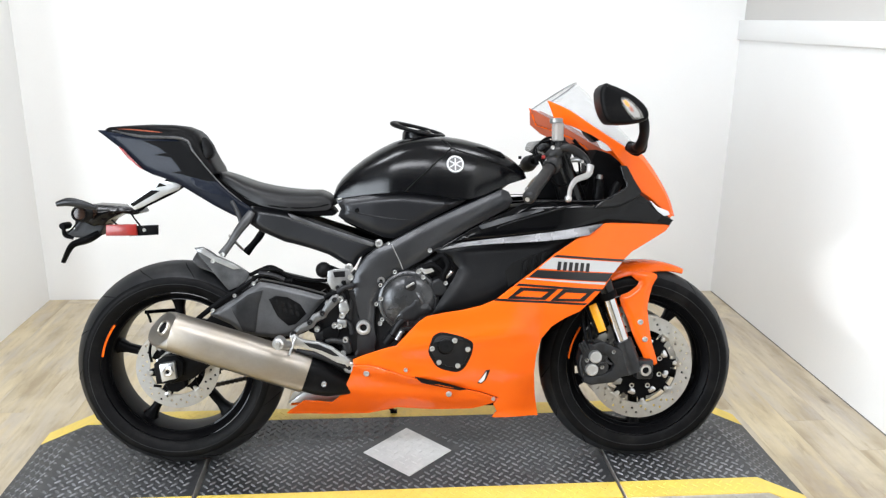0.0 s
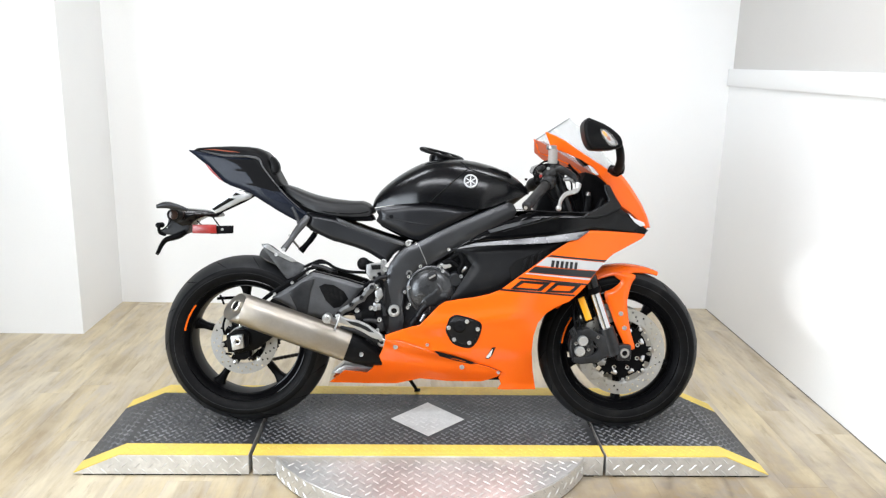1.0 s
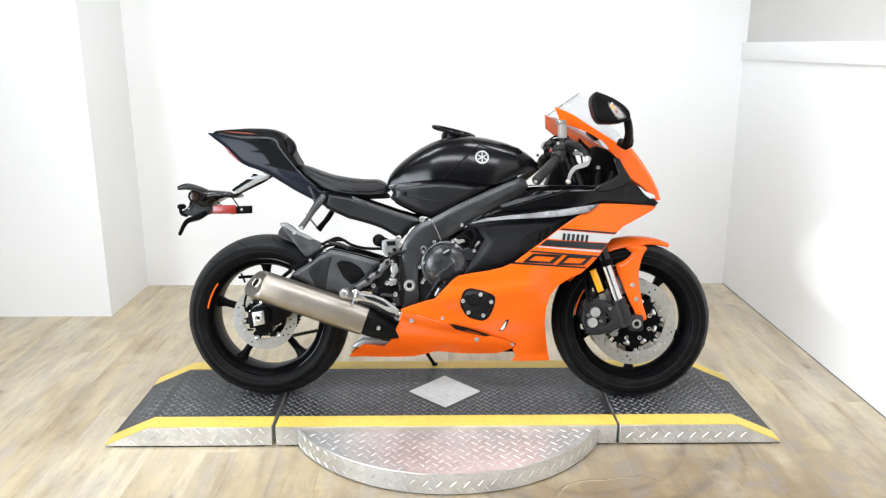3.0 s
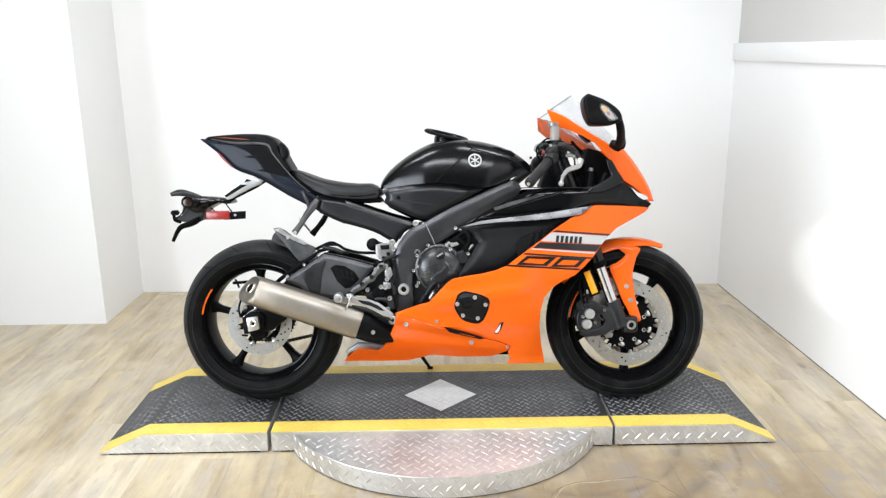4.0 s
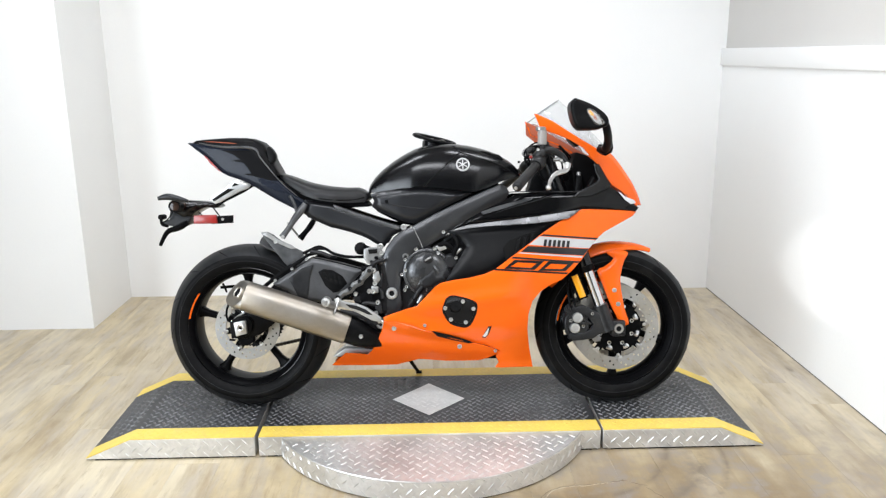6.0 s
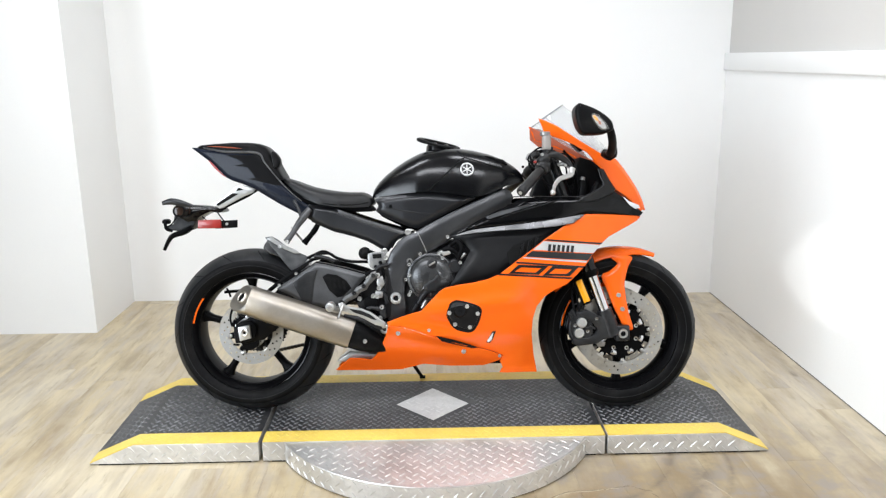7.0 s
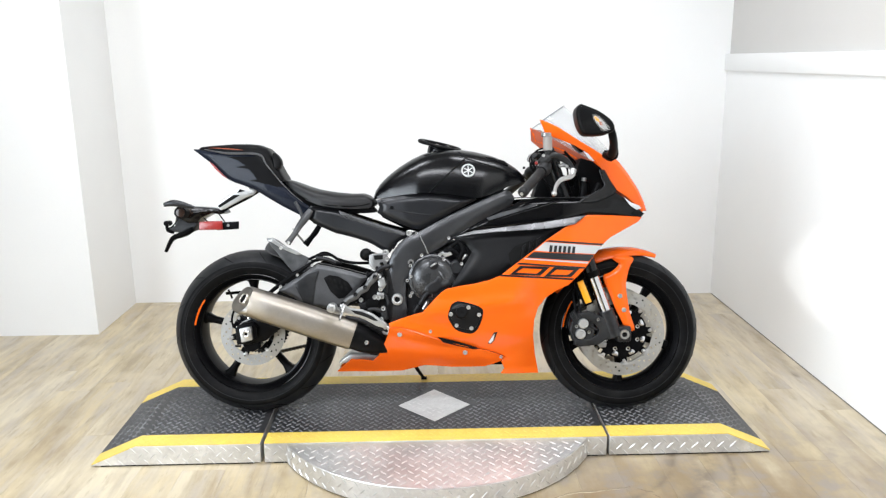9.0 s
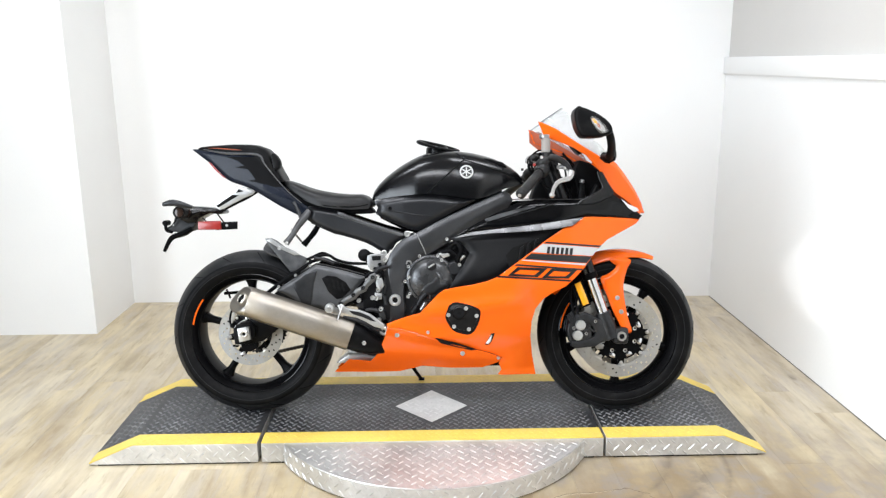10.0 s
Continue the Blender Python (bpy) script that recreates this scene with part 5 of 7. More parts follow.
both("headlamp", lambda: panel([(0.690, 0.806), (0.717, 0.786), (0.754, 0.773), (0.761, 0.763), (0.741, 0.760), (0.718, 0.774)], lambda x, z: y_up(x, z) - 0.0015, 0.003, 0.02, 0.0008), HEADLAMP, "slim clear headlamp edge")
both("nose_duct", lambda: panel([(0.735, 0.759), (0.774, 0.746), (0.759, 0.732), (0.721, 0.743)], lambda x, z: y_up(x, z) - 0.0015, 0.003, 0.02, 0.0008), SEAM)

# -- mirror --
mirror = part("mirror_housing", panel([(0.480, 1.092), (0.491, 1.113), (0.504, 1.113), (0.548, 1.096), (0.582, 1.075), (0.603, 1.054), (0.609, 1.032), (0.597, 1.020), (0.571, 1.013), (0.522, 1.012), (0.503, 1.019), (0.487, 1.049)], -0.365, 0.075, 0.012, 0.012, 2), PLASTIC, bike, "black wing mirror with a clear indicator lens")
part("mirror_arm", tube([(0.597, -0.330, 1.045), (0.609, -0.320, 1.014), (0.624, -0.270, 0.983), (0.629, -0.210, 0.955), (0.615, -0.170, 0.954)], [0.012, 0.014, 0.015, 0.017, 0.012], 14, 6, 0.7), PLASTIC, mirror)
part("mirror_foot", tube([(0.628, -0.260, 0.991), (0.635, -0.200, 0.952), (0.613, -0.160, 0.962)], [0.010, 0.020, 0.014], 12, 5, 0.5), PLASTIC, mirror)
lens = part("indicator_lens", panel([(0.532, 1.075), (0.543, 1.079), (0.563, 1.068), (0.584, 1.045), (0.592, 1.029), (0.569, 1.023), (0.556, 1.034), (0.541, 1.053)], -0.369, 0.006, 0.012, 0.002, 2), LENS, mirror, "clear indicator lens")
part("indicator_reflector", panel([(0.535, 1.071), (0.544, 1.075), (0.561, 1.064), (0.578, 1.045), (0.584, 1.030), (0.571, 1.029), (0.558, 1.038), (0.545, 1.055)], -0.3662, 0.0005, 0.03, 0.0), ALU2, lens)
part("indicator_bulb", panel([(0.537, 1.071), (0.544, 1.073), (0.554, 1.064), (0.557, 1.053), (0.546, 1.058)], -0.3668, 0.0004, 0.03, 0.0), AMBER, lens, "amber bulb")
part("indicator_bulb", panel([(0.554, 1.058), (0.563, 1.054), (0.567, 1.042), (0.557, 1.045)], -0.3668, 0.0004, 0.03, 0.0), RAWORANGE, lens)
part("mirror_glass", panel([(0.490, 1.093), (0.501, 1.112), (0.559, 1.094), (0.598, 1.066), (0.606, 1.035), (0.529, 1.022), (0.506, 1.032)], -0.288, 0.002, 0.03, 0.0), MIRROR, mirror)

# -- handlebar, lever, cables --
for s in (-1, 1):
    a, b, c = (Vector(v) for v in [(0.308, -0.345, 0.828), (0.395, -0.200, 0.910), (0.426, -0.130, 0.937)])
    for v in (a, b, c):
        v.y *= -s
    bar = part("handlebar", tube([a.lerp(b, 0.9), b, c], 0.0115, 14, 3), PLASTIC, bike, "black clip-on handlebar")
    g = []
    for i in range(23):
        g.append((a.lerp(b, 0.04 + 0.036 * i), 0.0162 + 0.0008 * (i % 2)))
    part("grip", tube([p for p, r in g], [r for p, r in g], 16, 1), CONTROL, bar, "ribbed black rubber grip")
    part("bar_end", tube([a.lerp(b, -0.10), a.lerp(b, -0.06), a.lerp(b, 0.05)], [0.011, 0.0175, 0.0175], 16, 2), CONTROL, bar)
    part("bar_end_screw", tube([a.lerp(b, -0.115), a.lerp(b, -0.09)], 0.006, 10), ALU, bar)
    part("switch_housing", tube([a.lerp(b, 0.86), a.lerp(b, 0.9), b, b.lerp(c, 0.3)], [0.019, 0.024, 0.026, 0.02], 14, 3), CONTROL, bar, "black switch housing")
    part("switch_button", box(-0.005, 0.005, -0.005, 0.005, -0.005, 0.005, 0.002), RED if s < 0 else PLASTIC, bar).location = b + Vector((-0.030, -0.012, 0.018)) if s < 0 else b + Vector((-0.03, 0.012, 0.018))
    lv = [Vector(v) for v in [(0.497, -0.210, 0.905), (0.486, -0.230, 0.881), (0.444, -0.270, 0.867), (0.423, -0.300, 0.847), (0.413, -0.330, 0.826)]]
    for v in lv:
        v.y *= -s
    lever = part("brake_lever" if s < 0 else "clutch_lever", tube(lv, [0.011, 0.009, 0.008, 0.0065, 0.006], 12, 6, 0.6), ALU, bar, "bare aluminium hand lever")
    end = lv[-1] + Vector((-0.002, 0, -0.006))
    bb = bmesh.new()
    bmesh.ops.create_uvsphere(bb, u_segments=14, v_segments=10, radius=0.0095, matrix=Matrix.Translation(end))
    part("lever_ball", bb, ALU, lever)
part("triple_clamp", box(-0.05, 0.05, -0.125, 0.125, -0.015, 0.015, 0.008), SATIN, bike, "black upper fork clamp").matrix_local = pose(0.415, 0, 0.945, 0, 24, 0)
part("lower_clamp", box(-0.05, 0.05, -0.125, 0.125, -0.02, 0.02, 0.008), SATIN, bike).matrix_local = pose(0.49, 0, 0.75, 0, 24, 0)
q = [(0.408, 0.998), (0.403, 1.028)]
part("fluid_reservoir", moved(lathe([(0, -0.026), (0.014, -0.026), (0.0165, -0.023), (0.0165, 0.024), (0, 0.024)], 0, 0, 22), pose(q[0][0], -0.19, q[0][1], 90, 0, 0)), RESERVOIR, bike, "cloudy plastic brake fluid reservoir")
part("reservoir_cap", moved(lathe([(0, -0.007), (0.016, -0.007), (0.018, -0.005), (0.018, 0.005), (0.015, 0.007), (0, 0.007)], 0, 0, 22), pose(q[1][0], -0.19, q[1][1], 90, 0, 0)), ALU2, bike)
part("reservoir_bracket", panel([(0.409, 0.987), (0.433, 0.982), (0.437, 0.959), (0.413, 0.959)], -0.17, 0.006, 0.03, 0.001), ALUDARK, bike)
part("master_cylinder", tube([(0.400, -0.190, 0.946), (0.436, -0.190, 0.954), (0.476, -0.190, 0.934), (0.494, -0.200, 0.910)], [0.010, 0.013, 0.011, 0.008], 14), CONTROL, bike, "black brake master cylinder")
CABLES = [[(0.369, -0.180, 0.907), (0.356, -0.150, 0.949), (0.392, -0.120, 0.983), (0.450, -0.100, 0.971), (0.505, -0.080, 0.926), (0.522, -0.080, 0.868), (0.514, -0.080, 0.810)],
          [(0.387, -0.200, 0.871), (0.422, -0.160, 0.847), (0.458, -0.120, 0.852), (0.490, -0.100, 0.839), (0.506, -0.080, 0.800)],
          [(0.381, -0.160, 0.932), (0.414, -0.140, 0.949), (0.478, -0.120, 0.949), (0.527, -0.100, 0.893), (0.542, -0.090, 0.820)],
          [(0.362, -0.170, 0.922), (0.348, -0.150, 0.937), (0.362, -0.130, 0.962), (0.410, -0.110, 0.975), (0.466, -0.060, 0.961), (0.499, -0.040, 0.916)],
          [(0.403, -0.150, 0.862), (0.419, -0.140, 0.835), (0.426, -0.130, 0.811)], [(0.450, -0.100, 0.951), (0.483, -0.090, 0.934), (0.497, -0.080, 0.889), (0.485, -0.080, 0.835)]]
for pts in CABLES:
    part("cable", tube(pts, 0.0032, 8), DARKPL, bike, "black control cable")
part("key_barrel", tube([(0.426, -0.020, 0.955), (0.398, -0.020, 0.942)], 0.016, 14), PLASTIC, bike)
for pts, r in (([(0.395, -0.100, 0.939), (0.432, -0.100, 0.873), (0.451, -0.100, 0.811)], 0.022), ([(0.465, -0.070, 0.881), (0.486, -0.070, 0.835), (0.499, -0.070, 0.802)], 0.022)):
    part("headstock_tube", tube(pts, r, 14), DARKPL, bike)

for pts, r in (([(0.552, -0.080, 0.804), (0.556, -0.080, 0.843), (0.556, -0.080, 0.872)], [0.017, 0.017, 0.014]), ([(0.592, -0.090, 0.810), (0.600, -0.090, 0.834), (0.612, -0.090, 0.855)], [0.014, 0.013, 0.012])):
    part("lamp_back", tube(pts, r, 16), PLASTIC, bike, "black headlamp back cover")
part("lamp_cap", tube([(0.554, -0.088, 0.866), (0.556, -0.088, 0.878)], [0.010, 0.008], 12), ALU2, bike)
for pts, r, mt in (([(0.384, -0.190, 0.927), (0.398, -0.200, 0.938), (0.414, -0.200, 0.946)], [0.016, 0.019, 0.014], CONTROL), ([(0.412, -0.190, 0.970), (0.408, -0.190, 0.954), (0.400, -0.190, 0.938)], [0.009, 0.010, 0.010], CONTROL), ([(0.358, -0.170, 0.948), (0.370, -0.170, 0.956), (0.383, -0.160, 0.960)], [0.008, 0.010, 0.006], CONTROL),
                   ([(0.451, -0.170, 0.919), (0.473, -0.180, 0.922), (0.494, -0.200, 0.910)], [0.006, 0.009, 0.008], ALU2), ([(0.446, -0.120, 0.950), (0.458, -0.120, 0.903), (0.462, -0.120, 0.862)], [0.004, 0.004, 0.004], DARKPL), ([(0.499, 0.020, 0.982), (0.525, 0.020, 0.948), (0.543, 0.020, 0.896), (0.543, 0.020, 0.836)], [0.005, 0.006, 0.006, 0.006], DARKPL)):
    part("control_fitting", tube(pts, r, 12), mt, bike)
for q, r in (([(0.390, 0.954)][0], 0.0055), ([(0.375, 0.918)][0], 0.005), ([(0.472, 0.916)][0], 0.005)):
    bolt(q[0], q[1], -0.215, r, ALU, 0.004)
part("headstock", panel([(0.373, 0.807), (0.386, 0.850), (0.401, 0.880), (0.465, 0.890), (0.497, 0.881), (0.550, 0.889), (0.572, 0.806)], -0.05, 0.10, 0.04, 0.008), DARKPL, bike, "black steering head")
for pts, r in (([(0.443, -0.050, 0.953), (0.493, -0.020, 0.967), (0.535, 0.000, 0.942), (0.552, 0.000, 0.891)], 0.003), ([(0.461, -0.100, 0.959), (0.503, -0.120, 0.929), (0.511, -0.120, 0.892)], 0.003), ([(0.363, -0.200, 0.934), (0.347, -0.200, 0.926), (0.351, -0.200, 0.907)], 0.005)):
    part("cable", tube(pts, r, 8), DARKPL, bike, "black control cable")

# -- tank, seat, tail --
TTOP = [(-0.228, 0.812), (-0.214, 0.842), (-0.196, 0.868), (-0.167, 0.896), (-0.130, 0.924), (-0.091, 0.949), (-0.049, 0.970), (-0.010, 0.983), (0.047, 0.990), (0.096, 0.989), (0.154, 0.981), (0.215, 0.966), (0.264, 0.947), (0.302, 0.924), (0.324, 0.905), (0.342, 0.884), (0.352, 0.872)]
TBASE = [(-0.224, 0.805), (-0.158, 0.815), (-0.097, 0.823), (-0.025, 0.828), (0.047, 0.822), (0.108, 0.813), (0.162, 0.807), (0.211, 0.820), (0.273, 0.847), (0.350, 0.868)]
tw = lambda x: lerp(x, ((-0.22, 0.075), (-0.15, 0.105), (-0.05, 0.135), (0.08, 0.148), (0.18, 0.140), (0.27, 0.112), (0.35, 0.066)))
tank = part("fuel_tank", dome(TTOP, TBASE, tw, 0.66, 46, 36, ends=(0.010, 0.02), ez=0.72), SATIN, bike, "satin black fuel tank", 60)


def on_tank(px, pz):
    """The near flank of the tank at a side-view place."""
    tx, tz = zip(*sorted(TTOP))
    bx, bz = zip(*sorted(TBASE))
    zt, zb = np.interp(px, tx, tz), np.interp(px, bx, bz)
    s = min(1.0, max(0.0, (pz - zb) / max(1e-4, zt - zb)))
    a = math.asin(s ** (1 / 0.72))
    return -tw(px) * math.cos(a) ** 0.66


both("tank_seam", lambda: tube([(x, on_tank(x, z) - 0.0002, z) for x, z in [(-0.015, 0.828), (0.016, 0.859), (0.052, 0.891), (0.085, 0.922), (0.109, 0.944), (0.118, 0.952), (0.105, 0.968), (0.093, 0.977)]], 0.0022, 6, 4), SEAM, parent=tank)
both("tank_cover_edge", lambda: tube([(x, on_tank(x, z) - 0.0005, z) for x, z in [(0.118, 0.952), (0.163, 0.939), (0.212, 0.923), (0.263, 0.906), (0.304, 0.885)]], 0.002, 6, 4), SEAM, parent=tank)
q = [(0.128, 0.907)][0]
yb = on_tank(*q)
tip = -math.degrees(math.atan((on_tank(q[0], q[1] + 0.012) - on_tank(q[0], q[1] - 0.012)) / 0.024))
badge = part("badge", moved(lathe([(0, -0.002), (0.0205, -0.002), (0.0205, 0.006)], 0, 0, 32), pose(q[0], yb - 0.001, q[1], tip, 0, 4)), INK, tank, "round silver maker's badge")
part("badge_ring", moved(lathe([(0.0195, -0.002), (0.0205, -0.0042), (0.0240, -0.0042), (0.0250, -0.002), (0.0250, 0.006)], 0, 0, 40), pose(q[0], yb - 0.001, q[1], tip, 0, 4)), SILVER, badge)
for k in range(3):
    part("badge_bar", moved(box(-0.0018, 0.0018, -0.004, 0.0, -0.018, 0.018, 0.0008, 1), pose(q[0], yb - 0.001, q[1], tip, 0, 4) @ pose(0, 0, 0, 0, 60 * k, 0)), SILVER, badge)
# filler cap hoop on top
bm, loops = bmesh.new(), []
for i in range(40):
    t = 2 * math.pi * i / 40
    c = Vector((0.074 * math.cos(t), 0.052 * math.sin(t), 0.0))
    d = Vector((math.cos(t), math.sin(t), 0)).normalized()
    k = 1.0 + 0.55 * max(0.0, -math.cos(t)) ** 2
    loops.append([c + d * (0.0085 * k * math.cos(q2)) + Vector((0, 0, 0.0052 * k * math.sin(q2))) for q2 in np.linspace(0, 2 * math.pi, 13)[:-1]])
loops.append(loops[0])
rings(bm, loops, True, False)
bmesh.ops.remove_doubles(bm, verts=bm.verts, dist=1e-5)
mid_cap = [(0.027, 1.012)][0]
cap = part("filler_hoop", bm, PLASTIC, tank, "black oval hoop around the fuel filler")
cap.matrix_local = pose(mid_cap[0], 0, mid_cap[1] - 0.004, 10, 13, 0)
q = [(0.022, 0.991)][0]
part("filler_cap", moved(lathe([(0, -0.016), (0.036, -0.016), (0.042, -0.010), (0.044, 0.008), (0.044, 0.03)], 0, 0, 32), pose(q[0], 0, q[1], -90, 0, 0)), SATIN, tank, "round black fuel filler cap")
# vents at the front of the tank
for k, qd in enumerate(([(0.195, 0.965), (0.224, 0.961), (0.250, 0.946), (0.212, 0.955)], [(0.233, 0.955), (0.262, 0.950), (0.279, 0.934), (0.245, 0.942)])):
    part("tank_vent", panel([(x, z - 0.006) for x, z in qd], -0.085, 0.05, 0.03, 0.003), PLASTIC, tank)

KNEE = [(-0.210, 0.803), (-0.159, 0.813), (-0.097, 0.821), (-0.025, 0.826), (0.047, 0.820), (0.108, 0.811), (0.160, 0.805), (0.139, 0.792), (0.067, 0.756), (0.015, 0.728), (-0.020, 0.707), (-0.049, 0.695), (-0.077, 0.699), (-0.119, 0.716), (-0.160, 0.733), (-0.189, 0.745), (-0.206, 0.758), (-0.197, 0.778)]
knee = both("knee_cover", lambda: panel(KNEE, y_knee, 0.006, 0.014, 0.002, roll=0.014, rollw=0.022), GREY, "dark grey side cover under the tank")
q = [(-0.151, 0.776)][0]
bolt(q[0], q[1], y_knee(*q) - 0.001, 0.0062, DARKPL)
both("knee_crease", lambda: tube([(x, y_knee(x, z) + 0.0008, z) for x, z in [(-0.189, 0.774), (-0.139, 0.766), (-0.087, 0.757), (-0.040, 0.751), (0.016, 0.748)]], [0.0005, 0.0024, 0.003, 0.0024, 0.0005], 6, 4), GREY, parent=knee)
part("airbox", panel([(-0.202, 0.803), (-0.017, 0.840), (0.176, 0.830), (0.262, 0.845), (0.255, 0.800), (0.132, 0.723), (0.067, 0.663), (-0.019, 0.675), (-0.105, 0.697), (-0.190, 0.740)], -0.085, 0.17, 0.06, 0.01), DARKPL, bike)

STOP = [(-0.570, 0.891), (-0.543, 0.884), (-0.508, 0.873), (-0.474, 0.860), (-0.442, 0.849), (-0.404, 0.841), (-0.361, 0.834), (-0.307, 0.829), (-0.258, 0.829), (-0.239, 0.820), (-0.215, 0.799)]
SBASE = [(-0.556, 0.872), (-0.515, 0.843), (-0.464, 0.805), (-0.412, 0.786), (-0.350, 0.775), (-0.287, 0.772), (-0.237, 0.774), (-0.207, 0.793)]
sw = lambda x: lerp(x, ((-0.57, 0.05), (-0.50, 0.085), (-0.42, 0.118), (-0.34, 0.125), (-0.27, 0.105), (-0.21, 0.08)))
seat = part("seat", dome(STOP, SBASE, sw, 0.55, 30, 28, ends=(0.02, 0.010), under=0.0), VINYL, bike, "black vinyl rider seat", 60)
both("seat_piping", lambda: tube([(x, -sw(x) * 0.98, z) for x, z in [(-0.523, 0.847), (-0.462, 0.809), (-0.400, 0.790), (-0.338, 0.783), (-0.275, 0.783), (-0.234, 0.791)]], 0.0025, 6, 4), DARKPL, parent=seat)

TAIL = [(-0.899, 1.000), (-0.861, 0.999), (-0.771, 0.987), (-0.683, 0.977), (-0.649, 0.970), (-0.632, 0.947), (-0.599, 0.910), (-0.561, 0.868), (-0.524, 0.834), (-0.485, 0.801), (-0.458, 0.784), (-0.450, 0.765), (-0.464, 0.738), (-0.511, 0.759), (-0.561, 0.785), (-0.613, 0.816), (-0.666, 0.848), (-0.705, 0.863), (-0.740, 0.874), (-0.767, 0.887), (-0.792, 0.912), (-0.829, 0.946), (-0.867, 0.974)]
tail = both("tail_fairing", lambda: panel(TAIL, y_tail, 0.005, 0.016, 0.002, roll=0.006, rollw=0.012), TAILPAINT, "blue-black tail fairing")
both("tail_graphic", lambda: panel([(-0.763, 0.970), (-0.643, 0.968), (-0.611, 0.928), (-0.576, 0.886), (-0.549, 0.855), (-0.579, 0.857), (-0.617, 0.866), (-0.645, 0.874), (-0.682, 0.881), (-0.651, 0.884), (-0.666, 0.906), (-0.681, 0.924), (-0.731, 0.930), (-0.694, 0.936), (-0.719, 0.954)], lambda x, z: y_tail(x, z) - 0.0012, 0.001, 0.016, 0.0), DARKPL, "black clawed graphic", parent=tail)
# added panel whose tilt makes the bright patch low on the tail
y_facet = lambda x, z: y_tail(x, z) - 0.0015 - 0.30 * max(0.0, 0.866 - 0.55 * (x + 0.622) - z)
both("tail_facet", lambda: panel([(-0.622, 0.866), (-0.587, 0.857), (-0.550, 0.836), (-0.521, 0.811), (-0.572, 0.824), (-0.614, 0.845)], y_facet, 0.003, 0.012, 0.0008, 2), TAILPAINT, "small panel low on the tail, tilted up to catch a highlight", parent=tail)
STRIP = [(-0.852, 0.999), (-0.763, 0.982), (-0.643, 0.976), (-0.615, 0.941), (-0.580, 0.897), (-0.549, 0.861), (-0.518, 0.830), (-0.479, 0.798)]
both("tail_strip", lambda: tube([(x, y_tail(x, z) - 0.002, z) for x, z in STRIP], [0.0015, 0.0044, 0.0046, 0.0026, 0.0018, 0.0015, 0.0015, 0.0010], 8, 4), HUGGER, "grey metal edge strip", parent=tail)
part("tail_core", panel([(-0.846, 0.991), (-0.669, 0.979), (-0.575, 0.872), (-0.480, 0.785), (-0.481, 0.753), (-0.577, 0.797), (-0.683, 0.855), (-0.779, 0.895)], -0.022, 0.044, 0.06, 0.004), DARKPL, bike)
CTOP = [(-0.902, 1.002), (-0.867, 1.010), (-0.818, 1.014), (-0.743, 1.018), (-0.679, 1.017), (-0.644, 1.013), (-0.611, 1.000), (-0.596, 0.980), (-0.582, 0.951), (-0.563, 0.912), (-0.545, 0.882)]
CBASE = [(-0.886, 0.994), (-0.804, 0.990), (-0.730, 0.983), (-0.655, 0.974), (-0.634, 0.949), (-0.606, 0.915), (-0.573, 0.877), (-0.535, 0.877)]
cw = lambda x: lerp(x, ((-0.88, 0.026), (-0.80, 0.045), (-0.70, 0.07), (-0.62, 0.082), (-0.52, 0.08)))
tailtop = part("seat_cowl", dome(CTOP, CBASE, cw, 0.5, 34, 22, ends=(0.02, 0.015)), PLASTIC, bike, "black pillion seat cowl with an orange edge", 50)
both("cowl_stripe", lambda: panel([(-0.840, 1.004), (-0.800, 1.0035), (-0.740, 0.9985), (-0.700, 0.993), (-0.745, 0.996), (-0.800, 1.0012)], lambda x, z: -cw(x) * 1.0 - 0.001, 0.002, 0.03, 0.0004), RAWORANGE, parent=tailtop)
part("cowl_bolster", panel([(-0.590, 0.976), (-0.578, 0.980), (-0.561, 0.959), (-0.556, 0.939), (-0.566, 0.922), (-0.581, 0.922), (-0.587, 0.947)], -0.086, 0.03, 0.02, 0.004, 2), PLASTIC, tailtop)
both("tail_lamp", lambda: panel([(-0.835, 0.953), (-0.822, 0.944), (-0.784, 0.904), (-0.767, 0.889), (-0.780, 0.897), (-0.810, 0.923)], lambda x, z: y_tail(x, z) - 0.002, 0.004, 0.03, 0.0008), RED, "red edge of the tail lamp")

SUB = [(-0.457, 0.784), (-0.410, 0.780), (-0.352, 0.771), (-0.302, 0.752), (-0.243, 0.731), (-0.181, 0.710), (-0.123, 0.694), (-0.094, 0.685), (-0.090, 0.671), (-0.123, 0.654), (-0.144, 0.638), (-0.161, 0.609), (-0.191, 0.621), (-0.232, 0.646), (-0.282, 0.663), (-0.337, 0.678), (-0.358, 0.682), (-0.391, 0.696), (-0.429, 0.713), (-0.462, 0.736), (-0.449, 0.763)]
sub = both("subframe_cover", lambda: panel(SUB, y_sub, 0.006, 0.014, 0.003, roll=0.012, rollw=0.016), GREY, "dark grey seat frame cover")
both("subframe_rib", lambda: panel([(-0.348, 0.767), (-0.264, 0.735), (-0.160, 0.702), (-0.102, 0.683), (-0.107, 0.673), (-0.165, 0.690), (-0.264, 0.723), (-0.339, 0.752)], lambda x, z: y_sub(x, z) - 0.004, 0.006, 0.02, 0.002), HUGGER, parent=sub)
for q in [(-0.088, 0.683), (-0.174, 0.613)]:
    bolt(q[0], q[1], y_sub(*q) - 0.012, 0.0115, ALU, 0.006)
q = [(-0.061, 0.683)][0]
bolt(q[0], q[1], y_sub(*q) - 0.012, 0.0045, ALU)
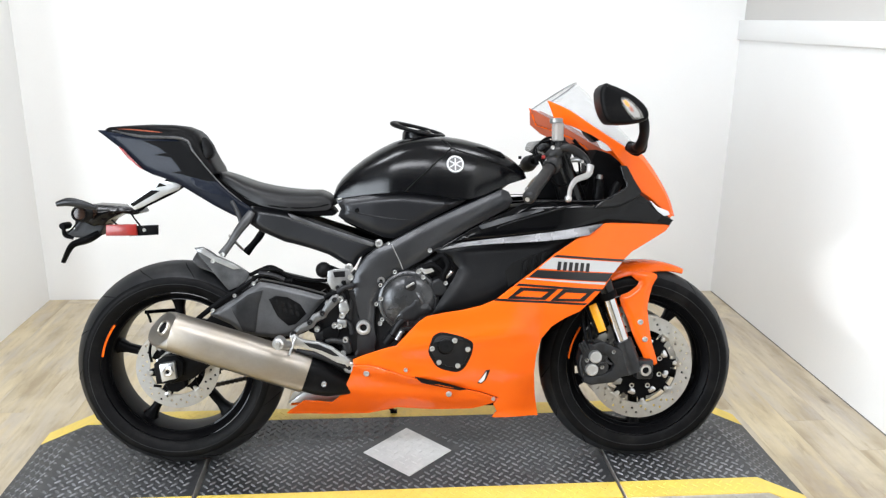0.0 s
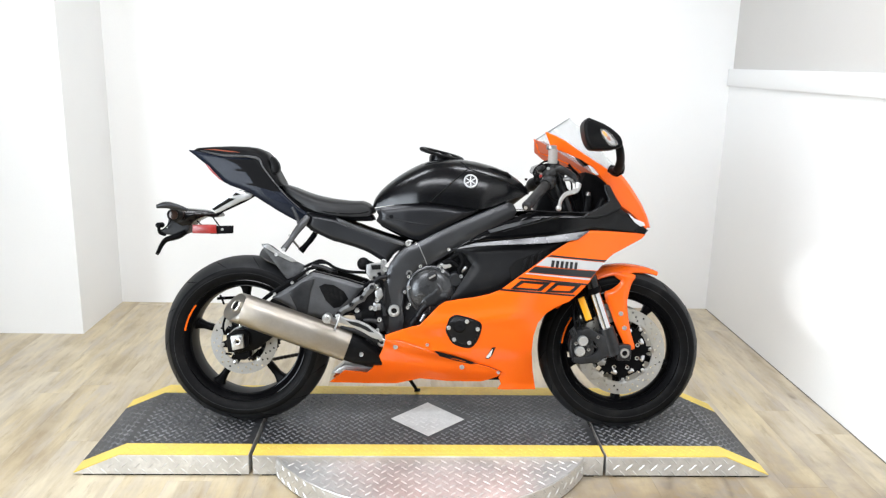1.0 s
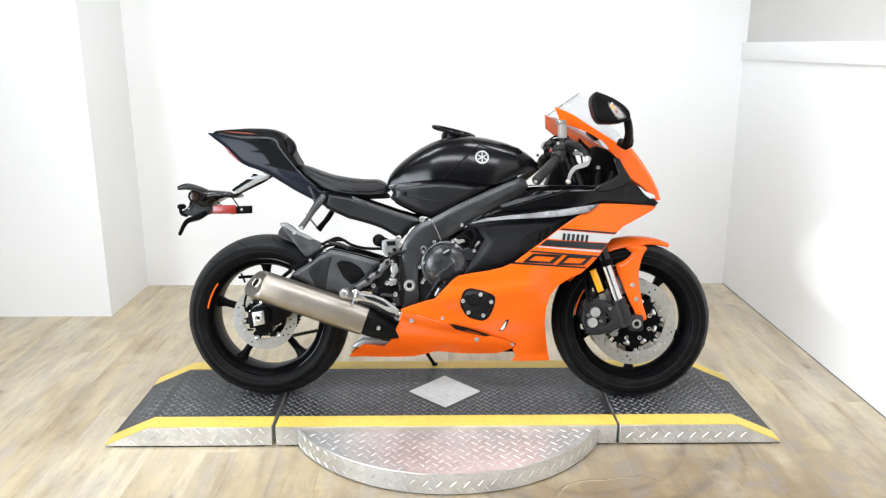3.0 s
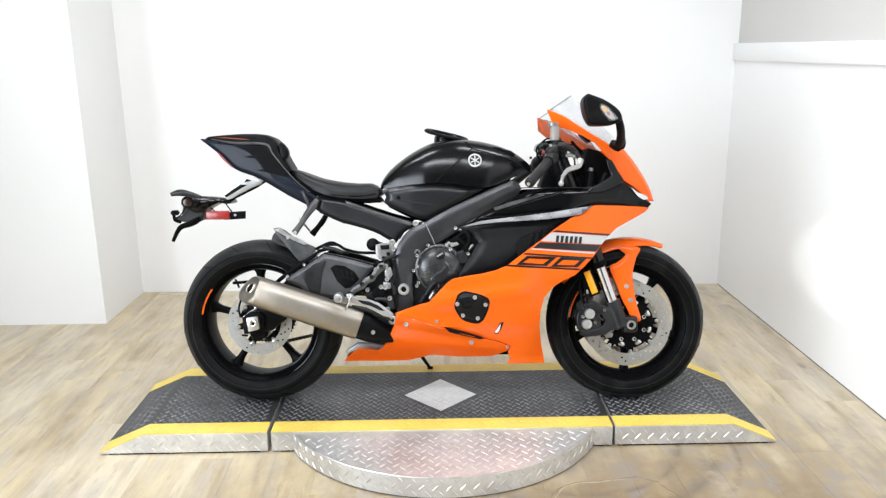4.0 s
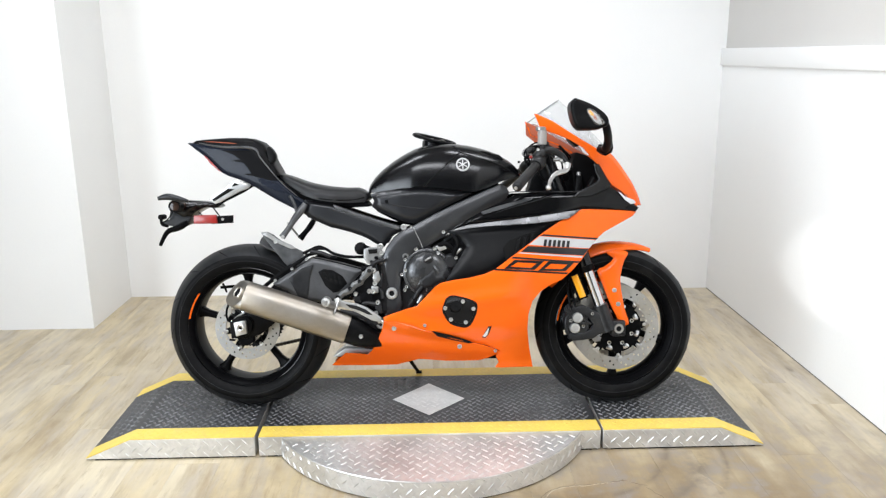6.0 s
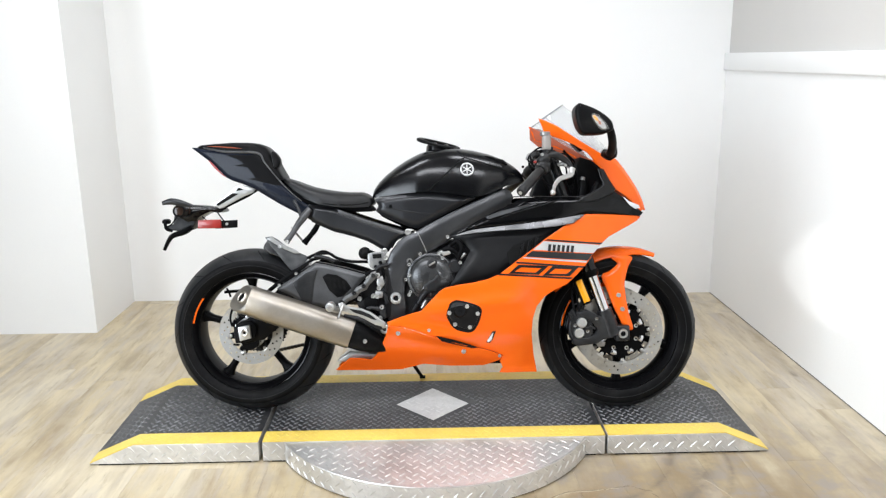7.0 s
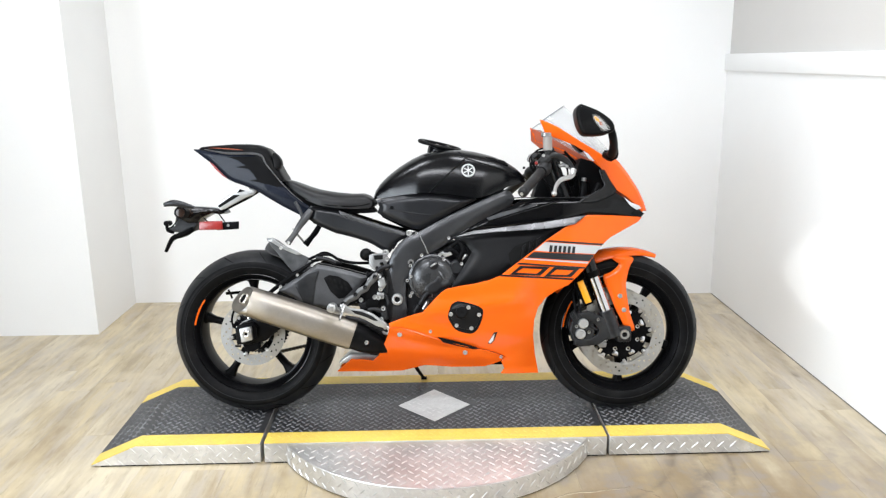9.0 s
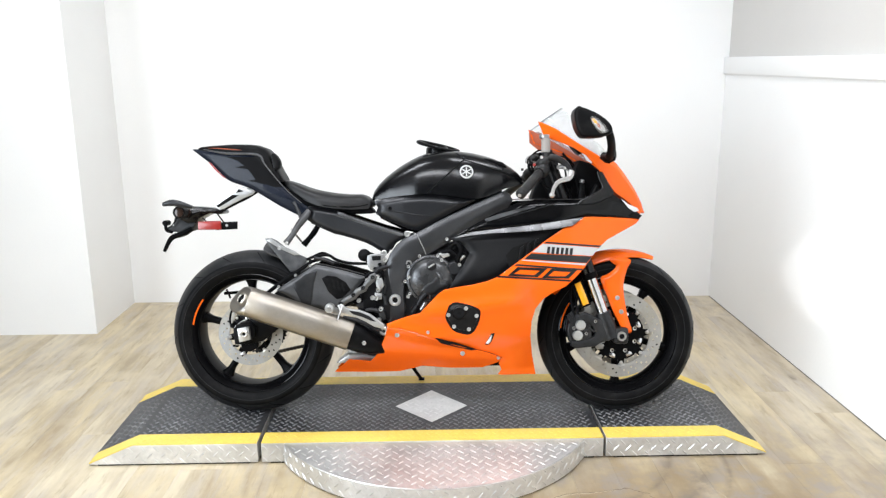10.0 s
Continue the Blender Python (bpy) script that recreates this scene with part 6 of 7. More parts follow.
part("subframe_core", panel([(-0.480, 0.775), (-0.362, 0.761), (-0.148, 0.682), (-0.170, 0.613), (-0.278, 0.661), (-0.449, 0.719)], -0.06, 0.12, 0.06, 0.006), DARKPL, bike)

SEATBASE = [(-0.527, 0.840), (-0.458, 0.802), (-0.360, 0.779), (-0.229, 0.776), (-0.218, 0.759), (-0.319, 0.753), (-0.344, 0.755), (-0.417, 0.764), (-0.480, 0.786)]
part("seat_base", panel(SEATBASE, -0.075, 0.15, 0.05, 0.004), DARKPL, bike, "black seat base")

# -- main frame, swingarm, engine --
FRAME = [(0.285, 0.779), (0.300, 0.803), (0.287, 0.828), (0.264, 0.837), (0.211, 0.816), (0.149, 0.788), (0.087, 0.760), (0.026, 0.730), (-0.019, 0.706), (-0.056, 0.686), (-0.093, 0.672), (-0.126, 0.645), (-0.151, 0.611), (-0.168, 0.570), (-0.177, 0.518), (-0.180, 0.456), (-0.175, 0.400), (-0.159, 0.356), (-0.134, 0.358), (-0.105, 0.368), (-0.096, 0.404), (-0.102, 0.455), (-0.099, 0.503), (-0.084, 0.540), (-0.061, 0.571), (-0.033, 0.595), (0.005, 0.616), (0.046, 0.640), (0.091, 0.672), (0.166, 0.720), (0.232, 0.753)]
frame_ob = both("main_frame", lambda: panel(FRAME, y_frame, 0.030, 0.016, 0.006, roll=0.006, rollw=0.02), FRAMEPAINT, "dark grey aluminium main frame")
both("frame_weld", lambda: tube([(x, y_frame(x, z) + 0.0003, z) for x, z in [(-0.052, 0.682), (-0.040, 0.655), (-0.028, 0.630), (-0.020, 0.608)]], 0.0014, 6, 3), ALU2, parent=frame_ob)
q = [(-0.133, 0.443)][0]
yq = y_frame(*q)
pivot = part("pivot_nut", lathe([(0.010, yq + 0.004), (0.010, yq - 0.008), (0.013, yq - 0.010), (0.020, yq - 0.009), (0.022, yq - 0.006), (0.022, yq + 0.01)], q[0], q[1], 30), ALU, frame_ob, "bright ring nut of the swingarm pivot")
part("pivot_bore", lathe([(0, yq - 0.001), (0.0105, yq - 0.001)], q[0], q[1], 6), SEAM, pivot)
q = [(-0.082, 0.577)][0]
yq = y_frame(*q)
part("frame_plug", lathe([(0.005, yq + 0.004), (0.005, yq - 0.003), (0.0105, yq - 0.003), (0.0115, yq)], q[0], q[1], 20), ALU2, frame_ob)
part("plug_bore", lathe([(0, yq - 0.0012), (0.0055, yq - 0.0012)], q[0], q[1], 12), SEAM, frame_ob)
part("engine_block", panel([(-0.107, 0.513), (-0.052, 0.578), (0.067, 0.642), (0.218, 0.662), (0.283, 0.575), (0.239, 0.402), (0.195, 0.226), (-0.023, 0.228), (-0.153, 0.250), (-0.174, 0.317), (-0.119, 0.360)], -0.120, 0.24, 0.05, 0.012), ENGINE, bike, "dark engine block")
part("engine_lower", panel([(-0.283, 0.317), (-0.152, 0.349), (0.196, 0.314), (0.261, 0.248), (0.195, 0.213), (-0.066, 0.215), (-0.241, 0.229)], -0.10, 0.20, 0.06, 0.012), ENGINE, bike)
part("radiator", panel([(0.293, 0.554), (0.412, 0.607), (0.445, 0.509), (0.358, 0.401), (0.315, 0.247), (0.239, 0.248), (0.239, 0.402)], -0.15, 0.30, 0.06, 0.008), DARKPL, bike, "black radiator behind the fairing")
part("headstock_mass", panel([(0.283, 0.780), (0.476, 0.798), (0.583, 0.778), (0.605, 0.703), (0.498, 0.617), (0.347, 0.618), (0.175, 0.663)], -0.07, 0.14, 0.06, 0.012), DARKPL, bike)
# clutch cover
q = [(-0.004, 0.520)][0]
clutch = part("clutch_cover", lathe([(0, -0.182), (0.030, -0.181), (0.055, -0.176), (0.072, -0.168), (0.079, -0.160), (0.086, -0.158), (0.088, -0.150), (0.088, -0.10)], q[0], q[1], 56), CLUTCH, bike, "dark grey round clutch cover with bolts")
for a in (70, 115, 150, 185, 215, 250, 20):
    bx, bz = q[0] + 0.092 * math.cos(radians(a)), q[1] + 0.092 * math.sin(radians(a))
    part("clutch_lug", lathe([(0, -0.158), (0.009, -0.158), (0.010, -0.154), (0.010, -0.10)], bx, bz, 14), ENGINE, clutch)
    bolt(bx, bz, -0.159, 0.0062, ALU, 0.004, clutch)
part("clutch_boss", panel([(-0.033, 0.494), (-0.016, 0.510), (0.000, 0.518), (0.012, 0.534), (0.029, 0.530), (0.033, 0.512), (0.053, 0.515), (0.061, 0.497), (0.045, 0.487), (0.030, 0.481), (0.016, 0.467), (-0.013, 0.463), (-0.029, 0.473)], -0.184, 0.012, 0.012, 0.003, roll=0.004, rollw=0.01), ENGINE, clutch)
for k in range(5):
    t = radians(200 + 34 * k)
    c0, s0 = math.cos(t), math.sin(t)
    part("clutch_fin", tube([(q[0] + 0.034 * c0, -0.1795, q[1] + 0.034 * s0), (q[0] + 0.052 * c0, -0.176, q[1] + 0.052 * s0), (q[0] + 0.068 * c0, -0.168, q[1] + 0.068 * s0)], [0.0022, 0.0032, 0.0022], 8), ALU2 if k == 2 else CLUTCH, clutch)
part("clutch_rim", lathe([(0.0735, -0.1640), (0.0750, -0.1665), (0.0775, -0.1665), (0.0790, -0.1615)], q[0], q[1], 56), CLUTCH, clutch)
part("clutch_ridge", tube([(0.017, -0.178, 0.546), (0.029, -0.183, 0.534), (0.037, -0.184, 0.518)], [0.003, 0.006, 0.004], 10), CLUTCH, clutch)
c = [(0.000, 0.571)][0]
part("oil_filler", lathe([(0, -0.186), (0.012, -0.186), (0.018, -0.183), (0.018, -0.15)], c[0], c[1], 24), ALUDARK, clutch)
part("filler_tab", moved(box(-0.013, 0.013, -0.006, 0, -0.003, 0.003, 0.001, 1), pose(c[0], -0.186, c[1], 0, -30, 0)), ALU, clutch)
for pts, r, mt in (([(-0.050, -0.165, 0.426), (-0.033, -0.170, 0.455), (-0.017, -0.170, 0.472), (-0.008, -0.170, 0.488)], 0.011, ALUDARK), ([(-0.067, -0.150, 0.399), (-0.050, -0.160, 0.425)], 0.014, ALUDARK), ([(-0.038, -0.160, 0.409), (-0.023, -0.165, 0.436)], 0.008, ALU),
                   ([(0.066, -0.150, 0.634), (0.091, -0.160, 0.650), (0.107, -0.165, 0.622), (0.094, -0.160, 0.589), (0.103, -0.150, 0.547)], 0.009, DARKPL), ([(0.035, -0.150, 0.613), (0.066, -0.155, 0.622), (0.090, -0.155, 0.605)], 0.010, DARKPL),
                   ([(0.079, -0.150, 0.654), (0.103, -0.160, 0.638), (0.119, -0.160, 0.609)], 0.007, DARKPL), ([(0.090, -0.150, 0.576), (0.103, -0.155, 0.589), (0.119, -0.160, 0.605)], 0.006, ALU)):
    part("engine_hose", tube(pts, r, 10), mt, bike)
part("water_pump", lathe([(0, -0.166), (0.02, -0.166), (0.026, -0.16), (0.028, -0.12)], *[(0.082, 0.558)][0], 24), ENGINE, bike)
for q in [(0.056, 0.665), (0.037, 0.589), (0.101, 0.572), (-0.082, 0.528), (-0.085, 0.457), (0.023, 0.605)]:
    bolt(q[0], q[1], -0.166, 0.0065, ALU, 0.006)
part("clip_plate", panel([(0.027, 0.614), (0.056, 0.620), (0.068, 0.605), (0.041, 0.595)], -0.16, 0.01, 0.03, 0.002), ALU, bike)

# swingarm with its dark guard
ARM = [(-0.725, 0.343), (-0.683, 0.367), (-0.620, 0.425), (-0.557, 0.487), (-0.494, 0.532), (-0.428, 0.575), (-0.391, 0.568), (-0.319, 0.551), (-0.251, 0.531), (-0.202, 0.503), (-0.165, 0.461), (-0.165, 0.419), (-0.228, 0.415), (-0.269, 0.437), (-0.307, 0.417), (-0.352, 0.400), (-0.414, 0.401), (-0.477, 0.381), (-0.560, 0.340), (-0.624, 0.289), (-0.686, 0.275), (-0.718, 0.292)]
both("swingarm", lambda: panel(ARM, y_arm, 0.030, 0.016, 0.006, roll=0.008, rollw=0.02), PLASTIC, "dark grey swingarm")
GUARD = [(-0.570, 0.479), (-0.494, 0.528), (-0.428, 0.571), (-0.387, 0.564), (-0.309, 0.544), (-0.243, 0.523), (-0.268, 0.492), (-0.306, 0.446), (-0.344, 0.413), (-0.394, 0.407), (-0.443, 0.414), (-0.484, 0.423), (-0.513, 0.449)]
guard2 = part("swingarm_guard", panel(GUARD, lambda x, z: y_arm(x, z) - 0.008, 0.006, 0.014, 0.003, roll=0.006, rollw=0.012), GUARDPAINT, bike, "grey swingarm guard with vents")
part("guard_inset", panel([(-0.509, 0.499), (-0.461, 0.536), (-0.420, 0.548), (-0.433, 0.502), (-0.443, 0.427), (-0.476, 0.432), (-0.492, 0.465)], lambda x, z: y_arm(x, z) - 0.0105, 0.003, 0.02, 0.001), CASTGREY, guard2)
part("guard_mesh", panel([(-0.402, 0.521), (-0.383, 0.531), (-0.350, 0.526), (-0.316, 0.505), (-0.299, 0.478), (-0.329, 0.449), (-0.349, 0.445), (-0.378, 0.472)], lambda x, z: y_arm(x, z) - 0.0105, 0.003, 0.02, 0.001, 1), PLASTIC, guard2)
for k in range(4):
    for z0, z1 in ((0.0, 0.44), (0.54, 1.0)):
        top, foot = Vector((-0.382 + 0.0183 * k, 0.520 - 0.0052 * k)), Vector((-0.369 + 0.0165 * k, 0.484 - 0.0045 * k))
        p0, p1 = top.lerp(foot, z0), top.lerp(foot, z1)
        part("guard_vent", panel([(p0.x - 0.0045, p0.y), (p0.x + 0.0045, p0.y + 0.001), (p1.x + 0.0045, p1.y + 0.001), (p1.x - 0.0045, p1.y)], lambda x, z: y_arm(x, z) - 0.0118, 0.002, 0.02, 0.0005), SEAM, guard2)
part("hugger_stay", tube([(-0.620, -0.130, 0.454), (-0.556, -0.130, 0.504), (-0.493, -0.130, 0.545), (-0.442, -0.120, 0.581)], [0.007, 0.008, 0.008, 0.006], 10, 4, 0.6), DARKPL, bike)
part("chain_guard_rod", tube([(-0.832, 0.120, 0.438), (-0.780, 0.120, 0.442), (-0.735, 0.120, 0.444)], 0.006, 8), DARKPL, bike)
HUG = [(-0.616, 0.665), (-0.593, 0.667), (-0.572, 0.656), (-0.551, 0.639), (-0.522, 0.619), (-0.488, 0.604), (-0.459, 0.591), (-0.472, 0.572), (-0.498, 0.553), (-0.523, 0.543), (-0.544, 0.569), (-0.573, 0.607), (-0.598, 0.637)]
bm, loops = bmesh.new(), []
for t in np.linspace(0, 1, 14):
    a = radians(80 - 32 * t)
    r = 0.336 - 0.008 * t + 0.012 * max(0.0, 0.15 - t) / 0.15
    loops.append([(RX + (r - 0.03 * (1 - math.cos(q2))) * math.cos(a), 0.092 * math.sin(q2), RZ + (r - 0.03 * (1 - math.cos(q2))) * math.sin(a)) for q2 in np.linspace(-1.4, 1.4, 13)] +
                 [(RX + (r - 0.004 - 0.03 * (1 - math.cos(q2))) * math.cos(a), 0.089 * math.sin(q2), RZ + (r - 0.004 - 0.03 * (1 - math.cos(q2))) * math.sin(a)) for q2 in np.linspace(1.4, -1.4, 13)])
rings(bm, loops)
hug = part("hugger", bm, HUGGER, bike, "dark grey rear wheel hugger")
HBRACKET = [(-0.609, 0.660), (-0.592, 0.666), (-0.557, 0.641), (-0.505, 0.618), (-0.489, 0.607), (-0.505, 0.606), (-0.552, 0.627), (-0.585, 0.647)]
part("hugger_bracket", panel(HBRACKET, -0.104, 0.006, 0.02, 0.0015), ALU2, hug, "dull metal bracket")
part("hugger_side", panel(HUG, -0.092, 0.004, 0.016, 0.0015), HUGGER, hug)
for pts, r in (([(-0.460, -0.100, 0.588), (-0.429, -0.110, 0.601), (-0.381, -0.110, 0.605), (-0.350, -0.110, 0.588), (-0.298, -0.110, 0.575), (-0.220, -0.120, 0.574)], 0.0055), ([(-0.452, -0.100, 0.580), (-0.402, -0.110, 0.589), (-0.361, -0.110, 0.574), (-0.340, -0.110, 0.574)], 0.006), ([(-0.447, -0.090, 0.596), (-0.403, -0.100, 0.613), (-0.368, -0.100, 0.600)], 0.004)):
    part("brake_line", tube(pts, r, 8), DARKPL, bike, "black rear brake line")
part("line_clamp", tube([(-0.432, -0.115, 0.595), (-0.391, -0.115, 0.589), (-0.360, -0.115, 0.576)], 0.0075, 8, 3), ALUDARK, bike)
for q in [(-0.559, 0.492), (-0.497, 0.534), (-0.443, 0.569)]:
    bolt(q[0], q[1], -0.138, 0.0055, ALU)

# rear axle, caliper bracket
blk = part("axle_block", panel([(-0.709, 0.341), (-0.667, 0.349), (-0.662, 0.301), (-0.702, 0.291)], -0.160, 0.03, 0.05, 0.003), ALU, bike, "bright chain adjuster block")
q = [(-0.681, 0.324)][0]
part("axle_nut", lathe([(0.007, -0.160), (0.007, -0.174), (0.011, -0.176), (0.0155, -0.173), (0.0155, -0.155)], q[0], q[1], 6), STEEL, blk)
part("axle_bore", lathe([(0, -0.168), (0.0075, -0.168)], q[0], q[1], 14), SEAM, blk)
part("caliper_bracket", panel([(-0.728, 0.339), (-0.703, 0.360), (-0.665, 0.364), (-0.645, 0.343), (-0.648, 0.305), (-0.676, 0.284), (-0.722, 0.280)], -0.145, 0.035, 0.03, 0.005), PLASTIC, bike)
part("rear_caliper", panel([(-0.710, 0.281), (-0.651, 0.289), (-0.648, 0.263), (-0.673, 0.247), (-0.698, 0.251)], -0.115, 0.06, 0.02, 0.006), DARKPL, bike, "black rear brake caliper")
for pts in ([(-0.729, -0.145, 0.277), (-0.708, -0.145, 0.275)], [(-0.737, -0.130, 0.342), (-0.745, -0.120, 0.370), (-0.736, -0.120, 0.403), (-0.715, -0.120, 0.424)]):
    part("sensor_lead", tube(pts, 0.004, 8), DARKPL, bike)
part("speed_ring", holed_ring(RX, RZ, -0.088, 0.040, 0.058, 30, 0.003, (0.5,), 0.002), STEEL, rear)

# -- exhaust --
A, B = (Vector(v) for v in [(-0.653, -0.205, 0.446), (-0.291, -0.185, 0.319)])
AXD = (B - A).normalized()
SIDEV = Vector((0, 1, 0)) - AXD * AXD.y
SIDEV.normalize()
UPV = SIDEV.cross(AXD)
UPV = UPV if UPV.z > 0 else -UPV


def can(c, ru, rs, e=0.75, n=36):
    out = []
    for k in range(n):
        t = 2 * math.pi * k / n
        out.append(c + UPV * (ru * math.copysign(abs(math.sin(t)) ** e, math.sin(t))) + SIDEV * (rs * math.copysign(abs(math.cos(t)) ** e, math.cos(t))))
    return out


LEN = (B - A).length
bm = bmesh.new()
rings(bm, [can(A + AXD * LEN * t, r, r * 0.92, 0.8) for t, r in ((0.0, 0.0515), (0.012, 0.0535), (0.25, 0.0545), (0.5, 0.0550), (0.75, 0.0550), (0.985, 0.0540), (1.0, 0.0525))])
muffler = part("muffler", bm, TITANIUM, bike, "brushed titanium silencer can", 50)
bm = bmesh.new()
SU, SS = 0.020, 0.034


def slanted(off, r, k):
    """A ring of the can, cut on a slant: the near and upper side is shorter."""
    c = A + AXD * off
    out = []
    for p in can(c, r, r * 0.92, 0.8):
        d = p - c
        out.append(p + AXD * k * (SU * d.dot(UPV) / 0.052 - SS * d.dot(SIDEV) / 0.048))
    return out


rings(bm, [slanted(*v) for v in ((0.004, 0.0530, 0.0), (-0.018, 0.0525, 0.8), (-0.026, 0.0505, 1.0), (-0.029, 0.0460, 1.0), (-0.026, 0.0420, 1.0))])
part("muffler_cap", bm, ENDCAP, muffler, "slanted silencer end cap", 40)
e1 = UPV * 0.052 + AXD * SU
e2 = SIDEV * 0.048 - AXD * SS
od = e1.cross(e2).normalized()
od = od if od.dot(AXD) < 0 else -od
oc = A - AXD * 0.027 + e1 * 0.05
m4 = Matrix.Translation(oc) @ od.to_track_quat("Y", "Z").to_matrix().to_4x4()
part("outlet_ring", moved(lathe([(0.0165, -0.02), (0.0165, 0.004), (0.0185, 0.006), (0.022, 0.003), (0.023, -0.01)], 0, 0, 32), m4), ENDCAP, muffler)
part("outlet_pipe", moved(lathe([(0, 0.0012), (0.0166, 0.0012)], 0, 0, 24), m4), SEAM, muffler, "dark exhaust outlet")
bm = bmesh.new()
C1, C2, C3 = (Vector(v) for v in [(-0.283, -0.183, 0.317), (-0.224, -0.170, 0.289), (-0.161, -0.130, 0.262)])
rings(bm, [can(C1 - AXD * 0.02, 0.050, 0.047), can(C1, 0.050, 0.047), can(C1.lerp(C2, 0.5), 0.0475, 0.044), can(C2, 0.040, 0.038), can(C2.lerp(C3, 0.5), 0.030, 0.032), can(C3, 0.018, 0.024)])
shield = part("exhaust_shield", bm, PLASTIC, bike, "black exhaust heat shield", 50)
p = [(-0.240, 0.299)][0]
bolt(p[0], p[1], -0.226, 0.0075, ALU, 0.005, shield)
p = [(-0.291, 0.352)][0]
bolt(p[0], p[1], -0.222, 0.006, ALUDARK, 0.005, shield)
part("catalyst_box", panel([(-0.366, 0.190), (-0.319, 0.230), (-0.272, 0.229), (-0.180, 0.214), (-0.201, 0.195), (-0.309, 0.190)], -0.055, 0.11, 0.05, 0.012), ALU, bike, "pale exhaust collector box")

# -- footrests, pedal, linkage --
part("peg_hanger", panel([(-0.264, 0.467), (-0.222, 0.509), (-0.197, 0.545), (-0.160, 0.549), (-0.140, 0.467), (-0.154, 0.373), (-0.191, 0.367), (-0.215, 0.405), (-0.248, 0.426)], -0.150, 0.012, 0.02, 0.003), ALUDARK, bike, "dark grey footrest hanger plate")
part("footrest", tube([(-0.334, -0.250, 0.417), (-0.349, -0.310, 0.432)], [0.013, 0.011], 14), ALU, bike, "aluminium footrest")
part("footrest_end", lathe([(0, -0.318), (0.010, -0.318), (0.015, -0.314), (0.017, -0.300), (0.017, -0.28)], *[(-0.350, 0.434)][0], 24), ALU, bike)
part("footrest_end_bolt", lathe([(0, -0.3235), (0.007, -0.3235), (0.0085, -0.319), (0.0085, -0.314)], *[(-0.350, 0.434)][0], 6), STEEL, bike)
part("brake_pedal", panel([(-0.336, 0.431), (-0.322, 0.437), (-0.308, 0.424), (-0.288, 0.418), (-0.256, 0.414), (-0.219, 0.399), (-0.191, 0.379), (-0.167, 0.360), (-0.173, 0.346), (-0.204, 0.354), (-0.240, 0.373), (-0.272, 0.389), (-0.304, 0.400), (-0.325, 0.406)], -0.205, 0.012, 0.02, 0.003), ALU, bike, "bare aluminium rear brake pedal")
part("pedal_groove", panel([(-0.296, 0.413), (-0.255, 0.406), (-0.223, 0.392), (-0.199, 0.373), (-0.215, 0.375), (-0.247, 0.390), (-0.280, 0.400)], -0.2065, 0.002, 0.03, 0.0005), ALUDARK, bike)
part("pedal_tip", tube([(-0.319, -0.210, 0.428), (-0.326, -0.220, 0.407), (-0.333, -0.230, 0.384)], [0.005, 0.0045, 0.0035], 10), ALU, bike)
part("shift_arm", panel([(-0.338, 0.431), (-0.313, 0.456), (-0.284, 0.472), (-0.272, 0.488), (-0.247, 0.500), (-0.235, 0.521), (-0.218, 0.541), (-0.202, 0.545), (-0.194, 0.528), (-0.211, 0.510), (-0.227, 0.496), (-0.235, 0.480), (-0.260, 0.468), (-0.272, 0.451), (-0.301, 0.439), (-0.318, 0.423)], -0.195, 0.012, 0.02, 0.003, roll=0.003, rollw=0.008), LINK, bike, "grey cast link arm")
for q in [(-0.325, 0.436), (-0.280, 0.468), (-0.245, 0.493), (-0.210, 0.531)]:
    part("link_bolt", bolt_mesh(q[0], -0.196, q[1], 0.0078, 0.006), ALUDARK, bike)
for pts, mt in (([(-0.199, 0.523), (-0.179, 0.527), (-0.171, 0.499), (-0.183, 0.482), (-0.199, 0.495)], ALU2), ([(-0.193, 0.408), (-0.172, 0.412), (-0.166, 0.377), (-0.185, 0.369)], ENGINE), ([(-0.245, 0.446), (-0.212, 0.458), (-0.196, 0.441), (-0.205, 0.413), (-0.233, 0.409), (-0.249, 0.425)], DARKPL), ([(-0.271, 0.432), (-0.246, 0.440), (-0.242, 0.416), (-0.263, 0.407)], ALUDARK), ([(-0.204, 0.474), (-0.179, 0.470), (-0.180, 0.449), (-0.204, 0.446)], ALU2)):
    part("linkage_block", panel(pts, -0.182, 0.016, 0.02, 0.003), mt, bike)
part("pedal_shaft", tube([(-0.317, -0.200, 0.390), (-0.260, -0.200, 0.375), (-0.197, -0.190, 0.348), (-0.161, -0.180, 0.322)], [0.005, 0.009, 0.010, 0.010], 12), ALUDARK, bike)
part("pedal_boss", lathe([(0.006, -0.195), (0.013, -0.196), (0.0165, -0.192), (0.0165, -0.15)], *[(-0.172, 0.336)][0], 24), STEEL, bike)
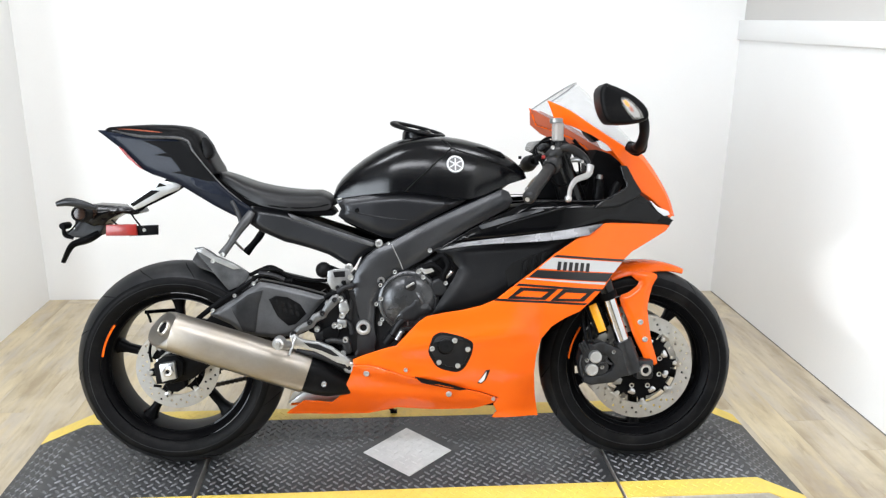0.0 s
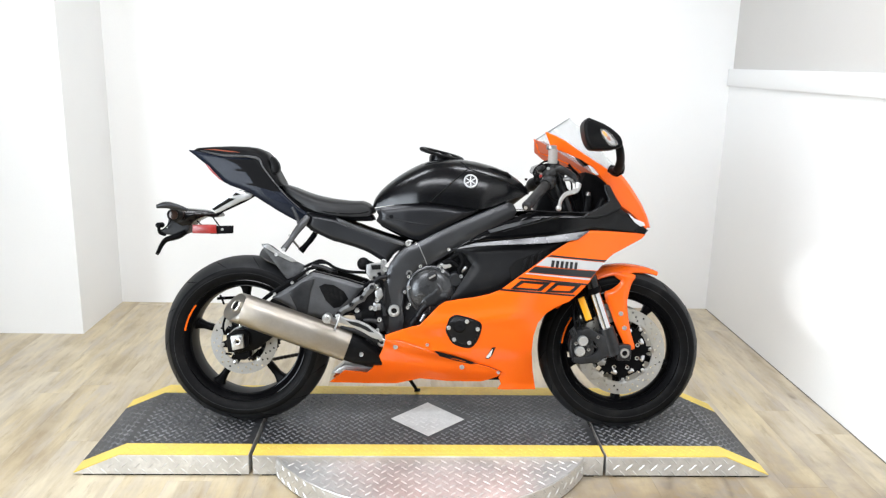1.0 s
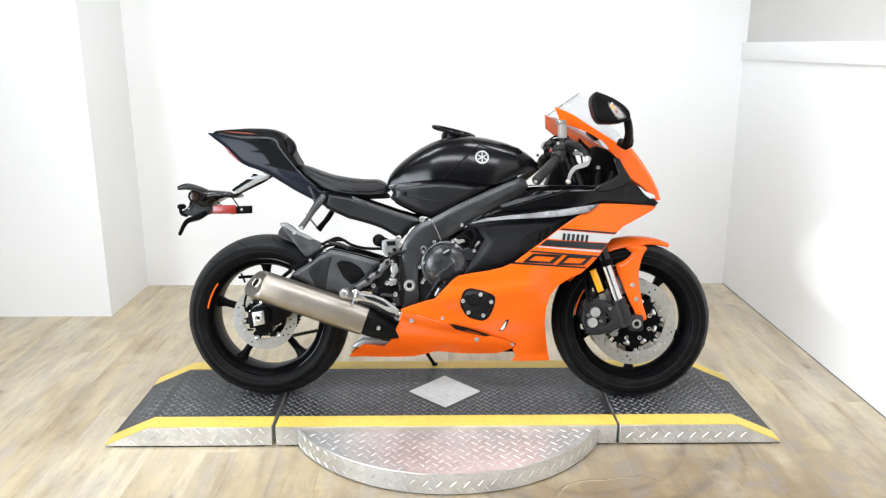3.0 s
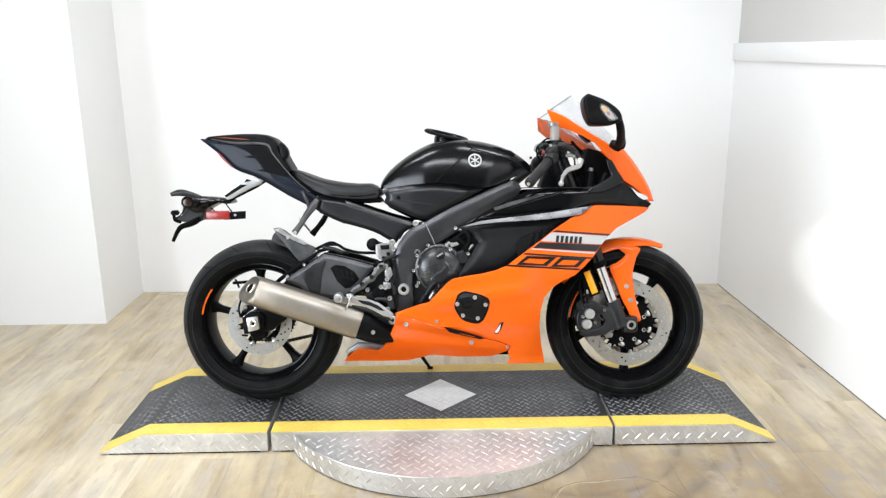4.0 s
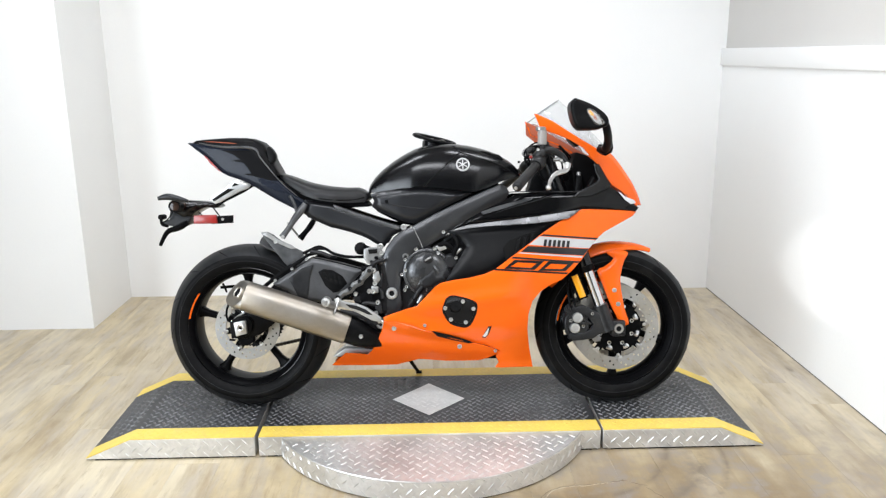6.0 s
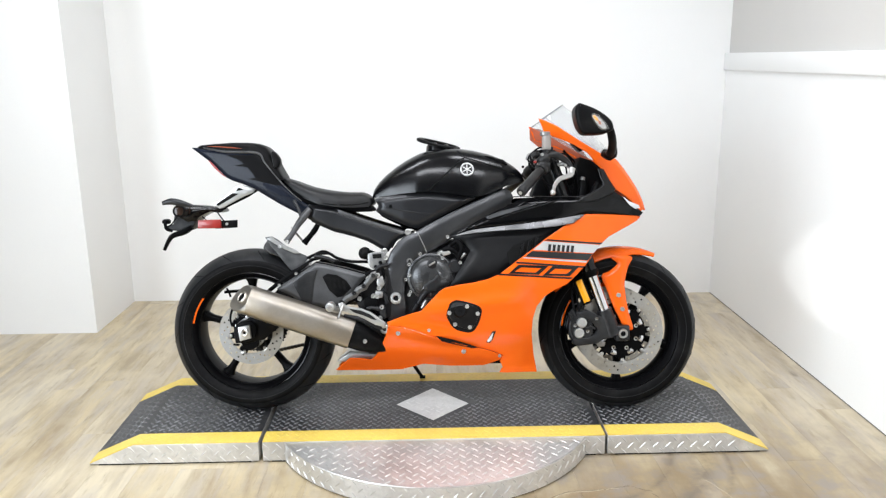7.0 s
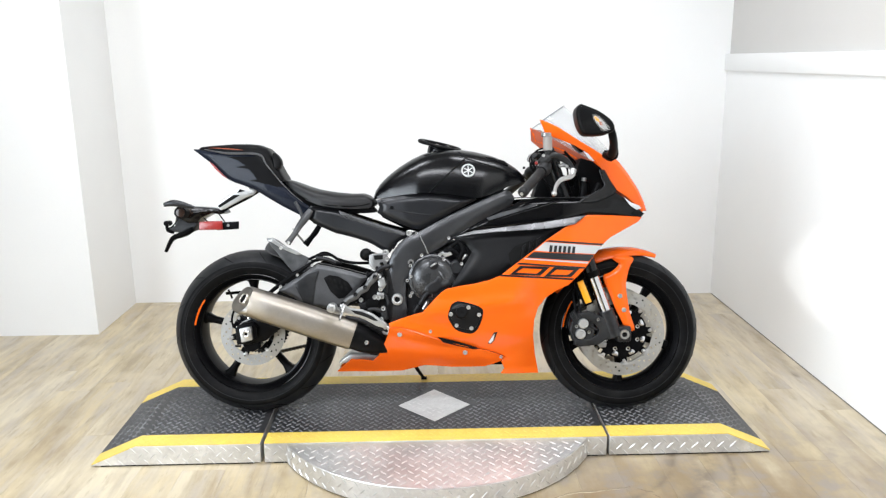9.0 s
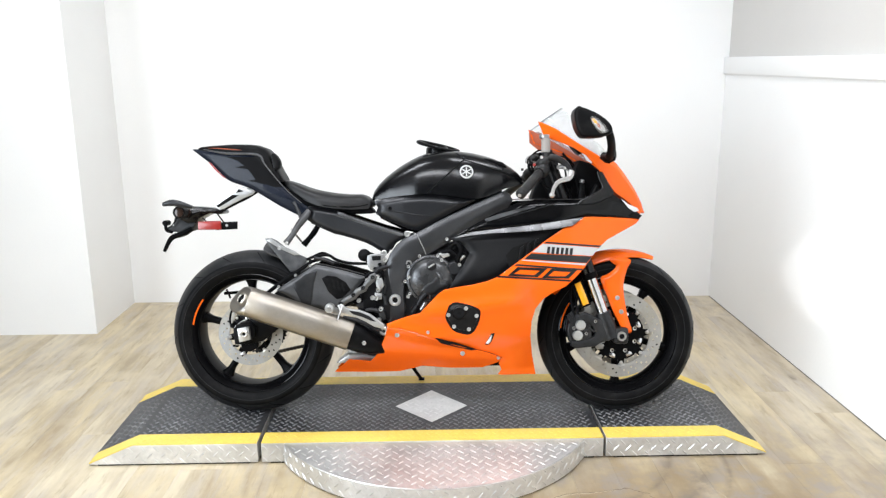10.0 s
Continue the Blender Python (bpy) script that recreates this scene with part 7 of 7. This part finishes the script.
for pts, r, mt in (([(-0.212, -0.170, 0.522), (-0.196, -0.170, 0.514), (-0.188, -0.170, 0.489)], 0.009, ALUDARK), ([(-0.204, -0.165, 0.546), (-0.188, -0.165, 0.559), (-0.159, -0.160, 0.566)], 0.008, ALUDARK), ([(-0.188, -0.160, 0.579), (-0.176, -0.160, 0.529), (-0.185, -0.160, 0.488)], 0.006, DARKPL),
                   ([(-0.237, -0.180, 0.409), (-0.217, -0.180, 0.413), (-0.188, -0.180, 0.408), (-0.181, -0.170, 0.419)], 0.008, ENGINE), ([(-0.283, -0.170, 0.445), (-0.242, -0.170, 0.432), (-0.205, -0.170, 0.440)], 0.009, DARKPL), ([(-0.201, -0.165, 0.468), (-0.173, -0.165, 0.456), (-0.165, -0.165, 0.427)], 0.007, ENGINE),
                   ([(-0.197, -0.150, 0.545), (-0.173, -0.150, 0.512), (-0.174, -0.150, 0.466)], 0.010, ENGINE), ([(-0.243, -0.150, 0.529), (-0.214, -0.150, 0.541), (-0.189, -0.150, 0.528)], 0.007, DARKPL)):
    part("linkage_rod", tube(pts, r, 10), mt, bike)
for q in [(-0.191, 0.484), (-0.261, 0.446), (-0.182, 0.415), (-0.212, 0.456), (-0.195, 0.531), (-0.166, 0.592), (-0.198, 0.454), (-0.230, 0.519), (-0.189, 0.376)]:
    bolt(q[0], q[1], -0.185, 0.0085, ALU, 0.006)
# shock reservoir and its bracket
q = [(-0.246, 0.606)][0]
bb = bmesh.new()
bmesh.ops.create_uvsphere(bb, u_segments=20, v_segments=14, radius=0.023, matrix=Matrix.Translation((q[0], -0.13, q[1])) @ Matrix.Diagonal((1.0, 1.0, 1.0, 1)))
part("shock_reservoir", bb, PLASTIC, bike, "black shock absorber cap")
part("shock_body", tube([(-0.248, -0.110, 0.604), (-0.209, -0.100, 0.586), (-0.165, -0.080, 0.564)], [0.020, 0.020, 0.018], 14), PLASTIC, bike)
brk = part("reservoir_mount", panel([(-0.233, 0.605), (-0.213, 0.611), (-0.172, 0.611), (-0.164, 0.590), (-0.172, 0.565), (-0.164, 0.553), (-0.197, 0.545), (-0.222, 0.553), (-0.234, 0.574)], -0.152, 0.012, 0.02, 0.002), ALU2, bike, "machined aluminium mount")
part("mount_window", panel([(-0.217, 0.603), (-0.184, 0.605), (-0.184, 0.590), (-0.213, 0.588)], -0.1535, 0.002, 0.03, 0.0005), SEAM, brk)
for q in [(-0.189, 0.574), (-0.205, 0.559)]:
    bolt(q[0], q[1], -0.156, 0.006, ALUDARK, 0.005, brk)
part("shock_spring_cover", tube([(-0.277, -0.030, 0.517), (-0.235, -0.030, 0.452), (-0.193, -0.030, 0.365)], 0.032, 16), DARKPL, bike)
part("rear_engine_mass", panel([(-0.248, 0.514), (-0.171, 0.578), (-0.107, 0.513), (-0.109, 0.349), (-0.174, 0.317), (-0.261, 0.339), (-0.281, 0.427)], -0.08, 0.16, 0.05, 0.01), DARKPL, bike)

# pillion hangers
for pts, r, mt in (([(-0.449, -0.105, 0.770), (-0.465, -0.112, 0.745), (-0.488, -0.118, 0.714), (-0.508, -0.122, 0.682), (-0.533, -0.125, 0.649)], [0.010, 0.014, 0.012, 0.010, 0.012], HUGGER), ([(-0.506, -0.100, 0.801), (-0.488, -0.108, 0.768), (-0.480, -0.112, 0.743)], 0.006, GREY),
                   ([(-0.444, 0.060, 0.708), (-0.460, 0.060, 0.682), (-0.478, 0.060, 0.660), (-0.501, 0.060, 0.633)], [0.010, 0.011, 0.010, 0.013], DARKPL), ([(-0.520, -0.080, 0.701), (-0.510, -0.050, 0.678), (-0.498, 0.000, 0.650)], 0.004, ALU)):
    part("pillion_hanger", tube(pts, r, 12, 5, 0.7), mt, bike, "dark metal pillion footrest hanger")
for q in [(-0.528, 0.651), (-0.555, 0.633)]:
    bolt(q[0], q[1], -0.136, 0.0065, ALU)

# -- plate holder and rear lamps --
holder = part("plate_holder", panel([(-0.959, 0.774), (-0.923, 0.787), (-0.869, 0.784), (-0.827, 0.780), (-0.793, 0.773), (-0.787, 0.762), (-0.806, 0.756), (-0.836, 0.761), (-0.857, 0.752), (-0.879, 0.740), (-0.893, 0.723), (-0.919, 0.714), (-0.952, 0.732), (-0.969, 0.753)], -0.045, 0.09, 0.012, 0.006, roll=0.012, rollw=0.02), SATIN, bike, "black number plate holder with lamps")
arm_plate = part("holder_arm", panel([(-0.817, 0.790), (-0.750, 0.836), (-0.729, 0.857), (-0.705, 0.854), (-0.659, 0.846), (-0.670, 0.831), (-0.706, 0.817), (-0.775, 0.781), (-0.796, 0.773)], -0.045, 0.004, 0.03, 0.0012), ALU, holder, "bare aluminium plate holder arm")
part("arm_window", panel([(-0.722, 0.850), (-0.703, 0.842), (-0.733, 0.836)], -0.0462, 0.002, 0.03, 0.0), SEAM, arm_plate)
part("arm_window", panel([(-0.808, 0.788), (-0.800, 0.781), (-0.722, 0.827), (-0.746, 0.829)], -0.0462, 0.002, 0.03, 0.0), SEAM, arm_plate)
part("holder_arm", flipped(panel([(-0.817, 0.790), (-0.750, 0.836), (-0.729, 0.857), (-0.659, 0.846), (-0.706, 0.817), (-0.796, 0.773)], -0.045, 0.004, 0.03, 0.0012)), DARKPL, holder)
part("indicator_ring", lathe([(0.0165, -0.1235), (0.018, -0.127), (0.022, -0.125), (0.0235, -0.115), (0.0235, -0.085)], -0.922, 0.765, 24), PLASTIC, holder)
part("indicator_stalk", tube([(-0.918, -0.050, 0.778), (-0.927, -0.100, 0.775)], 0.008, 10), PLASTIC, holder)
part("indicator", tube([(-0.862, -0.150, 0.783), (-0.903, -0.150, 0.794), (-0.938, -0.150, 0.800), (-0.971, -0.150, 0.794)], [0.006, 0.011, 0.012, 0.007], 16, 6, 0.8), GREY, holder, "dark rear indicator")
part("indicator_face", lathe([(0, -0.125), (0.016, -0.123), (0.020, -0.115), (0.020, -0.05)], *[(-0.922, 0.765)][0], 24), SMOKE, holder, "smoked round lens")
part("plate_lamp", panel([(-0.969, 0.749), (-0.922, 0.731), (-0.888, 0.723), (-0.902, 0.697), (-0.937, 0.685), (-0.962, 0.689), (-1.001, 0.694), (-1.006, 0.706), (-0.974, 0.715)], -0.035, 0.07, 0.02, 0.004), CASTGREY, holder)
part("plate_hook", tube([(-0.904, -0.030, 0.704), (-0.937, -0.030, 0.685), (-0.976, -0.030, 0.672), (-0.993, -0.030, 0.655), (-1.012, -0.030, 0.617)], [0.010, 0.012, 0.010, 0.008, 0.006], 10, 5, 1.6), DARKPL, holder)
part("plate_bolt", lathe([(0, -0.046), (0.008, -0.046), (0.010, -0.042), (0.010, 0.0)], *[(-1.004, 0.724)][0], 14), DARKPL, holder)
part("bolt_shaft", tube([(-1.002, -0.040, 0.724), (-0.999, -0.040, 0.698), (-0.979, -0.030, 0.689)], 0.006, 8), DARKPL, holder)
part("red_reflector", panel([(-0.869, 0.730), (-0.785, 0.732), (-0.783, 0.700), (-0.870, 0.699)], -0.075, 0.010, 0.05, 0.002), RED, holder, "rectangular red side reflector")
part("reflector_plate", panel([(-0.805, 0.725), (-0.725, 0.729), (-0.726, 0.702), (-0.806, 0.698)], -0.066, 0.004, 0.05, 0.001), DARKPL, holder)
q = [(-0.764, 0.715)][0]
bolt(q[0], q[1], -0.067, 0.005, ALU, 0.003, holder)
for pts in ([(-0.801, -0.060, 0.761), (-0.788, -0.065, 0.744), (-0.775, -0.066, 0.727)], [(-0.857, -0.060, 0.744), (-0.847, -0.065, 0.736), (-0.837, -0.070, 0.728)], [(-0.953, -0.050, 0.745), (-0.967, -0.050, 0.724), (-0.984, -0.050, 0.707)]):
    part("lamp_lead", tube(pts, 0.0025, 6), DARKPL, holder)

# side stand on the far side
FOOT = (-0.054, 0.272, 0.055)
part("side_stand", tube([(-0.12, 0.11, 0.24), (-0.09, 0.17, 0.14), FOOT], [0.010, 0.008, 0.007], 12), DARKPL, bike, "black side stand")
part("stand_foot", moved(box(-0.010, 0.014, -0.012, 0.012, -0.003, 0.003, 0.002), Matrix.Translation(FOOT) @ pose(0, 0, 0, 10, 0, 0)), DARKPL, bike)

# ---- floor planks ----
PW, PL = 0.152, 1.22
me = bpy.data.meshes.new("plank")
b = box(0.0003, PW - 0.0003, 0.0003, PL - 0.0003, -0.005, 0.0, 0.0)
b.to_mesh(me)
b.free()
me.materials.append(PLANK)
rng = random.Random(7)
x = XR - PW
while x > -3.3:
    y = YB - PL - rng.uniform(0, PL)
    ys = [y]
    while ys[-1] > -4.6:
        ys.append(ys[-1] - PL)
    ys.insert(0, ys[0] + PL)
    for y in ys:
        pl = new("plank", me)
        pl.parent = floor
        pl.location = (x, y, 0)
        if y + PL > YB:
            pl.scale = (1, (YB - y) / PL, 1)
        if y < -4.6:
            pl.location.y, pl.scale = -4.6, (1, (y + PL + 4.6) / PL, 1)
    x -= PW
# the floor behind the camera, in one sheet
link_me = box(-3.3, XR, -6.0, -4.6, -0.0045, -0.0005, 0)
part("floor_far", link_me, PLANK, floor)

# lifted edges and scratches on the worn planks
def floor_line(pts, width):
    """A thin, low, ragged ridge along the floor."""
    fine = smooth_path([(x, y, 0) for x, y in pts], 5)
    bm, loops = bmesh.new(), []
    for k, q in enumerate(fine):
        d = (fine[min(k + 1, len(fine) - 1)] - fine[max(k - 1, 0)]).normalized()
        w = width * rng.uniform(0.35, 1.0) * (0.3 if k in (0, len(fine) - 1) else 1)
        s = Vector((-d.y, d.x, 0)) * w
        j = Vector((rng.uniform(-1, 1), rng.uniform(-1, 1), 0)) * 0.003
        loops.append([q + j - s, q + j + Vector((0, 0, 0.0008)), q + j + s])
    rings(bm, loops, closed=False)
    return bm


WORN = mat("worn_plank_edge", (0.17, 0.125, 0.075), 0.6, vary=0.3, big=20.0)
PALE = mat("scraped_plank_edge", (0.45, 0.39, 0.29), 0.6, vary=0.2, big=20.0)
for pts, w, mt in (([(0.331, -0.599), (0.36, -0.55), (0.419, -0.509), (0.49, -0.498), (0.554, -0.493), (0.60, -0.482), (0.644, -0.475)], 0.0022, WORN),
                   ([(0.634, -0.467), (0.67, -0.492), (0.709, -0.512)], 0.0022, WORN), ([(0.345, -0.60), (0.40, -0.522), (0.50, -0.503), (0.60, -0.489)], 0.0016, PALE),
                   ([(0.70, -0.52), (0.735, -0.575), (0.765, -0.64)], 0.0016, WORN), ([(0.90, -0.44), (0.935, -0.50), (0.955, -0.56)], 0.0014, PALE)):
    part("floor_scratch", floor_line(pts, w), mt, floor, "ragged worn plank edge")
